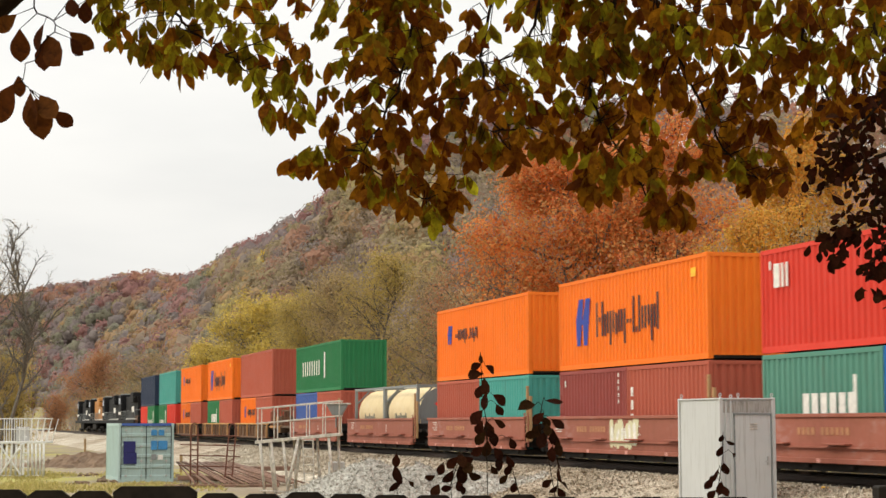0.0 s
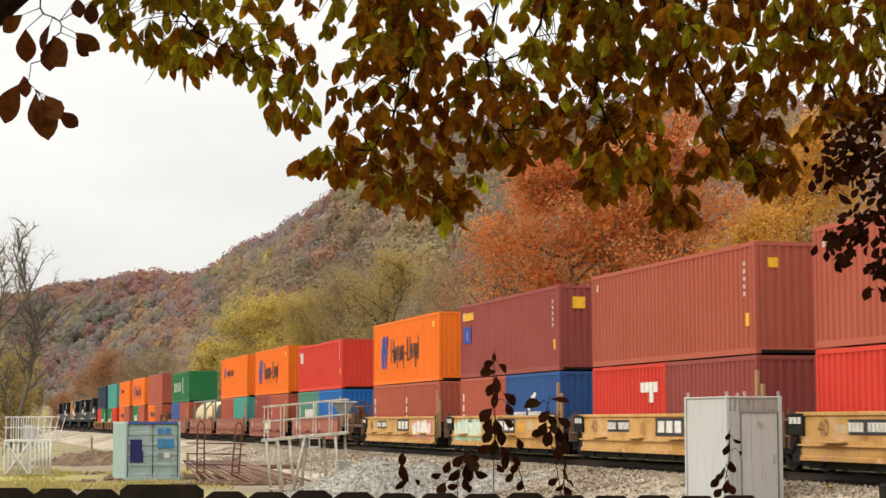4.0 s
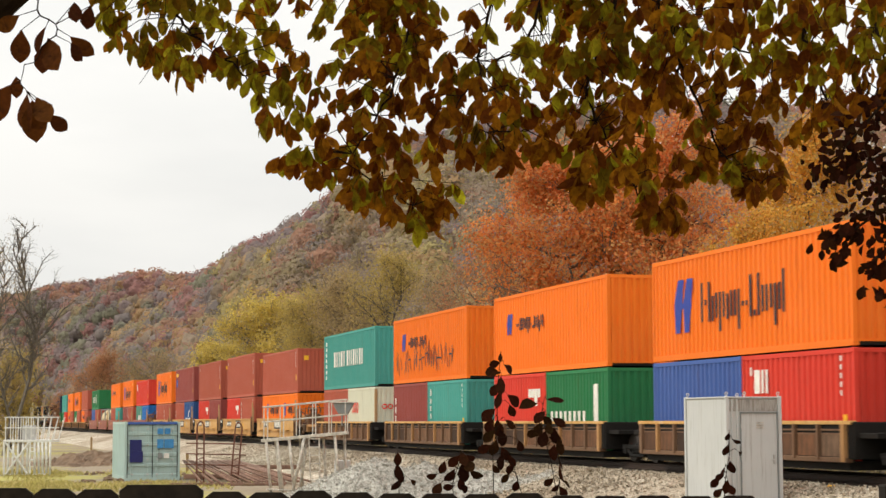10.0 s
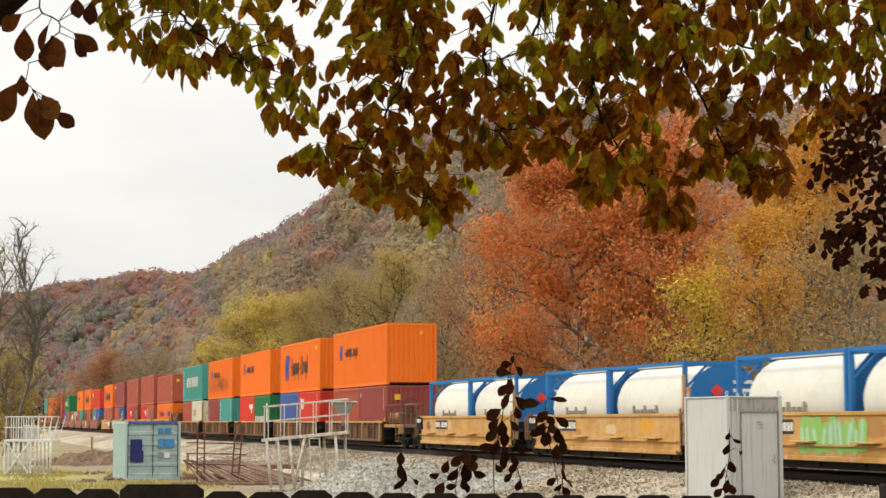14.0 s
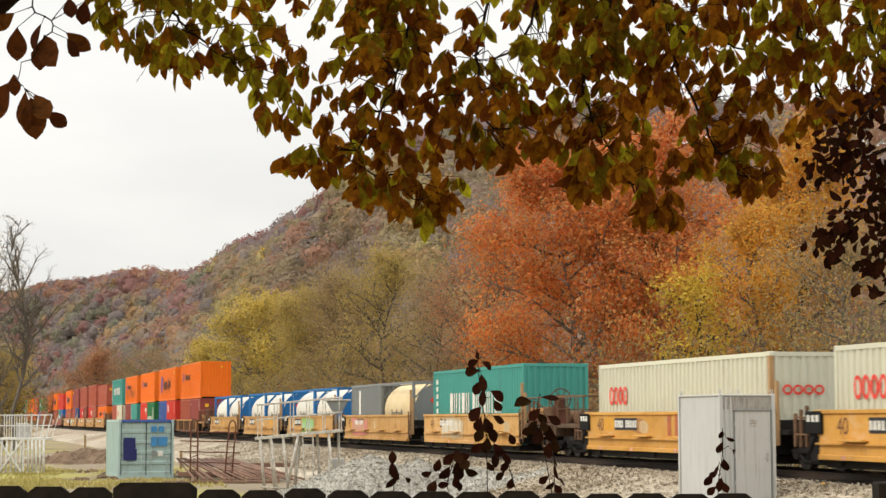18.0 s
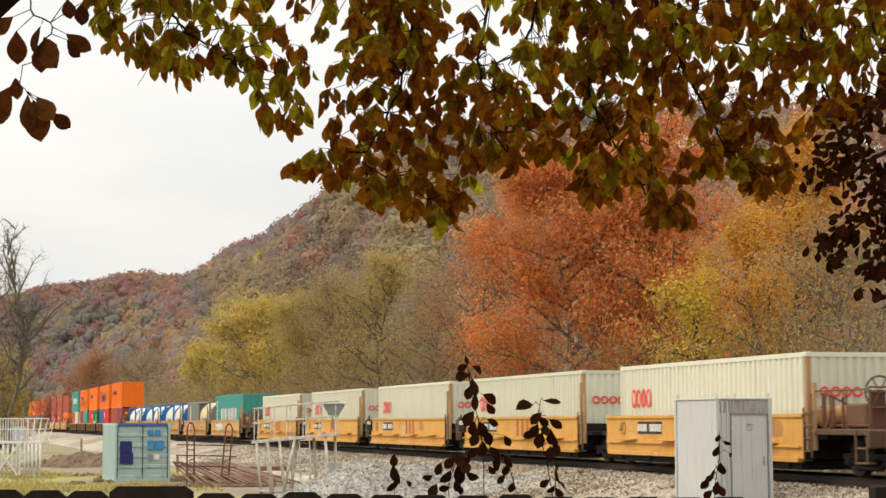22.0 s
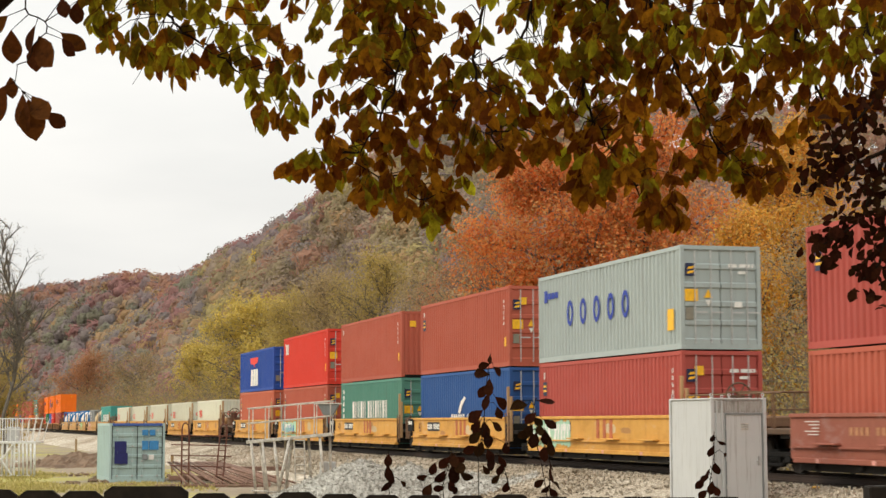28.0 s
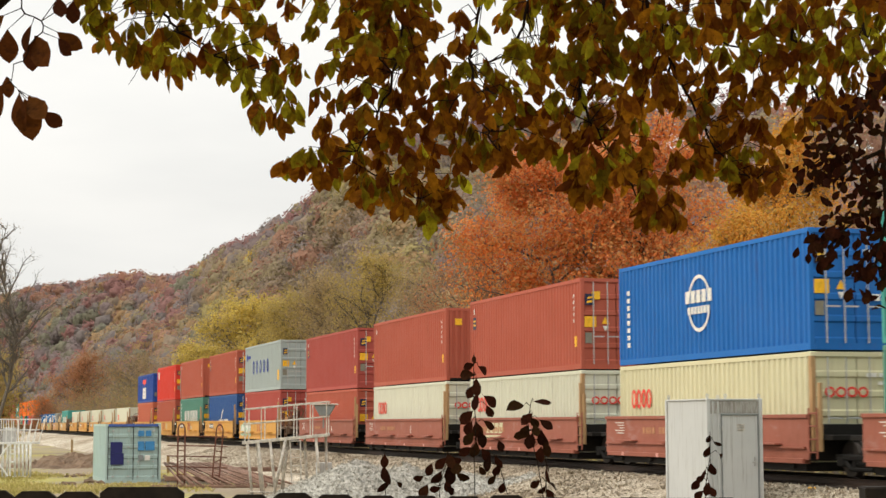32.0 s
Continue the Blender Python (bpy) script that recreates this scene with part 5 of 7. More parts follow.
def build_store():
    """The pale teal storage container with its doors towards the fence."""
    p = spot(-14.33, 80.5)
    c = tagged(empty("storage_container", pose(p.x, p.y, 0.0)), "faded pale teal storage container with patched doors on the yard", "container")
    L, H, w, mat = FT20, LO, WIDE, M["pale_teal"]
    for x0, turn in ((0.0, 0), (w, 180)):
        o = cached(("store_side", L), "side_panel", lambda bm: (corrugated(bm, L - 0.24, H - 0.27), bmesh.ops.translate(bm, vec=(0.012, 0.12, 0.16), verts=bm.verts)), mat, c)
        if turn:
            o.matrix_basis = pose(w, L, 0, 0, 0, 180)
    for y0 in (0, L - 0.12):
        for x0 in (0.0, w - 0.12):
            bm = bmesh.new()
            box(bm, x0, y0, 0.0, x0 + 0.12, y0 + 0.12, H)
            part("corner_post", bm, mat, c)
    for z0, z1 in ((0, 0.16), (H - 0.11, H)):
        bm = bmesh.new()
        box(bm, 0.12, 0.0, z0, w - 0.12, 0.1, z1)
        part("door_beam", bm, M["mid_blue"] if z1 == H else mat, c)
        for x0 in (0.004, w - 0.07):
            bm = bmesh.new()
            box(bm, x0, 0.12, z0, x0 + 0.06, L - 0.12, z1)
            part("rail", bm, mat, c)
    bm = bmesh.new()
    box(bm, 0.05, 0.06, H - 0.05, w - 0.05, L - 0.06, H - 0.02)
    part("roof", bm, M["mid_blue"], c, "dull blue roof sheet")
    e = cached(("store_end", 1), "end_panel", lambda bm: corrugated(bm, w - 0.24, H - 0.27, 0.045, 0.25), mat, c)
    e.matrix_basis = pose(0.12, L - 0.012, 0.16, 0, 0, -90)
    for k in range(2):
        d = cached("store_door", "door", lambda bm: lock_door(bm, 1.09, H - 0.28), mat, c)
        d.location = (0.125 + k * 1.1, 0.0, 0.16)
        for x in (0.2, 0.88):
            r_ = cached("store_rod", "lock_rod", lambda bm: rod(bm, (0, -0.03, 0), (0, -0.03, H - 0.28), 0.018, n=6), mat, d)
            r_.location.x = x
        h = cached("store_handle", "lock_handle", lambda bm: box(bm, 0.2, -0.06, 0.5, 0.62, -0.035, 0.54), mat, d)
    for x0 in (0.10, 1.205, 2.305):
        bm = bmesh.new()
        box(bm, x0, -0.012, 0.14, x0 + 0.028, 0.03, H - 0.11)
        part("gasket", bm, M["dark"], c, "black rubber door seal")
    bm = bmesh.new()
    box(bm, 0.10, -0.012, H - 0.135, 2.33, 0.03, H - 0.11)
    part("gasket", bm, M["dark"], c)
    for x in (0.325, 1.005, 1.425, 2.105):
        for z in (0.25, 0.9, 1.55, 2.25):
            bm = bmesh.new()
            box(bm, x - 0.05, -0.055, z, x + 0.05, 0.0, z + 0.06, 0.006)
            part("rod_bracket", bm, M["galv"], c)
    for nm, mt, x0, z0, x1, z1 in (("patch", "navy_patch", 0.22, 0.80, 0.80, 1.30), ("patch", "navy_patch", 0.22, 1.302, 0.74, 1.80), ("panel", "sky_patch", 1.42, 2.05, 1.68, 2.3), ("panel", "sky_patch", 1.76, 2.05, 2.0, 2.3),
                                   ("panel", "sky_patch", 1.42, 1.42, 1.70, 1.82), ("panel", "sky_patch", 1.74, 1.42, 2.15, 1.82), ("sticker", "mark_white", 1.72, 0.98, 1.95, 1.2), ("plate", "slate", 1.45, 0.98, 1.66, 1.22)):
        bm = bmesh.new()
        box(bm, x0, -0.056, z0, x1, 0.02, z1, 0.004)
        part(nm, bm, M[mt], c)


M["navy_patch"] = plain("dark_blue_patch_paint", (0.018, 0.02, 0.11), 0.6)
M["sky_patch"] = plain("bright_blue_patch_paint", (0.05, 0.22, 0.45), 0.6)
build_store()


def tower(name, label, r, d, z_deck, width, deep, slant, rails, dense, seed):
    """A lean-to platform of thin bars: deck, splayed legs, railing round it, ladder."""
    rng = random.Random(seed)
    p = spot(r, d)
    t = tagged(empty(name, pose(p.x, p.y, 0)), label, "platform")
    t.rotation_euler.z = radians(-15.5)
    mat = M["white_paint"] if dense else M["tower"]
    zl = lambda x: z_deck + slant * (x / width)
    bm = bmesh.new()
    vs = box(bm, -0.05, 0, -0.07, width, deep, 0.05, 0.01)
    for v in bm.verts:
        v.co.z += zl(v.co.x)
    part("deck", bm, mat, t)
    if dense:
        legs = [(0.20 + i * 0.235, 0.10, -0.02) for i in range(5)] + [(1.48 + i * 0.19, 0.05, 0.03) for i in range(5)]
    else:
        legs = [(0.13, 0.05, 0.18), (0.53, 0.05, 0.22), (0.97, 0.08, 0.22), (1.55, 0.05, -0.42), (1.63, 0.3, -0.27), (1.28, 1.3, 0.1), (0.35, 1.4, 0.2), (2.20, 0.6, 0.13), (2.65, 0.1, 0.18), (2.95, 1.3, 0.05)]
    for x, y, sp in legs:
        bm = bmesh.new()
        rod(bm, (x, y, zl(x)), (x + sp, y + rng.uniform(-0.1, 0.1), 0.0), 0.055, n=8)
        part("leg", bm, mat, t)
    if dense:
        braces = [((0.06, -0.06, 1.62), (1.20, -0.06, 0.05)), ((1.24, -0.06, 1.62), (0.10, -0.06, 0.05)), ((0.02, -0.04, 1.68), (0.02, -0.04, 0.0)), ((1.28, -0.04, 1.68), (1.28, -0.04, 0.0)), ((1.28, -0.05, 0.75), (1.45, -0.05, 0.75)), ((1.28, -0.05, 1.15), (1.45, -0.05, 1.15))]
    else:
        braces = [((0.15, 0.05, 0.12), (1.35, 0.1, 0.05)), ((1.70, 0.1, 1.95), (1.78, 0.0, 0.45)), ((2.08, 0.1, 1.98), (2.12, 0.0, 0.45))]
    for a, b_ in braces:
        bm = bmesh.new()
        rod(bm, a, b_, 0.048 if dense else 0.03, n=6)
        part("brace", bm, mat, t)
    if dense:          # the slats stand on sole plates and carry a switch box behind the railing
        for x0, x1 in ((0.05, 1.25), (1.40, 2.30)):
            bm = bmesh.new()
            box(bm, x0, 0.0, 0.0, x1, 0.16, 0.08, 0.01)
            part("sole_plate", bm, mat, t)
        bm = bmesh.new()
        box(bm, 0.75, 0.5, z_deck + 0.05, 1.35, 0.9, z_deck + 0.75, 0.03)
        part("switch_box", bm, M["galv"], t, "pale grey box on the deck")
    # railing with posts
    n = 10 if dense else 6
    for i in range(n):
        x = 0.05 + i * (width - 0.1) / (n - 1)
        for y in (0.03, deep - 0.03):
            bm = bmesh.new()
            lean = max(0.0, x / width - 0.55) * (0.75 if dense else 0.0)
            rod(bm, (x, y, zl(x)), (x + lean, y, zl(x) + rails), 0.022, n=5)
            part("post", bm, mat, t)
    for y in (0.03, deep - 0.03):
        for h in (rails, rails * 0.55):
            bm = bmesh.new()
            rod(bm, (-0.02, y, zl(0) + h), (width, y, zl(width) + h), 0.025, n=5)
            part("rail", bm, mat, t)
    for x in (0.03, width - 0.03):
        for h in (rails, rails * 0.55):
            bm = bmesh.new()
            rod(bm, (x, 0.03, zl(x) + h), (x, deep - 0.03, zl(x) + h), 0.025, n=5)
            part("rail", bm, mat, t)
    for i in range(6):
        bm = bmesh.new()
        z = 0.25 + i * 0.3
        rod(bm, (1.72 if not dense else 1.29, -0.02, z + 0.2), (2.12 if not dense else 1.44, -0.02, z + 0.2), 0.02, n=5)
        part("rung", bm, mat, t)
    return t


plat = tower("yard_platform", "derelict white-painted steel platform on splayed legs with railings", -6.86, 67.0, 1.90, 3.1, 1.5, 0.28, 1.22, False, 2)
side_plat = tower("slatted_platform", "white slatted timber platform with flared railings", -21.75, 89.0, 1.68, 2.35, 1.6, 0.0, 1.15, True, 4)


def build_platform_lamp():
    p = spot(-4.3, 67.3)
    c = tagged(empty("floodlight", pose(p.x, p.y, 2.42, 0, 0, -15.5)), "grey hooded floodlight on a short post by the platform", "floodlight")
    bm = bmesh.new()
    rod(bm, (0.35, 0.1, 0.0), (0.35, 0.1, 0.75), 0.03, n=6)
    part("post", bm, M["slate"], c)
    bm = bmesh.new()
    vs = box(bm, 0, 0, 0.45, 0.78, 0.5, 0.85, 0.03)
    for v in bm.verts:
        if v.co.z < 0.6:
            v.co.x = 0.38 + (v.co.x - 0.38) * 0.5
    part("hood", bm, M["slate"], c)
    bm = bmesh.new()
    box(bm, -0.1, -0.05, 0.85, 0.88, 0.55, 0.9, 0.01)
    part("cap", bm, M["tower"], c)


build_platform_lamp()


def build_cabinet():
    p = spot(-4.25, 69.0)
    c = tagged(empty("junction_cabinet", pose(p.x, p.y, 0.5)), "pale grey electrical cabinet on a stub post", "cabinet")
    bm = bmesh.new()
    box(bm, 0, 0, 0.0, 0.55, 0.4, 0.62, 0.02)
    part("box", bm, M["shed"], c)
    bm = bmesh.new()
    box(bm, 0.04, -0.015, 0.05, 0.51, 0.0, 0.57, 0.005)
    part("door", bm, M["shed"], c)
    bm = bmesh.new()
    rod(bm, (0.27, 0.2, -0.5), (0.27, 0.2, 0.0), 0.06, n=8)
    part("post", bm, M["galv"], c)


build_cabinet()


M["pipe"] = plain("dull_rusty_pipe", (0.20, 0.115, 0.08), 0.75, var=0.45, scale=3.0)


def build_scrap():
    """Two rusty lattice frames upright and a fan of rusty pipes lying on bearers."""
    for i, (x, w, h) in enumerate(((345, 8, 2.55), (405, 10, 2.5))):
        d = 78.0 - i * 1.0
        p = spot((x - 784) * d / 3218, d)
        c = tagged(empty("lattice_frame", pose(p.x, p.y, 0, 0, 0, -15.5 + i * 20)), "rusty upright welded lattice frame", "steel frame", "lattice frames in the yard")
        lean = 0.18 * i
        for k in (-0.15, 0.15):
            bm = bmesh.new()
            rod(bm, (k, 0, 0), (k + lean, 0.1 * k, h - 0.25), 0.035, n=6)
            part("upright", bm, M["rust"], c)
        bm = bmesh.new()
        rings = []
        for q in range(9):
            a0 = math.pi * q / 8
            rings.append([bm.verts.new((lean + (0.15 + 0.033 * math.cos(s)) * math.cos(a0), 0.033 * math.sin(s), h - 0.25 + (0.30 + 0.033 * math.cos(s)) * math.sin(a0))) for s in (0, 1.05, 2.09, 3.14, 4.19, 5.24)])
        for u, v in zip(rings, rings[1:]):
            for s in range(6):
                bm.faces.new((u[s], u[(s + 1) % 6], v[(s + 1) % 6], v[s]))
        part("hoop", bm, M["rust"], c)
        for k in range(4):
            bm = bmesh.new()
            z = 0.45 + k * h / 5
            rod(bm, (-0.15 + lean * z / h, 0, z), (0.15 + lean * z / h, 0, z + (0.12 if k % 2 else -0.03)), 0.022, n=5)
            part("lacing", bm, M["rust"], c)
        for z in (0.75, 1.2, 1.65, 2.05):
            bm = bmesh.new()
            rod(bm, (-0.7 + 0.05 * z, 0.1, z + 0.03), (1.45 if i == 0 else 0.5, -0.1, z - 0.02), 0.024, n=5)
            part("crossbar", bm, M["rust"], c)
    rng = random.Random(12)
    d = 75.0
    p = spot((392 - 784) * d / 3218, d)
    c = tagged(empty("pipe_rack", pose(p.x, p.y, 0, 0, 0, -15.5)), "low rack of rusty pipes lying side by side", "pipe rack")
    for k in range(24):
        x = -1.9 + k * 0.165
        z = 0.30 + rng.uniform(-0.02, 0.02)
        bm = bmesh.new()
        rod(bm, (x - 1.5 - 0.06 * k + rng.uniform(-.1, .1), 10.5 + rng.uniform(-.8, .8), z + 0.47), (x + 1.1 + 0.02 * k + rng.uniform(-.1, .1), -0.6 + rng.uniform(-.5, .5), z - 0.16), 0.045, n=7)
        part("pipe", bm, M["pipe"], c)
    for y, z in ((-1.0, 0.12), (3.0, 0.36), (8.0, 0.62)):
        bm = bmesh.new()
        box(bm, -2.2, y, max(0.0, z - 0.2), 2.5, y + 0.12, z, 0.02)
        part("bearer", bm, M["pipe"], c)


build_scrap()


def build_small():
    for x, d, h in ((152, 130.0, 1.5), (322, 96.0, 0.9)):
        p = spot((x - 784) * d / 3218, d)
        s = tagged(empty("wooden_stake", pose(p.x, p.y, 0)), "weathered wooden survey stake in the ground", "stake", "stakes in the yard")
        bm = bmesh.new()
        box(bm, -0.07, -0.07, 0, 0.07, 0.07, h, 0.015)
        part("shaft", bm, M["wood"], s)
    rng = np.random.default_rng(21)
    # brown spoil bank between the yard and the far track
    R, D = np.meshgrid(np.linspace(-27, -20, 50), np.linspace(105, 128, 50))
    Z = 0.62 * np.exp(-(((R + 22.4) / 2.6) ** 4 + ((D - 117) / 8) ** 4)) + 0.25 * np.sin(R * 2.1) * np.sin(D * 0.9 + R) * np.exp(-(((R + 22.8) / 2.6) ** 2 + ((D - 115) / 8) ** 2)) - 0.06 + rng.normal(0, 0.06, R.shape)
    ob = new("spoil_bank", grid_mesh("spoil_bank", np.stack([FWD.x * D + RGT.x * R, FWD.y * D + RGT.y * R, Z], -1), M["mud"], False))
    tagged(ob, "low bank of brown spoil and dead grass", "earth bank", kind="structure")
    for i in range(26):
        d = rng.uniform(72, 92)
        x = rng.uniform(140, 470)
        p = spot((x - 784) * d / 3218, d)
        o = tagged(empty("earth_clod", pose(p.x, p.y, 0, 0, 0, rng.uniform(0, 180))), "dark broken clod of earth lying on the yard", "clod", "clods on the yard")
        bm = bmesh.new()
        bmesh.ops.create_icosphere(bm, subdivisions=2, radius=1.0)
        sx, sy, sz = rng.uniform(0.14, 0.42), rng.uniform(0.12, 0.25), rng.uniform(0.06, 0.14)
        for v in bm.verts:
            f = 1 + 0.25 * math.sin(v.co.x * 5 + i) * math.cos(v.co.y * 4 + 2 * i) + rng.normal(0, 0.08)
            v.co = (v.co.x * sx * f, v.co.y * sy * f, max(-0.01, v.co.z * sz * f + 0.02))
        part("lump", bm, M["mud"], o)


M["wood"] = plain("weathered_stake_wood", (0.30, 0.20, 0.10), 0.9)
build_small()


def build_fence():
    f = tagged(empty("picket_fence", pose(0, 0, 0)), "dog-eared wooden board fence, deep shade put into its colour", "fence", kind="structure")
    d = 6.0
    pitch = 0.1405
    u = spot(1, 0) - spot(0, 0)
    rng = random.Random(31)
    def board(bm, w, h, cut):
        prof = [(0, 0), (w, 0), (w, h - cut * 0.75), (w - cut, h), (cut, h), (0, h - cut * 0.75)]
        a = [bm.verts.new((x, -0.01, z)) for x, z in prof]
        b = [bm.verts.new((x, 0.01, z)) for x, z in prof]
        bm.faces.new(a)
        bm.faces.new(b[::-1])
        for i in range(6):
            j = (i + 1) % 6
            bm.faces.new((a[j], a[i], b[i], b[j]))
    for i in range(-14, 16):
        r = (128 - 784) * d / 3218 + i * pitch
        wide = i == 1
        if i == 2:
            continue
        p = spot(r, d, 0.0)
        w = pitch - 0.004 if not wide else 2 * pitch - 0.006
        top = 1.8385 - 0.00202 * i + (0.012 if wide else 0) + rng.uniform(-0.004, 0.004)
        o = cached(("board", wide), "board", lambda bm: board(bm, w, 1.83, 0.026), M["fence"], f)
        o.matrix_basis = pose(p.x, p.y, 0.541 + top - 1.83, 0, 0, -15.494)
    bm = bmesh.new()
    box(bm, -0.05, 0.0, 0, 0.05, 0.1, 1.845, 0.006)
    p = spot((1580 - 784) * d / 3218, d)
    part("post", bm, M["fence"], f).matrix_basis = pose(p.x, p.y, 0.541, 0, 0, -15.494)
    for z in (0.85, 1.9):
        bm = bmesh.new()
        box(bm, 0, 0.015, z, 4.4, 0.055, z + 0.09)
        p = spot((128 - 784) * d / 3218 - 14 * pitch, d)
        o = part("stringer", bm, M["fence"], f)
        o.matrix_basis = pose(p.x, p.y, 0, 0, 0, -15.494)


build_fence()

# ---- trees and woods ----
def tubes(segs, sides=5):
    """Tapered limbs as an array of four-cornered faces; segs: rows of x0 y0 z0 x1 y1 z1 r0 r1."""
    S = np.asarray(segs, dtype=np.float64)
    a, b = S[:, :3], S[:, 3:6]
    w = b - a
    w /= np.maximum(np.linalg.norm(w, axis=1, keepdims=True), 1e-9)
    ref = np.where(np.abs(w[:, 2:3]) > 0.9, [[1.0, 0, 0]], [[0, 0, 1.0]])
    u = np.cross(w, ref)
    u /= np.linalg.norm(u, axis=1, keepdims=True)
    v = np.cross(w, u)
    ang = 2 * np.pi * np.arange(sides) / sides
    ring = np.cos(ang)[None, :, None] * u[:, None] + np.sin(ang)[None, :, None] * v[:, None]
    A = a[:, None] + ring * S[:, 6][:, None, None]
    B = b[:, None] + ring * S[:, 7][:, None, None]
    Q = np.stack([A, np.roll(A, -1, 1), np.roll(B, -1, 1), B], 2)
    return Q.reshape(-1, 4, 3)


def leaf_quads(C, size, rng, droop=0.0, aspect=0.6, facing=None, loose=0.45):
    """Small leaves at the points C, turned every way."""
    n = len(C)
    a = rng.normal(0, 1, (n, 3))
    a[:, 2] -= droop
    a /= np.linalg.norm(a, axis=1, keepdims=True)
    if facing is None:
        b = np.cross(a, rng.normal(0, 1, (n, 3)))
    else:          # leaves lie on the crown's outside
        q = facing + rng.normal(0, loose, (n, 3))
        b = np.cross(q, a)
        b /= np.maximum(np.linalg.norm(b, axis=1, keepdims=True), 1e-6)
        a = np.cross(b, q)
        a /= np.maximum(np.linalg.norm(a, axis=1, keepdims=True), 1e-6)
    b /= np.maximum(np.linalg.norm(b, axis=1, keepdims=True), 1e-6)
    s = size * rng.uniform(0.6, 1.35, (n, 1))
    return np.stack([C - a * s, C + b * s * aspect, C + a * s, C - b * s * aspect], 1)


def grow(rng, h, spread, limbs, start=0.25, up=0.55, trunk=0.02, top_w=0.5):
    """A branching skeleton at the origin: limb rows and twig points."""
    segs, tips = [], []
    pts = [np.zeros(3)]
    for i in range(6):
        pts.append(np.array([rng.normal(0, 0.025 * h), rng.normal(0, 0.025 * h), h * 0.9 * (i + 1) / 6]) * [1, 1, 1])
    r0 = trunk * h
    for i in range(6):
        segs.append([*pts[i], *pts[i + 1], r0 * (1 - i / 6.5), r0 * (1 - (i + 1) / 6.5)])
    tips.append(pts[-1])
    for k in range(limbs):
        f = start + (0.97 - start) * (k + rng.uniform(0, 1)) / limbs
        q = f * 6
        i = min(int(q / 0.9 * 0.9), 5)
        base = pts[i] + (pts[i + 1] - pts[i]) * min(1.0, q - i)
        az = k * 2.4 + rng.normal(0, 0.4)
        prof = math.sin(math.pi * min(1.0, 0.22 + 0.78 * (f - start) / (1 - start)) ** 0.8) * (1 - top_w) + top_w * (1 - abs(f - 0.6))
        ln = spread * max(0.35, prof) * rng.uniform(0.75, 1.15)
        dirn = np.array([math.cos(az), math.sin(az), up * rng.uniform(0.5, 1.5)])
        dirn /= np.linalg.norm(dirn)
        p, rr = base, r0 * (1 - f) * 0.55 + 0.012 * h * 0.25
        for s in range(4):
            d2 = dirn + rng.normal(0, 0.16, 3)
            q2 = p + d2 * ln / 4
            segs.append([*p, *q2, rr, rr * 0.72])
            for _ in range(3):
                d3 = d2 + rng.normal(0, 0.65, 3) + [0, 0, 0.15]
                d3 /= np.linalg.norm(d3)
                l3 = ln * rng.uniform(0.18, 0.36)
                m = p + (q2 - p) * rng.uniform(0.3, 1)
                e = m + d3 * l3
                segs.append([*m, *e, rr * 0.45, rr * 0.22])
                for _ in range(3):
                    d4 = d3 + rng.normal(0, 0.6, 3)
                    e2 = m + (e - m) * rng.uniform(0.35, 1)
                    e3 = e2 + d4 / np.linalg.norm(d4) * l3 * rng.uniform(0.35, 0.7)
                    segs.append([*e2, *e3, rr * 0.2, rr * 0.08])
                    tips.append(e3)
                tips.append(e)
            p, rr = q2, rr * 0.72
        tips.append(p)
    return np.array(segs), np.array(tips)


def tree(name, label, x, d, h, spread, limbs, leaves, size, mat, bark, seed, start=0.25, up=0.55, sig=0.5, trunk=0.017, group="trees beyond the track"):
    rng = np.random.default_rng(seed)
    r = x * d
    z = float(height(np.array(r), np.array(d)))
    p = spot(r, d, z - 0.1)
    t = tagged(empty(name, pose(p.x, p.y, p.z)), label, "tree", group)
    segs, tips = grow(rng, h, spread, limbs, start, up, trunk)
    link_mesh("trunk", faces_mesh("trunk", tubes(segs, 4), bark), t)
    if leaves:
        off = rng.normal(0, sig, (leaves, 3))
        share = rng.gamma(0.5, 1.0, len(tips))
        C = tips[rng.choice(len(tips), leaves, p=share / share.sum())] + off
        mid = np.array([0, 0, h * 0.5])
        out = (C - mid) / np.linalg.norm(C - mid, axis=1, keepdims=True) * 0.7 + off / (np.linalg.norm(off, axis=1, keepdims=True) + 1e-6)
        out, C = out[C[:, 2] > 0.5], C[C[:, 2] > 0.5]
        link_mesh("crown", faces_mesh("crown", leaf_quads(C, size, rng, facing=out), mat), t)["kind"] = "stuff"
    return t


def mixes(*cols):
    n = len(cols)
    return [(i / max(1, n - 1), c) for i, c in enumerate(cols)]


F = {}
F["red"] = foliage("red_maple_leaves", mixes((0.46, 0.12, 0.035), (0.66, 0.19, 0.05), (0.73, 0.275, 0.07), (0.62, 0.28, 0.085), (0.50, 0.34, 0.13)), 0.5)
F["gold"] = foliage("golden_autumn_leaves", mixes((0.46, 0.185, 0.03), (0.70, 0.32, 0.04), (0.64, 0.365, 0.055), (0.42, 0.28, 0.07)), 0.45)
F["lime"] = foliage("yellow_green_leaves", mixes((0.44, 0.30, 0.045), (0.68, 0.47, 0.055), (0.58, 0.41, 0.07)), 0.45)
F["straw"] = foliage("straw_yellow_leaves", mixes((0.42, 0.33, 0.085), (0.56, 0.42, 0.095), (0.62, 0.46, 0.10), (0.48, 0.36, 0.12)), 0.5)
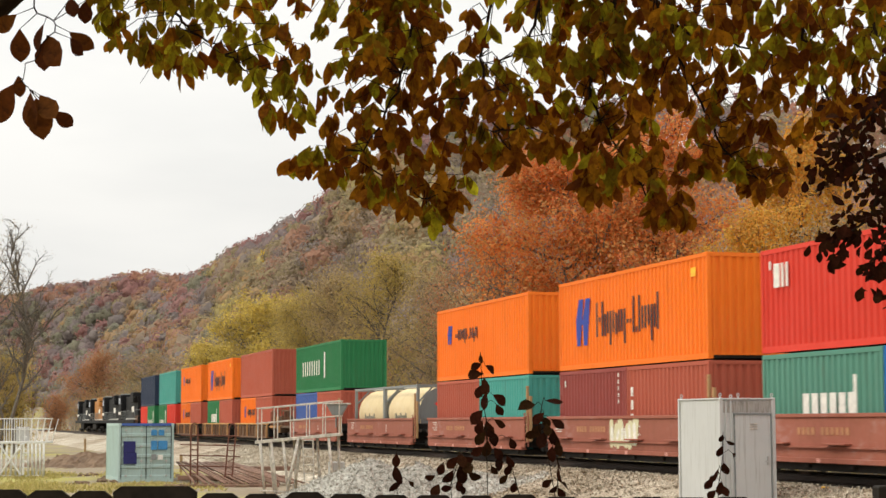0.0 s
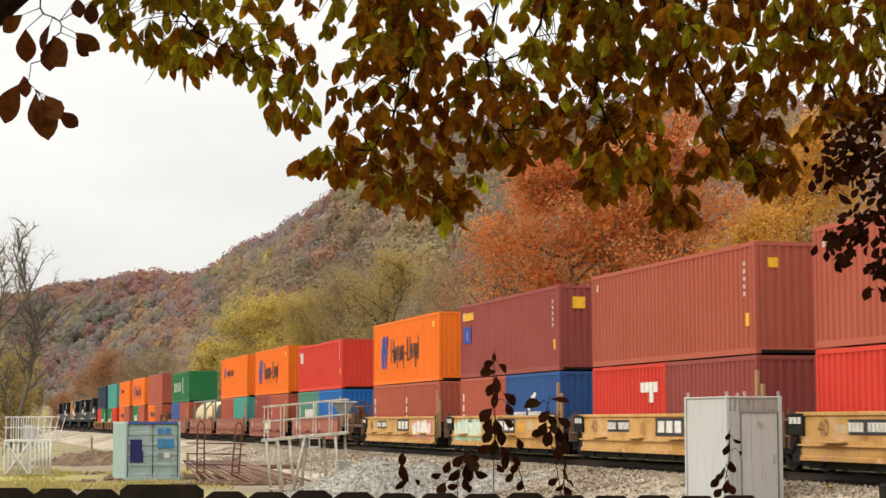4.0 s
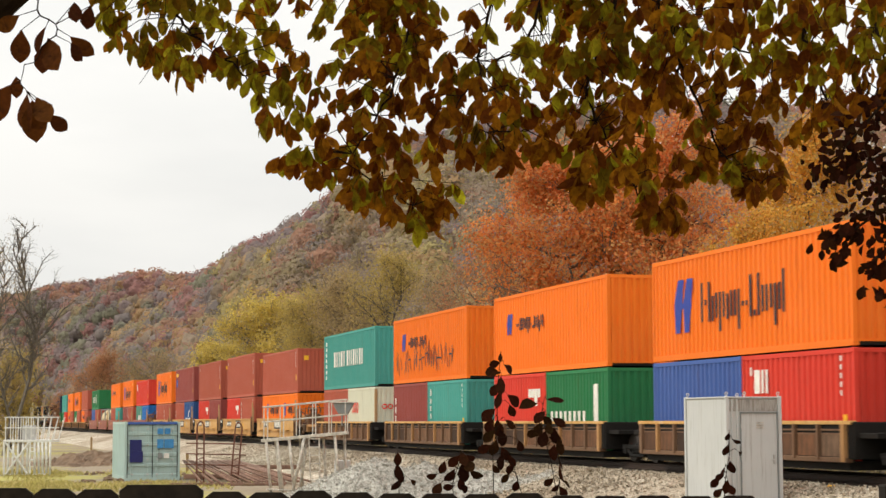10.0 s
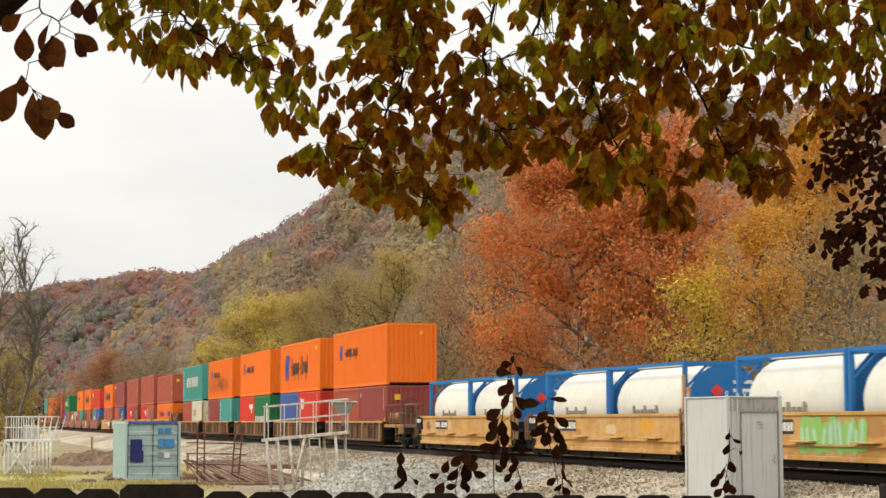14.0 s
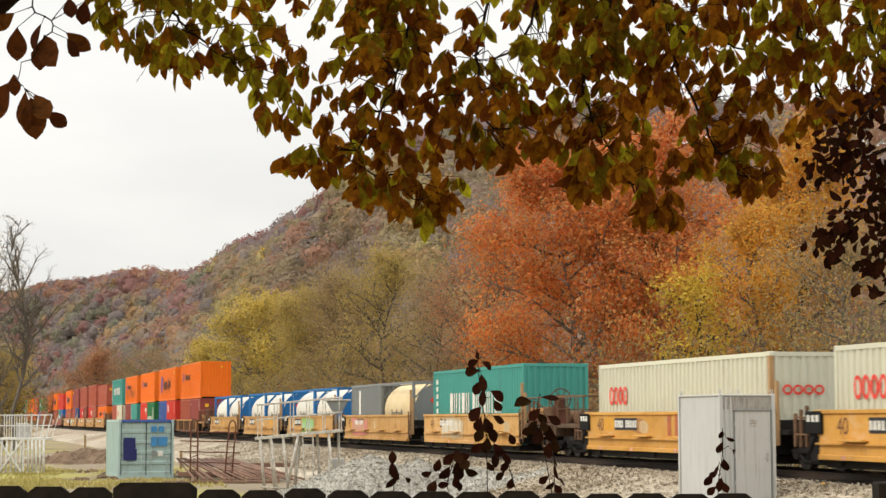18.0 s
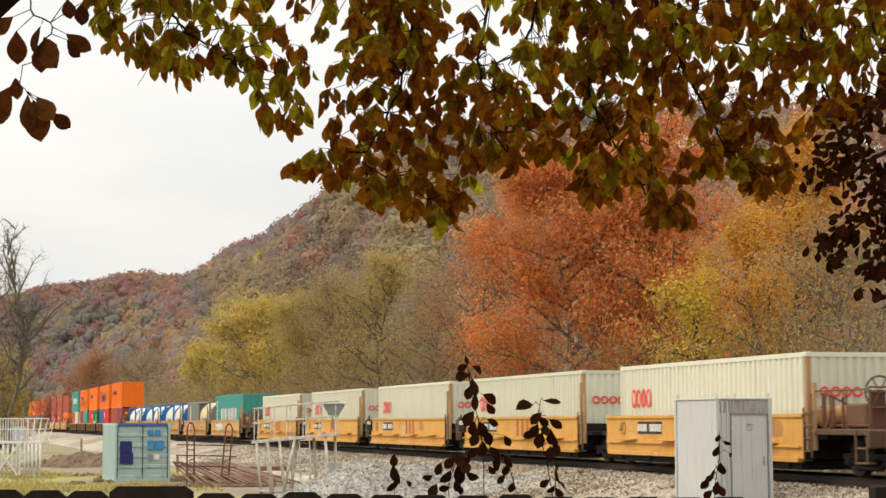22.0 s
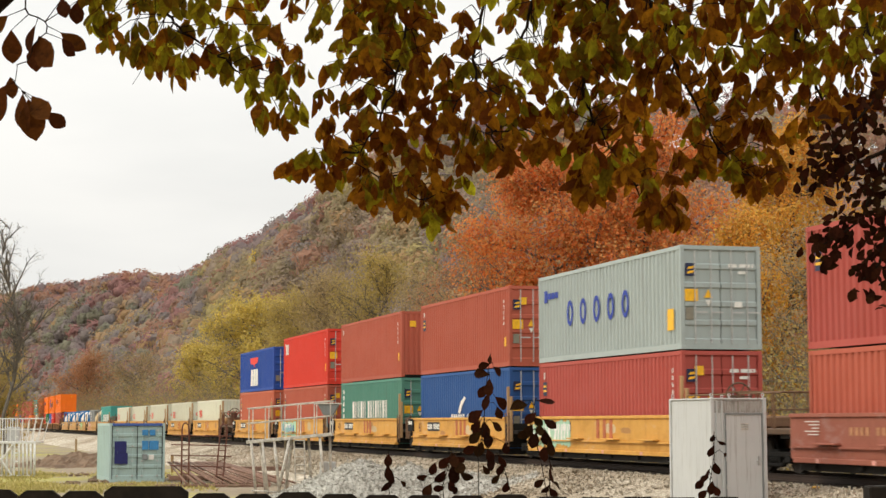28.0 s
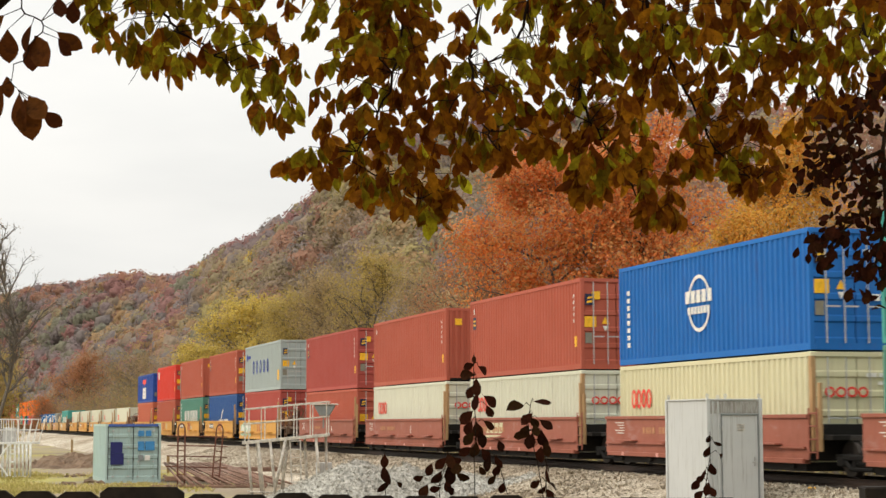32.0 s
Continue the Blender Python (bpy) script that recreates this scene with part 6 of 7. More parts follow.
F["olive"] = foliage("olive_yellow_leaves", mixes((0.31, 0.235, 0.09), (0.39, 0.29, 0.09), (0.47, 0.345, 0.085), (0.36, 0.265, 0.11)), 0.5)
F["tan"] = foliage("dry_tan_leaves", mixes((0.28, 0.205, 0.11), (0.36, 0.26, 0.135), (0.40, 0.28, 0.13), (0.31, 0.24, 0.12)), 0.45)
F["rust"] = foliage("rusty_brown_leaves", mixes((0.33, 0.15, 0.07), (0.41, 0.18, 0.08), (0.37, 0.21, 0.11)), 0.4)
F["mauve"] = foliage("bare_mauve_twigs", mixes((0.13, 0.09, 0.085), (0.22, 0.145, 0.135), (0.18, 0.135, 0.12)), 0.1)
F["moss"] = foliage("dull_green_leaves", mixes((0.13, 0.13, 0.055), (0.18, 0.18, 0.07), (0.21, 0.18, 0.08)), 0.25)
F["plum"] = foliage("plum_red_leaves", mixes((0.15, 0.05, 0.05), (0.27, 0.085, 0.075), (0.24, 0.12, 0.10)), 0.2)

tree("maple", "large red-leaved maple with an uneven crown", 0.070, 100, 19, 7.6, 28, 62000, 0.098, F["red"], M["bark_pale"], 1, 0.16, 0.45, 0.55, 0.010)
tree("maple", "second red-leaved maple behind the first", 0.120, 96, 20.5, 5.2, 24, 30000, 0.102, F["red"], M["bark"], 2, 0.2, 0.5, 0.55, 0.011)
tree("birch", "golden autumn tree beside the red maple", 0.178, 84, 13.6, 3.1, 20, 18000, 0.081, F["gold"], M["bark_pale"], 3, 0.12, 0.6, 0.45)
tree("sapling", "small yellow-green tree at the foot of the maple", 0.145, 82, 10.4, 1.9, 14, 4500, 0.085, F["lime"], M["bark"], 4, 0.42, 0.5, 0.4)
tree("oak", "half-bare tan oak with tangled branches", 0.222, 80, 12.0, 4.6, 34, 13000, 0.070, F["tan"], M["bark_pale"], 5, 0.1, 0.6, 0.5, 0.010)
tree("oak", "tall golden oak on the slope", 0.200, 105, 21.5, 4.8, 24, 24000, 0.111, F["gold"], M["bark"], 6, 0.2, 0.5, 0.6)
tree("poplar", "broad olive-yellow tree at the edge of the woods", -0.098, 230, 19.5, 8.3, 40, 20000, 0.17, F["straw"], M["bark_pale"], 7, 0.12, 0.5, 0.55)
tree("poplar", "thin olive-leaved tree with dark forked limbs", -0.028, 150, 17.6, 5.152, 26, 16150, 0.093, F["olive"], M["bark_mid"], 8, 0.2, 0.9, 0.64, 0.0095)
tree("poplar", "thin tan-leaved tree with dark limbs", -0.054, 175, 18.6, 5.376, 26, 17100, 0.105, F["tan"], M["bark_mid"], 9, 0.2, 0.8, 0.75, 0.0095)
tree("poplar", "grey-brown half-bare tree behind the train", -0.002, 138, 15, 4.48, 26, 11400, 0.087, F["tan"], M["bark_mid"], 10, 0.15, 0.8, 0.64, 0.0095)
tree("poplar", "russet tree beside the red maple", 0.022, 128, 16.5, 4.704000000000001, 28, 15200, 0.081, F["rust"], M["bark_mid"], 11, 0.2, 0.7, 0.64, 0.0095)
tree("poplar", "yellow-green tree high on the hillside", -0.092, 520, 12, 5.0, 30, 6000, 0.34, F["lime"], M["bark_mid"], 23, 0.1, 0.5, 0.7, 0.010)
tree("poplar", "yellow tree low in the valley", -0.128, 300, 17, 5.8, 34, 11000, 0.20, F["straw"], M["bark_pale"], 12, 0.1, 0.5, 0.6)
tree("poplar", "tan-olive tree in the line of woods", -0.072, 200, 18, 5.824000000000001, 28, 20900, 0.124, F["olive"], M["bark_mid"], 13, 0.15, 0.6, 0.75, 0.0095)
tree("oak", "bare pale tree in the valley", -0.165, 400, 19, 8.96, 30, 9500, 0.155, F["tan"], M["bark_pale"], 14, 0.1, 0.6, 0.97)
tree("oak", "rusty tree far down the valley", -0.19, 480, 21, 8.96, 28, 15200, 0.217, F["rust"], M["bark"], 15, 0.1, 0.6, 1.08)
tree("walnut", "tall bare dark tree by the track", -0.2345, 150, 21.5, 4.4, 28, 1200, 0.050, F["tan"], M["bark_mid"], 16, 0.25, 1.6, 0.25, 0.009)
tree("walnut", "bare slender tree by the track", -0.245, 140, 18.5, 3.4, 28, 3420, 0.056, F["tan"], M["bark_mid"], 17, 0.2, 1.4, 0.31, 0.007)
tree("shrub", "orange-brown shrub beyond the platform", -0.2135, 330, 8, 2.688, 26, 5700, 0.124, F["rust"], M["bark"], 18, 0.05, 0.6, 0.64)
tree("shrub", "olive shrub beside the bare trees", -0.241, 160, 9, 3.3600000000000003, 26, 11400, 0.099, F["olive"], M["bark"], 19, 0.05, 0.6, 0.64)


def build_brush():
    """Tangled brush and saplings along the far side of the track."""
    rng = np.random.default_rng(40)
    out = {k: [] for k in ("tan", "olive", "moss", "rust", "gold")}
    segs = []
    for i in range(640):
        y = 48 + 420 * rng.uniform(0, 1) ** 1.7
        x = TRACK_X + 8.5 + rng.uniform(0, 9 + y * 0.05)
        h = rng.uniform(2.5, 6.5) + 0.012 * y
        d = FWD.x * x + FWD.y * y
        r = RGT.x * x + RGT.y * y
        z = float(height(np.array(r), np.array(d)))
        n = 5
        px = d / 3200.0
        for _ in range(n):
            q = np.array([x, y, z])
            w = np.array([rng.normal(0, 0.35), rng.normal(0, 0.35), 1.0])
            rr = 0.018 + 0.003 * h
            for s in range(4):
                w2 = w + rng.normal(0, 0.25, 3)
                e = q + w2 * h / 4.5
                segs.append([*q, *e, rr, rr * 0.6])
                for _ in range(2):
                    f = q + (e - q) * rng.uniform(0, 1)
                    g = f + (w2 + rng.normal(0, 0.8, 3)) * h / 9
                    segs.append([*f, *g, rr * 0.4, rr * 0.15])
                q, rr = e, rr * 0.6
        k = rng.choice(["tan", "tan", "olive", "moss", "rust", "tan", "olive"] if y > 110 else ["tan", "olive", "moss", "olive"])
        m = int(rng.integers(170, 420))
        C = np.array([x, y, z + h * 0.55]) + rng.normal(0, 1, (m, 3)) * [h * 0.25, h * 0.25, h * 0.28]
        C[:, 2] = np.maximum(C[:, 2], z + 0.1)
        out[k].append(leaf_quads(C, 0.05 + 0.62 * px, rng))
    o = new("brush_stems", faces_mesh("brush_stems", tubes(segs, 3), M["bark_pale"]))
    tagged(o, "tangled pale stems of brush along the track", "brush", kind="stuff")
    for k, v in out.items():
        if not v:
            continue
        o = new("brush_leaves", faces_mesh("brush_leaves", np.concatenate(v), F[k]))
        tagged(o, "dry mixed leaves of the brush along the track", "brush", kind="stuff")


build_brush()


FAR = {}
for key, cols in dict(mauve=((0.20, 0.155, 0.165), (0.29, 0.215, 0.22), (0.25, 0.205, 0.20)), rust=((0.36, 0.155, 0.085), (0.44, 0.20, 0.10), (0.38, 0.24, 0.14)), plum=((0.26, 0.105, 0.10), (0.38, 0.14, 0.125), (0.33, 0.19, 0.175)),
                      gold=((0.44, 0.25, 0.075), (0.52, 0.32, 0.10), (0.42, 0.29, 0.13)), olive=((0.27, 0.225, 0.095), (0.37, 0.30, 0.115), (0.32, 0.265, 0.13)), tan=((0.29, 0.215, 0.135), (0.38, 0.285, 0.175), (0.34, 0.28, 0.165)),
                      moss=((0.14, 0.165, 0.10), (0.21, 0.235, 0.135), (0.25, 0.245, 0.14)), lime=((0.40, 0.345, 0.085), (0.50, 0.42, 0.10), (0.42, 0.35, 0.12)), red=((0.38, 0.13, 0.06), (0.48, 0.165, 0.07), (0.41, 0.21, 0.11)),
                      haze_grey=((0.18, 0.168, 0.165), (0.24, 0.212, 0.20), (0.26, 0.225, 0.19))).items():
    # all pulled towards one pale mauve-grey: distance haze painted into the crown colours
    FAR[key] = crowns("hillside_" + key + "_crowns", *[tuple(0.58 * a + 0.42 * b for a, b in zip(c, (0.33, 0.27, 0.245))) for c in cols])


def build_hill_woods():
    """The wooded hillside, crown by crown, joined by colour."""
    rng = np.random.default_rng(77)
    out = {k: [] for k in FAR}
    cores = {k: [] for k in FAR}
    bm = bmesh.new()
    bmesh.ops.create_icosphere(bm, subdivisions=2, radius=1.0)
    ball = np.array([v.co[:] for v in bm.verts])
    tri = np.array([[v.index for v in f.verts] for f in bm.faces])
    bm.free()
    trunks = []
    n = 0
    while n < 2750:
        k = rng.uniform(-0.262, 0.27) if rng.uniform() > 0.50 else rng.uniform(-0.27, -0.08)
        if k > 0.03 and rng.uniform() > 0.35:
            continue
        e, far = ridge(np.array(k))
        foot = float(np.clip(46.0 / max(0.267 + 0.964 * k, 0.02), 100, 1020))
        t = rng.uniform(0, 1.0) ** 0.8
        d = foot + (float(far) * 1.02 - foot) * t
        r = k * d
        if abs(FWD.x * d + RGT.x * r - TRACK_X) < 16:
            continue
        z = float(height(np.array(r), np.array(d)))
        h = rng.uniform(8, 14) * (1.0 if d > 300 else 0.9)
        w = h * rng.uniform(0.30, 0.46)
        # stands of one kind along the slope, with strays
        stand = math.sin(k * 61 + 5.0 * t) + math.sin(k * 137 - 9.0 * t + 1.0) + rng.normal(0, 0.6)
        if k < -0.125:
            if t > 0.66:
                kind = rng.choice(["plum", "rust", "red", "gold", "mauve"] if stand > 0.2 else ["mauve", "plum", "haze_grey", "rust"])
            else:
                # greyer kinds low in the far valley, chosen to read as haze
                kind = rng.choice(["haze_grey", "mauve", "moss", "plum"] if stand > -0.2 else ["haze_grey", "rust", "tan", "olive", "gold"])
        elif t > 0.72:
            kind = rng.choice(["moss", "moss", "olive", "haze_grey"] if stand > 0.3 else ["mauve", "mauve", "plum", "haze_grey"])
        elif k > 0.05:
            kind = rng.choice(["rust", "gold", "tan", "mauve", "olive", "red"])
        else:
            kind = rng.choice(["olive", "lime", "gold", "olive"] if stand > 0.5 else ["mauve", "tan", "haze_grey", "tan", "rust", "olive"])
        bare = kind in ("mauve", "haze_grey", "tan")
        m = 105 if d > 700 else (150 if d > 480 else 350)
        q = rng.normal(0, 1, (m, 3))
        q[:, 2] = np.abs(q[:, 2] + 0.35) - 0.35
        q /= np.linalg.norm(q, axis=1, keepdims=True)
        ph = rng.uniform(0, 6.3, 3)
        lump = 0.96 + 0.20 * np.sin(q[:, 0] * 5 + ph[0]) * np.cos(q[:, 1] * 5 + ph[1]) + 0.15 * np.sin(q[:, 2] * 9 + ph[2])
        face = q.copy()
        if d > 480:          # the leafy heart of the crown
            g = ball * (0.74 + 0.24 * np.sin(ball[:, :1] * 5 + ph[0]) * np.cos(ball[:, 1:2] * 5 + ph[1]) + rng.normal(0, 0.07, (len(ball), 1)))
            cores[str(kind)].append(np.array(spot(r, d, z)) + g * [w, w, h * 0.42] + [0, 0, h * 0.6])
        q *= (rng.uniform(0.45 if bare else 0.65, 1.0, (m, 1)) ** 0.4) * lump[:, None]
        p = spot(r, d, z)
        C = np.array(p) + q * [w, w, h * 0.42] + [0, 0, h * 0.6]
        out[str(kind)].append(leaf_quads(C, (0.15 + 0.00062 * d) * (0.9 if bare else 1.2), rng, aspect=0.75, facing=face, loose=0.25 if bare else 0.18))
        for _ in range(2):
            trunks.append([p.x, p.y, p.z - 0.5, p.x + rng.normal(0, w * 0.4), p.y + rng.normal(0, w * 0.4), p.z + h * rng.uniform(0.5, 1.0), 0.010 * h, 0.003 * h])
        n += 1
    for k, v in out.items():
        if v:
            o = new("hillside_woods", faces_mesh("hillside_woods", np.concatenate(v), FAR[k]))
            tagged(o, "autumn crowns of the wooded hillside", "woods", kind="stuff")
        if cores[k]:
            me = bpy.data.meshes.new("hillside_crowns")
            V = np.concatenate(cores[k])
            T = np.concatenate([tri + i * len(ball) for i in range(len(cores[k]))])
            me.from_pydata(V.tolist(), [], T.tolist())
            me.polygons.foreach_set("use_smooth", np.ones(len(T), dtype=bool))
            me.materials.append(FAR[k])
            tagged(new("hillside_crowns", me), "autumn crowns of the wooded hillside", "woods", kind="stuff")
    o = new("hillside_trunks", faces_mesh("hillside_trunks", tubes(trunks, 4), M["bark_pale"]))
    tagged(o, "pale trunks in the hillside woods", "woods", kind="stuff")


build_hill_woods()


def build_grass():
    rng = np.random.default_rng(55)
    n = 22000
    d = rng.uniform(62, 100, n)
    x = rng.uniform(-20, 400, n)
    keep = (np.sin(x * 0.03) + np.sin(d * 0.35 + 1.0) + rng.normal(0, 0.7, n) + (x < 200) * 0.6 - (d > 80) * 0.7) > 0.45
    d, x = d[keep], x[keep]
    r = (x - 784) * d / 3218
    C = np.stack([FWD.x * d + RGT.x * r, FWD.y * d + RGT.y * r, np.zeros(len(d))], -1)
    hgt = rng.uniform(0.04, 0.16, (len(d), 1))
    lean = rng.normal(0, 0.08, (len(d), 2))
    tip = C + np.concatenate([lean, hgt], 1)
    side = np.stack([np.full(len(d), 0.03), np.zeros(len(d)), np.zeros(len(d))], -1)
    V = np.stack([C - side, C + side, tip], 1)
    o = new("yellow_grass", faces_mesh("yellow_grass", V, F["grass"]))
    tagged(o, "tufts of yellow and green grass on the yard", "grass", kind="stuff")


F["grass"] = foliage("yellow_grass_blades", mixes((0.27, 0.25, 0.07), (0.44, 0.37, 0.11), (0.52, 0.42, 0.19)), 0.3)
build_grass()

# ---- the tree that overhangs the view, its branches swaying in the wind ----
def sight(a, b, d):
    """A point d metres ahead; a and b: right and up of the first line of sight, in 1/3204 of the way."""
    p = radians(5.2985)
    u, v = a / 3204.1, b / 3204.1
    ahead, up = math.cos(p) - v * math.sin(p), math.sin(p) + v * math.cos(p)
    return spot(u / ahead * d, d, EYE_Z + up / ahead * d)


def in_view(x, y, d):
    return sight(x - 784, 441 - y, d)


LEAF_TONES = dict(brown=(mixes((0.11, 0.026, 0.003), (0.20, 0.058, 0.004), (0.27, 0.098, 0.005), (0.40, 0.165, 0.008), (0.21, 0.088, 0.004)), 0.56, (0.14, 0.038, 0.004)),
                  green=(mixes((0.13, 0.082, 0.005), (0.21, 0.150, 0.008), (0.34, 0.29, 0.013), (0.17, 0.082, 0.005), (0.56, 0.53, 0.024)), 0.60, (0.19, 0.072, 0.005)),
                  umber=(mixes((0.060, 0.016, 0.005), (0.105, 0.030, 0.006), (0.13, 0.046, 0.008)), 0.35, (0.05, 0.016, 0.005)),
                  # near-black: bough's shade and shoots' silhouettes against the light, put into the colour
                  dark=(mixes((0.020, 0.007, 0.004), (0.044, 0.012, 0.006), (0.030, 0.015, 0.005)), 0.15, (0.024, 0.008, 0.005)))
TONE_NAMES = dict(brown="bronze_brown", green="olive_green", umber="dark_umber", dark="shade_darkened")
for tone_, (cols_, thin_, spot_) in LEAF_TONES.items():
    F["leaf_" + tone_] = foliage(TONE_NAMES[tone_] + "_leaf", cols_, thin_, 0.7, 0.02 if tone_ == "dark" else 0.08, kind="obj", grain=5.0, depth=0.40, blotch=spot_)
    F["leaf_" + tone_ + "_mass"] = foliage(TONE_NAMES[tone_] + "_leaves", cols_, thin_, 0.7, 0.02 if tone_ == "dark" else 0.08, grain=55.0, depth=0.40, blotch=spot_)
M["twig"] = plain("dark_twig_bark", (0.022, 0.014, 0.009), 0.95, var=0.4, scale=20, spec=0.03)


def leaf_shape(curl, fold, wide, notch):
    """A pointed oval leaf of length 1 along +y, folded on its midrib; rows of left, middle, right points."""
    rows = []
    n = 8
    for i in range(n + 1):
        t = i / n
        w = wide * math.sin(math.pi * (0.03 + 0.95 * t) ** 1.32) ** 0.85 * (1 - 0.08 * notch * (i % 2))
        if i == n:
            w = 0.004
        zc = -curl * t * t
        rows.append(((-w, t, zc + fold * w), (0.0, t, zc), (w * (1 + 0.08 * notch), t, zc + fold * w)))
    return np.array(rows)


SHAPES = [leaf_shape(c, f, w, k) for c, f, w, k in ((0.22, 0.30, 0.23, 0), (0.08, 0.20, 0.24, 1), (0.40, 0.45, 0.23, 0), (-0.10, 0.24, 0.22, 1), (0.30, 0.75, 0.23, 1), (0.50, 0.28, 0.21, 1))]


def leaf_faces(S):
    q = []
    for i in range(len(S) - 1):
        q.append((S[i, 0], S[i, 1], S[i + 1, 1], S[i + 1, 0]))
        q.append((S[i, 1], S[i, 2], S[i + 1, 2], S[i + 1, 1]))
    return np.array(q)


def leaf_mesh(k, mat):
    key_ = ("leaf", k, mat.name)
    if key_ not in CACHE:
        S = SHAPES[k]
        me = bpy.data.meshes.new("leaf")
        idx = [(3 * i + a, 3 * i + a + 1, 3 * i + a + 4, 3 * i + a + 3) for i in range(len(S) - 1) for a in (0, 1)]
        me.from_pydata(S.reshape(-1, 3).tolist(), [], idx)
        me.polygons.foreach_set("use_smooth", np.ones(len(idx), dtype=bool))
        me.materials.append(mat)
        CACHE[key_] = me
    return CACHE[key_]


def leaf_matrix(rng, base, angle, size, turn=0.55):
    """A leaf hanging from base at an angle from straight down, in the plane across the view."""
    f, r = Vector((FWD.x, FWD.y, 0)), Vector((RGT.x, RGT.y, 0))
    along = (math.sin(angle) * r - math.cos(angle) * Vector((0, 0, 1)) + rng.normal(0, 0.35) * f).normalized()
    n = (-f + Vector(rng.normal(0, turn, 3))).normalized()
    x = along.cross(n).normalized()
    n = x.cross(along)
    return Matrix.Translation(base) @ Matrix((x, along, n)).transposed().to_4x4() @ Matrix.Scale(size, 4)


SWAYING = []          # branch, which column of SWAY, reach below its pivot, distance (reach 0: degrees of lean)


def leafy(branch, pivot, items, whole):
    """Sets leaves on a branch: the first ones as parts, the rest joined by colour. items: matrix, shape, green or not."""
    rest = {}
    for i, (m, k, tone) in enumerate(items):
        if i < whole:
            o = link_mesh("leaf", leaf_mesh(k, F["leaf_" + tone]), branch)
            o.matrix_basis = Matrix.Translation(-pivot) @ m
        else:
            Q = leaf_faces(SHAPES[k])
            A = np.array(m)
            P = Q @ A[:3, :3].T + A[:3, 3] - np.array(pivot)
            rest.setdefault(tone, []).append((P, k))
    for tone, lst in rest.items():
        V, I, o = [], [], 0
        for P, k in lst:
            A = np.array(P).reshape(-1, 2, 4, 3)
            rows = [A[0, 0, 0], A[0, 0, 1], A[0, 1, 1]]
            for i in range(len(A)):
                rows += [A[i, 0, 3], A[i, 0, 2], A[i, 1, 2]]
            V += rows
            I += [(o + 3 * i + a, o + 3 * i + a + 1, o + 3 * i + a + 4, o + 3 * i + a + 3) for i in range(len(A)) for a in (0, 1)]
            o += len(rows)
        me = bpy.data.meshes.new("foliage")
        me.from_pydata([tuple(map(float, v)) for v in V], [], I)
        me.polygons.foreach_set("use_smooth", np.ones(len(I), dtype=bool))
        me.materials.append(F["leaf_" + tone + "_mass"])
        link_mesh("foliage", me, branch)["kind"] = "stuff"


LOWER = ((160, 55), (235, 120), (300, 150), (380, 145), (430, 162), (468, 170), (470, 238), (512, 262), (506, 330), (560, 332), (606, 345), (650, 388), (700, 378), (740, 422), (790, 415),
         (828, 385), (842, 295), (905, 308), (935, 285), (1000, 302), (1028, 382), (1075, 385), (1090, 345), (1125, 345), (1142, 428), (1205, 428), (1212, 350), (1285, 322), (1318, 368), (1375, 366), (1395, 315), (1425, 250), (1600, 215))


OPEN = ((1196, 222, 30, 42), (1405, 235, 34, 48), (880, 20, 36, 30), (960, 60, 26, 22), (600, 205, 24, 18))      # openings among the leaves


def bent(pts, steps=5):
    """A smooth curve through the points."""
    P = [pts[0]] + list(pts) + [pts[-1]]
    out = []
    for a, b, c, d in zip(P, P[1:], P[2:], P[3:]):
        for i in range(steps):
            t = i / steps
            out.append(0.5 * (2 * b + (c - a) * t + (2 * a - 5 * b + 4 * c - d) * t * t + (3 * b - a - 3 * c + d) * t ** 3))
    return out + [pts[-1]]


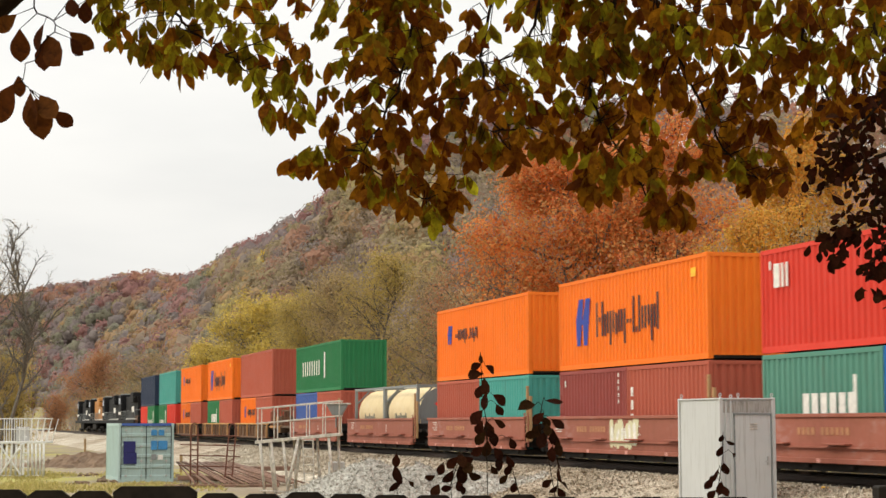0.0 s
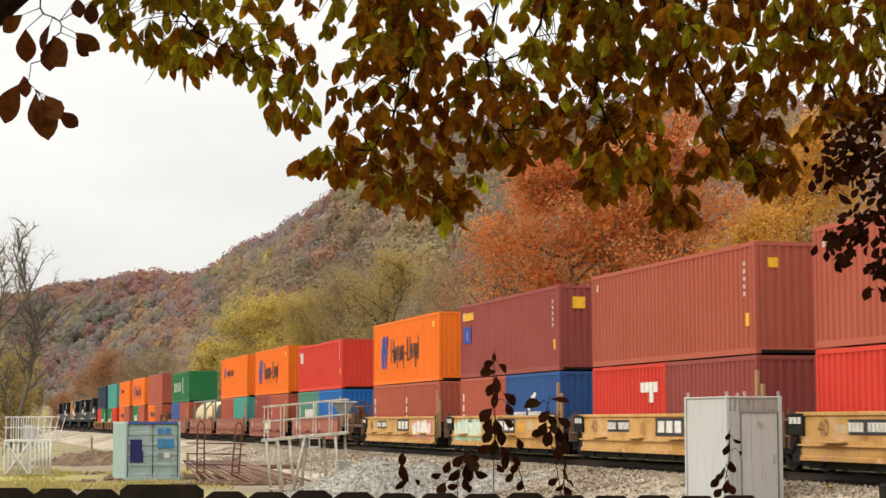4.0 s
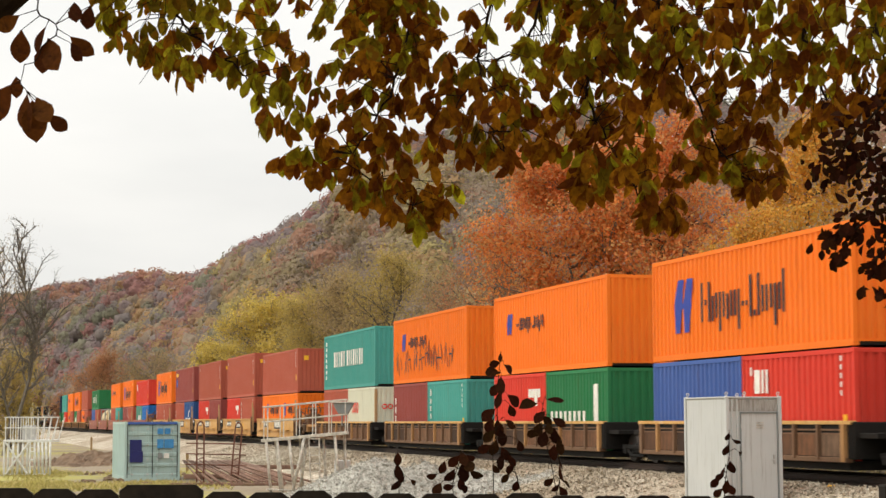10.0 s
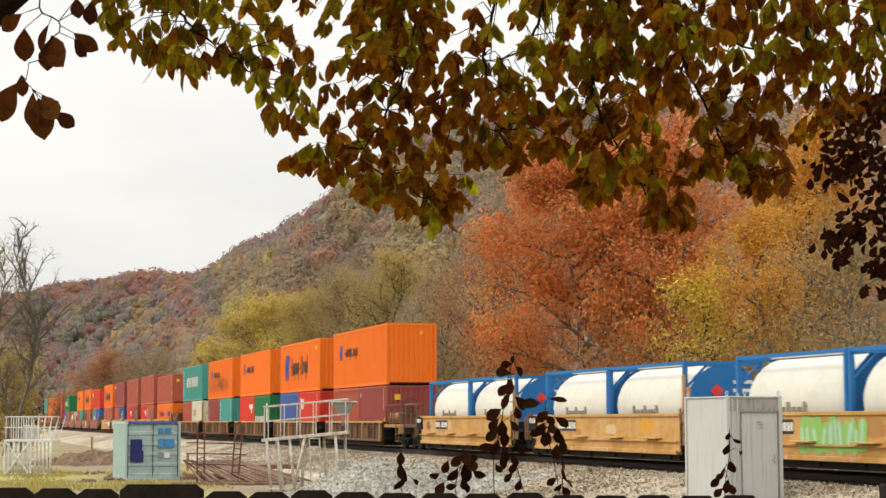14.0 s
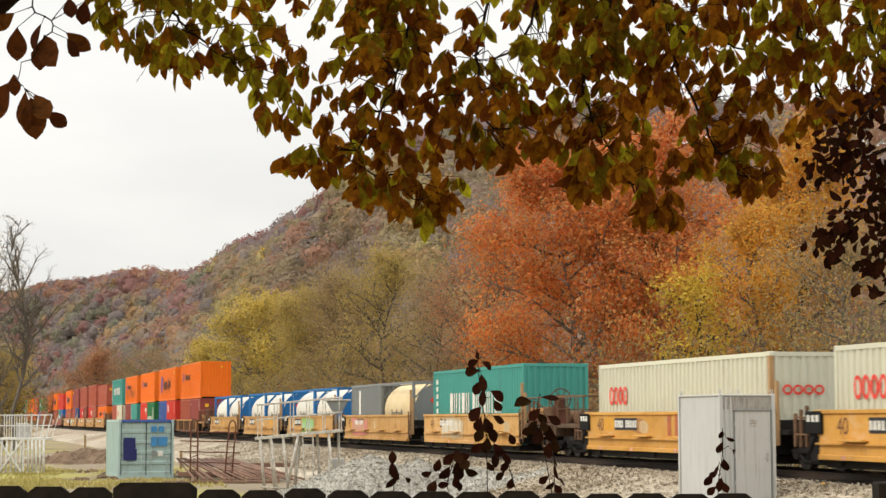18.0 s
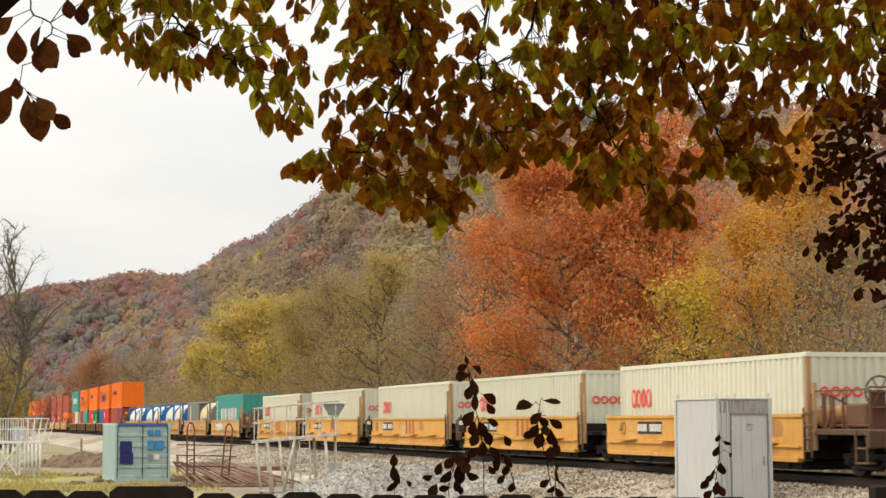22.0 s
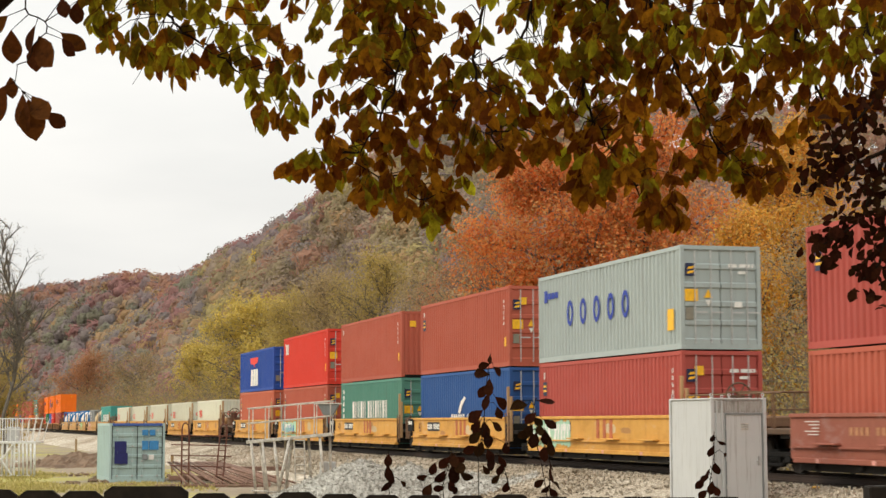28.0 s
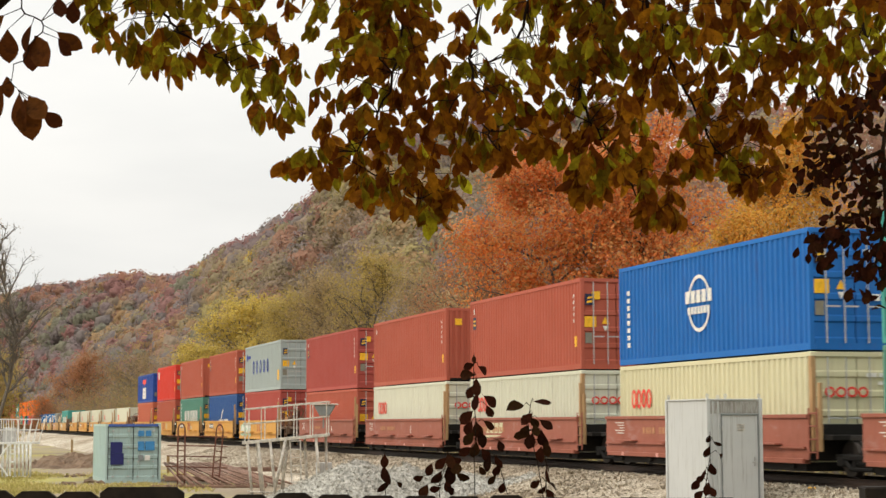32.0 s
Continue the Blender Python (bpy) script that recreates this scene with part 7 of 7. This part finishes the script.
def build_overhang():
    rng = np.random.default_rng(101)
    base = spot(-2.05, 6.4, 0.5)
    t = tagged(empty("overhanging_tree", pose(base.x, base.y, base.z)), "tree with drooping bronze and olive leaves overhanging the yard fence", "tree")
    o = Vector(base)
    D = 6.5
    limb = [in_view(x, y, D) for x, y in ((-200, 330), (-150, 120), (-40, 26), (60, -62), (300, -190), (800, -260), (1300, -240), (1750, -160))]
    segs = [[*(a - o), *(b - o), 0.075 - 0.007 * i, 0.068 - 0.007 * i] for i, (a, b) in enumerate(zip(limb, limb[1:]))]
    segs.append([0, 0, 0, *(limb[0] - o), 0.16, 0.10])
    segs.append([*(limb[0] - o), *(Vector((limb[0].x - 0.5, limb[0].y - 0.3, 6.5)) - o), 0.1, 0.06])
    link_mesh("trunk", faces_mesh("trunk", tubes(segs, 10), M["twig"]), t)
    # branches: stem points, columns of the sway, share of green leaves, spread of clusters
    stems = [
        ((40, -60), (66, 5), (95, 45), (40, 120), (50, 150)),
        ((250, -170), (300, -20), (330, 40), (400, 90), (440, 130)),
        ((560, -240), (640, -40), (725, 30), (690, 180), (640, 280), (750, 350)),
        ((860, -260), (880, -60), (850, 90), (870, 210), (900, 260)),
        ((1070, -250), (1085, 0), (1040, 150), (1090, 260), (1165, 390)),
        ((1200, -240), (1165, 0), (1225, 150), (1290, 270), (1350, 320)),
        ((1420, -220), (1412, 0), (1445, 110), (1480, 230), (1500, 300)),
        ((1130, -200), (1180, 20), (1290, 70), (1390, 100)),
        ((980, -220), (960, -30), (930, 60), (850, 130), (800, 200)),
        ((1560, -200), (1545, 0), (1560, 120), (1540, 200)),
    ]
    column = (1, 1, 0, 1, 2, 3, 3, 3, 1, 3)
    lx, ly = [a for a, b in LOWER], [b for a, b in LOWER]
    # cluster places by throwing darts under the leafy roof
    darts = []
    tries = 0
    while tries < 16000 and len(darts) < 760:
        tries += 1
        x, y = rng.uniform(165, 1590), rng.uniform(-75, 420)
        low = float(np.interp(x, lx, ly)) - 50
        if y > low:
            continue
        gap = 42 if 770 < x < 940 and y < 130 else 34 if x < 620 else 22 if y < 120 and x < 1230 else 25 if y < 110 else 28
        if any(((x - a) / rx) ** 2 + ((y + 25 - b) / ry) ** 2 < 1 for a, b, rx, ry in OPEN):
            continue
        if any((x - a) ** 2 + ((y - b) * 1.1) ** 2 < gap * gap for a, b in darts):
            continue
        darts.append((x, y))
    # rows of clusters right along the lower edge
    for x in np.arange(180, 1560, 30):
        darts.append((x + rng.uniform(-8, 8), float(np.interp(x, lx, ly)) - 50 + rng.uniform(-8, 8)))
    # big withered leaves by the trunk: place, length, lean from straight down
    left = ((35, 68, 50, 0.0), (70, 55, 44, -0.4), (95, 84, 62, 0.4), (80, 86, 50, -0.1), (140, 64, 44, 0.9), (134, 76, 36, 0.6), (8, 168, 62, -0.5), (52, 186, 60, 0.0), (68, 198, 64, 0.2), (84, 184, 56, 0.6),
            (106, 202, 38, 0.9), (32, 142, 32, 0.1), (130, 6, 34, 0.2), (152, 12, 38, -0.2), (14, 30, 40, -0.9))
    homes = [[] for _ in stems]
    for x, y in darts:
        best = min(range(1, len(stems)), key=lambda k: min((x - a) ** 2 + (y - b) ** 2 for a, b in stems[k]))
        homes[best].append((x, y))
    for k, (stem, spots_) in enumerate(zip(stems, homes)):
        d = D + 0.12 * (k % 3) - 0.1
        pts = [in_view(x, y, d) for x, y in stem]
        pivot = pts[0]
        b = empty("branch")
        b.parent = t
        b.location = pivot - o
        fine = bent(pts, 6)
        for i in range(1, len(fine) - 1):
            fine[i] = fine[i] + Vector(rng.normal(0, 0.006, 3))
        thick = np.linspace(0.0075, 0.0022, len(fine)) * (1.0 if k else 0.5)
        segs = [[*(p - pivot), *(q - pivot), a, b_] for p, q, a, b_ in zip(fine, fine[1:], thick, thick[1:])]
        items = []
        if k == 0:
            for x, y, px, ang in left:
                tip = in_view(x - math.sin(ang) * px / 2, y - math.cos(ang) * px / 2, d)
                near = min(fine, key=lambda f: (f - tip).length)
                segs.append([*(near - pivot), *(tip - pivot), 0.0020, 0.0012])
                items.append((leaf_matrix(rng, tip, ang, px * 1.18 * d / 3204, 0.35) @ Matrix.Diagonal((1.35, 1, 1, 1)), int(rng.integers(0, 4)), "umber"))
        for _ in range(9 if k else 0):          # bare hanging twigs
            p = fine[int(rng.integers(2, len(fine) * 2 // 3))]
            w = Vector((RGT.x, RGT.y, 0)) * rng.normal(0, 0.5) + Vector((0, 0, -1.0))
            r0 = 0.0022
            for _ in range(5):
                w = w + Vector(rng.normal(0, 0.16, 3))
                q = p + w.normalized() * rng.uniform(0.035, 0.075)
                segs.append([*(p - pivot), *(q - pivot), r0, r0 * 0.82])
                p, r0 = q, r0 * 0.82
        rng.shuffle(spots_)
        for x, y in spots_:
            dd = d + rng.normal(0, 0.22)
            c = in_view(x, y, dd)
            anchor = min((f for f in fine if f.z > c.z - 0.02), key=lambda f: (f - c).length, default=fine[0])
            mid = anchor + (c - anchor) * 0.55 + Vector((0, 0, 0.03)) + Vector(rng.normal(0, 0.012, 3))
            segs.append([*(anchor - pivot), *(mid - pivot), 0.0022, 0.0017])
            segs.append([*(mid - pivot), *(c - pivot), 0.0016, 0.0010])
            m = int(rng.integers(7, 12))
            green = 0.66 if x < 560 else (0.54 if y < 110 else 0.34)
            tone0 = rng.uniform()
            for j in range(m):
                ang = (-0.75 + 1.5 * (j + rng.uniform(0.2, 0.8)) / m) * rng.uniform(0.5, 1.25) + rng.normal(0, 0.12)
                tone = "green" if 0.6 * tone0 + 0.4 * rng.uniform() < green * 0.9 else "brown"
                size = rng.uniform(0.046, 0.092)
                g = rng.uniform(-0.35, 1.0)
                base_ = c + (mid - c).normalized() * (0.05 * g) + Vector((0, 0, -0.03 * max(0.0, -g))) + Vector(rng.normal(0, 0.008, 3))
                items.append((leaf_matrix(rng, base_, ang, size) , int(rng.integers(0, len(SHAPES))), tone))
        link_mesh("stem", faces_mesh("stem", tubes(segs, 6), M["twig"]), b)
        rng.shuffle(items)
        leafy(b, pivot, items, 42)
        reach = 560 if k else 300
        SWAYING.append((b, column[k], reach, d))
    # upper crown, unseen above the view and behind, added to shade leaves and fence
    n = 14000
    C = np.stack([rng.uniform(-6.5, 7.5, n), rng.uniform(-7.5, 10.5, n), rng.uniform(4.7, 8.5, n)], -1)
    C = C[(C[:, 2] - EYE_Z) > 0.29 * np.maximum(C[:, 1], 0) + 0.2]
    P = np.stack([FWD.x * C[:, 1] + RGT.x * C[:, 0], FWD.y * C[:, 1] + RGT.y * C[:, 0], C[:, 2]], -1) - np.array(o)
    link_mesh("crown", faces_mesh("crown", leaf_quads(P, 0.11, rng, 0.6), F["leaf_green_mass"]), t)["kind"] = "stuff"


build_overhang()


def build_dark_bough():
    """A bough of small leaves, darkened by colour for shade, that hangs in from the side."""
    rng = np.random.default_rng(202)
    foot = spot(2.6, 6.2, 0.53)
    t = tagged(empty("side_shrub", pose(foot.x, foot.y, foot.z)), "shrub bough of small brown leaves, colour darkened for shade", "shrub")
    o = Vector(foot)
    d = 5.9
    top = in_view(1760, 40, d)
    link_mesh("trunk", faces_mesh("trunk", tubes([[0, 0, 0, *(top - o), 0.05, 0.03]], 8), M["twig"]), t)
    b = empty("branch")
    b.parent = t
    b.location = top - o
    paths = [((1760, 40), (1600, 120), (1520, 210), (1470, 270), (1440, 290)), ((1600, 120), (1575, 260), (1530, 380), (1490, 410), (1455, 428)),
             ((1575, 260), (1580, 380), (1560, 460), (1530, 490)), ((1700, 60), (1640, 250), (1590, 420), (1570, 510)), ((1575, 260), (1530, 280), (1490, 310))]
    segs, items = [], []
    for path in paths:
        pts = [in_view(x + 10, y, d) for x, y in path]
        for i, (p, q) in enumerate(zip(pts, pts[1:])):
            segs.append([*(p - top), *(q - top), 0.008 - 0.0014 * i, 0.0066 - 0.0014 * i])
            m = 14 if i == 0 else 40
            for j in range(m):
                c = p + (q - p) * (j / m) + Vector(rng.normal(0, 0.036, 3))
                tip = c + Vector(rng.normal(0, 0.02, 3))
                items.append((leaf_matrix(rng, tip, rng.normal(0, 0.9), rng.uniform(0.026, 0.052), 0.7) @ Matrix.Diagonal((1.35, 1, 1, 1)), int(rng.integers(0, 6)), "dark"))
    link_mesh("stem", faces_mesh("stem", tubes(segs, 6), M["twig"]), b)
    rng.shuffle(items)
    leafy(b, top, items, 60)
    SWAYING.append((b, 3, 1100, d))


build_dark_bough()


BENDING = []          # shoot, seconds and degrees of lean


def vine_sprig(seed, path, leaves, bend=None, lean=()):
    """A thin shoot; leaves: place, length and lean from straight down, all across the view. From the path's point bend upwards it leans in the wind."""
    d = 6.12
    rng = np.random.default_rng(300 + seed)
    pts = [in_view(x, y, d) for x, y in path]
    foot = Vector((pts[0].x, pts[0].y, 0.53))
    s = tagged(empty("vine_sprig", pose(*foot)), "thin vine shoot with dark heart-shaped leaves behind the fence", "vine", "vine shoots at the fence")
    low = [[0, 0, 0, *(pts[0] - foot), 0.0022, 0.002]] + [[*(p - foot), *(q - foot), 0.0018, 0.0013] for p, q in zip(pts, pts[1:])]
    shoot, hinge, high = s, foot, low
    if bend is not None:
        hinge = pts[bend]
        shoot = empty("shoot")
        shoot.parent = s
        shoot.location = hinge - foot
        high = [[*(p - hinge), *(q - hinge), 0.0018, 0.0013] for p, q in zip(pts[bend:], pts[bend + 1:])]
        low = low[:bend + 1]
        BENDING.append((shoot, lean))
    fine = [p + (q - p) * (i / 6) for p, q in zip(pts, pts[1:]) for i in range(7)]
    for x, y, px, ang in leaves:
        tip = in_view(x - math.sin(ang) * px / 2, y - math.cos(ang) * px / 2, d + rng.normal(0, 0.012))
        near = min((f for f in fine if f.z < tip.z + 0.01), key=lambda f: (f - tip).length, default=fine[0])
        up = bend is None or near.z >= hinge.z - 0.001
        home, zero, stems = (shoot, hinge, high) if up else (s, foot, low)
        mid = near + (tip - near) * 0.6 + Vector((0, 0, 0.012))
        stems += [[*(near - zero), *(mid - zero), 0.0012, 0.0010], [*(mid - zero), *(tip - zero), 0.0010, 0.0007]]
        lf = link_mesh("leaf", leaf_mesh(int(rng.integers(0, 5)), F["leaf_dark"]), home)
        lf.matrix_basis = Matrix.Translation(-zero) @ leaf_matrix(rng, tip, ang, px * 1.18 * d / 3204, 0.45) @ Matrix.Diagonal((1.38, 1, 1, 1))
    link_mesh("stem", faces_mesh("stem", tubes(low, 5), M["twig"]), s)
    if bend is not None:
        link_mesh("stem", faces_mesh("stem", tubes(high, 5), M["twig"]), shoot)
    else:
        SWAYING.append((s, 2, 0, 0.02))


WIND = ((0, 6.4), (1, 3.6), (2, 2.3), (3, 7), (3.5, 6.8), (5.5, 30.7), (6, 29.6), (6.5, 18.2), (7, 27.8), (7.5, 6.2), (8, 7), (8.5, 6.9), (9, 0.2), (10, 14.4), (11, 21.7), (12, 20.1), (12.5, 3.9), (13, 15.7), (13.5, 24.1), (14.5, 15.2), (16.5, -4.6), (18, 4.5), (19, 0), (20, 4.9), (21.5, 1.3), (23, -0.9), (24, 3.6), (25.5, 5.6), (27.5, 17.5), (29, 13.7), (30.5, 11.4), (32, 9.8))
vine_sprig(1, ((864, 900), (862, 800), (855, 740), (842, 690), (832, 626)), (
    (832, 628, 14, 0.2), (827, 641, 18, -1.0), (851, 643, 20, 1.2), (826, 657, 26, -1.4), (846, 674, 28, 0.3), (838, 684, 24, -0.3), (849, 699, 28, 0.1), (872, 695, 26, 1.1), (874, 713, 20, 0.6),
    (838, 730, 28, -0.6), (859, 749, 28, 0.4), (845, 749, 26, -0.2), (878, 738, 22, 1.1), (848, 766, 24, -0.5), (869, 763, 24, 0.5), (904, 770, 18, 0.5), (861, 784, 26, 0.0), (846, 790, 22, -0.8), (880, 790, 22, 0.7)), 1, WIND)
vine_sprig(2, ((985, 900), (968, 800), (950, 745), (958, 702)), (
    (930, 709, 30, -1.5), (976, 703, 28, 1.4), (952, 730, 24, -0.8), (983, 740, 24, 1.0), (948, 753, 24, -0.5), (957, 769, 26, -0.3), (979, 765, 30, 0.2), (986, 782, 26, 0.3), (962, 736, 20, 0.8),
    (940, 760, 20, -1.2), (974, 792, 24, -0.2), (966, 752, 22, 0.1)))
vine_sprig(3, ((703, 905), (700, 850), (699, 798)), ((699, 804, 20, 0.0), (699, 827, 28, 0.1), (699, 847, 28, -0.9), (725, 846, 12, 0.8)))
vine_sprig(4, ((800, 905), (795, 850), (812, 798)), (
    (779, 819, 20, -0.3), (793, 833, 24, -0.6), (815, 827, 30, 0.2), (826, 819, 26, 0.5), (835, 832, 22, 1.0), (760, 836, 18, -1.1), (769, 858, 24, -0.5), (790, 855, 18, -1.3), (810, 848, 20, 0.2),
    (816, 858, 18, 0.8), (800, 808, 24, -0.8), (814, 804, 26, 0.3), (828, 806, 20, 0.8)))
vine_sprig(5, ((935, 905), (915, 860), (900, 805)), ((898, 821, 20, -0.5), (890, 838, 18, -0.8), (908, 852, 18, -0.3), (882, 808, 26, -0.2), (871, 822, 16, 0.6), (900, 806, 22, 0.6)))
vine_sprig(6, ((986, 905), (985, 860), (985, 808)), ((986, 829, 28, 0.0), (967, 846, 18, -0.9), (999, 851, 20, 0.9), (979, 857, 16, -0.6), (990, 863, 20, 0.6), (984, 812, 22, 0.2)))
vine_sprig(7, ((1270, 905), (1272, 850), (1280, 800), (1280, 764)), (
    (1278, 767, 13, -0.3), (1293, 775, 16, 1.2), (1275, 790, 19, -0.4), (1302, 800, 16, 0.8), (1283, 820, 20, 0.2), (1268, 828, 18, -0.6), (1256, 847, 20, -0.6), (1275, 854, 22, -0.2), (1264, 838, 16, -1.0),
    (1283, 860, 18, 0.4), (1261, 866, 18, -0.8)), 0, ((0, 0), (7.2, 0), (8, -3), (8.6, -10), (9, -17), (9.5, -9), (10, 0), (32, 0)))

FALLEN = []


def build_falling():
    """Three leaves that come loose and drop to the ground."""
    rng = np.random.default_rng(9)
    d = 6.7
    for x0, y0, t0, across in ((600, 150, 10.49, -0.20), (330, 90, 12.97, -0.66), (1325, 300, 19.83, -0.03)):
        top = in_view(x0, y0, d)
        o = link_mesh("falling_leaf", leaf_mesh(int(rng.integers(0, 5)), F["leaf_brown"]))
        tagged(o, "brown leaf dropping from the overhanging tree", "leaf", "falling leaves")
        o.scale = (0.085, 0.085, 0.085)
        FALLEN.append((o, top, t0, across))


build_falling()

# seconds, then right and down sway of four parts of the crown, in 1/3204 of the way
SWAY = [
    (0, 8, -7, 6, -5, 8, -6, 5, -5), (1, 18, -9, 8, -3, 8, -3, 8, -3), (2, 5, 1, 3, -2, 6, -5, 8, -5),
    (3, 17, -4, 8, -2, 11, -3, 9, -3), (3.5, 16, -2, 6, 0, 9, -2, 8, -3), (5.5, 5, -1, -2, 0, 1, -5, 1, -8),
    (6, 2, -6, -3, -2, -2, -6, -5, -8), (7, 3, -10, -6, -2, -5, -14, 4, -17), (8, 0, -17, -10, -3, -7, -11, -15, -3),
    (9, -15, -14, -15, -2, -27, 1, -32, 7), (10, -24, -2, -17, 2, -14, -1, -14, 2), (11, -22, -2, -18, 1, -24, 6, -27, 9),
    (12, -14, -9, -10, 0, -15, -5, -19, 0), (13, -2, -5, -2, 3, -2, -2, -3, -3), (14, -3, -10, -4, -2, -2, -2, -4, -3),
    (14.5, -3, -7, -6, 0, -8, -3, -9, -1), (16.5, -3, 0, -10, 2, -6, -2, -6, -3), (17, -7, -2, -6, 0, -8, -2, -6, -2),
    (18, -4, 0, -6, 2, -9, -1, -11, 0), (19, 0, 0, 0, 0, 0, 0, 0, 0), (20, 15, 2, 3, 0, 4, -3, 6, -6),
    (21, 15, 1, 6, 2, 8, 0, 8, -3), (22, 21, 2, 8, 2, 14, -6, 15, -9), (23, 22, 2, 9, 2, 11, -4, 11, -6),
    (24, 21, 3, 9, 1, 15, -6, 17, -11), (25, 20, 1, 9, 0, 13, -5, 13, -8), (25.5, 19, 2, 9, 0, 14, -6, 14, -8),
    (27.5, 23, 3, 12, 1, 17, -3, 15, -6), (28, 18, 2, 9, 0, 12, -5, 12, -6), (29, 18, -1, 9, -2, 12, -6, 12, -6),
    (30, 15, -3, 8, -1, 10, -6, 10, -6), (31, 15, -5, 9, -4, 12, -6, 12, -6), (32, 19, -4, 10, -3, 13, -6, 13, -8),
]


# ---- what moves: the train along its track, the branches and shoots in the wind ----
def motions():
    times = [i * 2.0 for i in range(17)]
    for thing in MOVING:
        p = thing.matrix_basis.translation.copy()
        walk(thing, [(t, pose(p.x, p.y + run(t), p.z)) for t in times])
    axis = Vector((FWD.x, FWD.y, 0))
    for branch, col, reach, d in SWAYING:
        p = branch.matrix_basis.translation.copy()
        rows = []
        for t, *s in SWAY:
            dx, dy = s[2 * col], s[2 * col + 1]
            if reach:
                m = Matrix.Translation(p + Vector((0, 0, -0.6 * dy * d / 3204))) @ Matrix.Rotation(-dx / reach, 4, axis)
            else:
                m = Matrix.Translation(p) @ Matrix.Rotation(radians(d * dx), 4, axis)
            rows.append((t, m))
        walk(branch, rows)
    for shoot, lean in BENDING:
        p = shoot.matrix_basis.translation.copy()
        walk(shoot, [(t, Matrix.Translation(p) @ Matrix.Rotation(radians(g), 4, axis)) for t, g in lean])
    for leaf, top, t0, across in FALLEN:
        ground = 0.56
        rows = []
        drop = (top.z - ground) / 1.5
        for k in range(13):
            f = k / 12
            t = t0 + drop * f
            p = top + Vector((RGT.x, RGT.y, 0)) * (across * drop * f) + Vector((0, 0, (ground - top.z) * f ** 1.08))
            m = Matrix.Translation(p) @ Matrix.Rotation(radians(70 * k), 4, Vector((0.6, 0.5, 0.62)).normalized())
            rows.append((t, m))
        walk(leaf, [(0.0, rows[0][1])] + rows + [(32.0, rows[-1][1])])


motions()
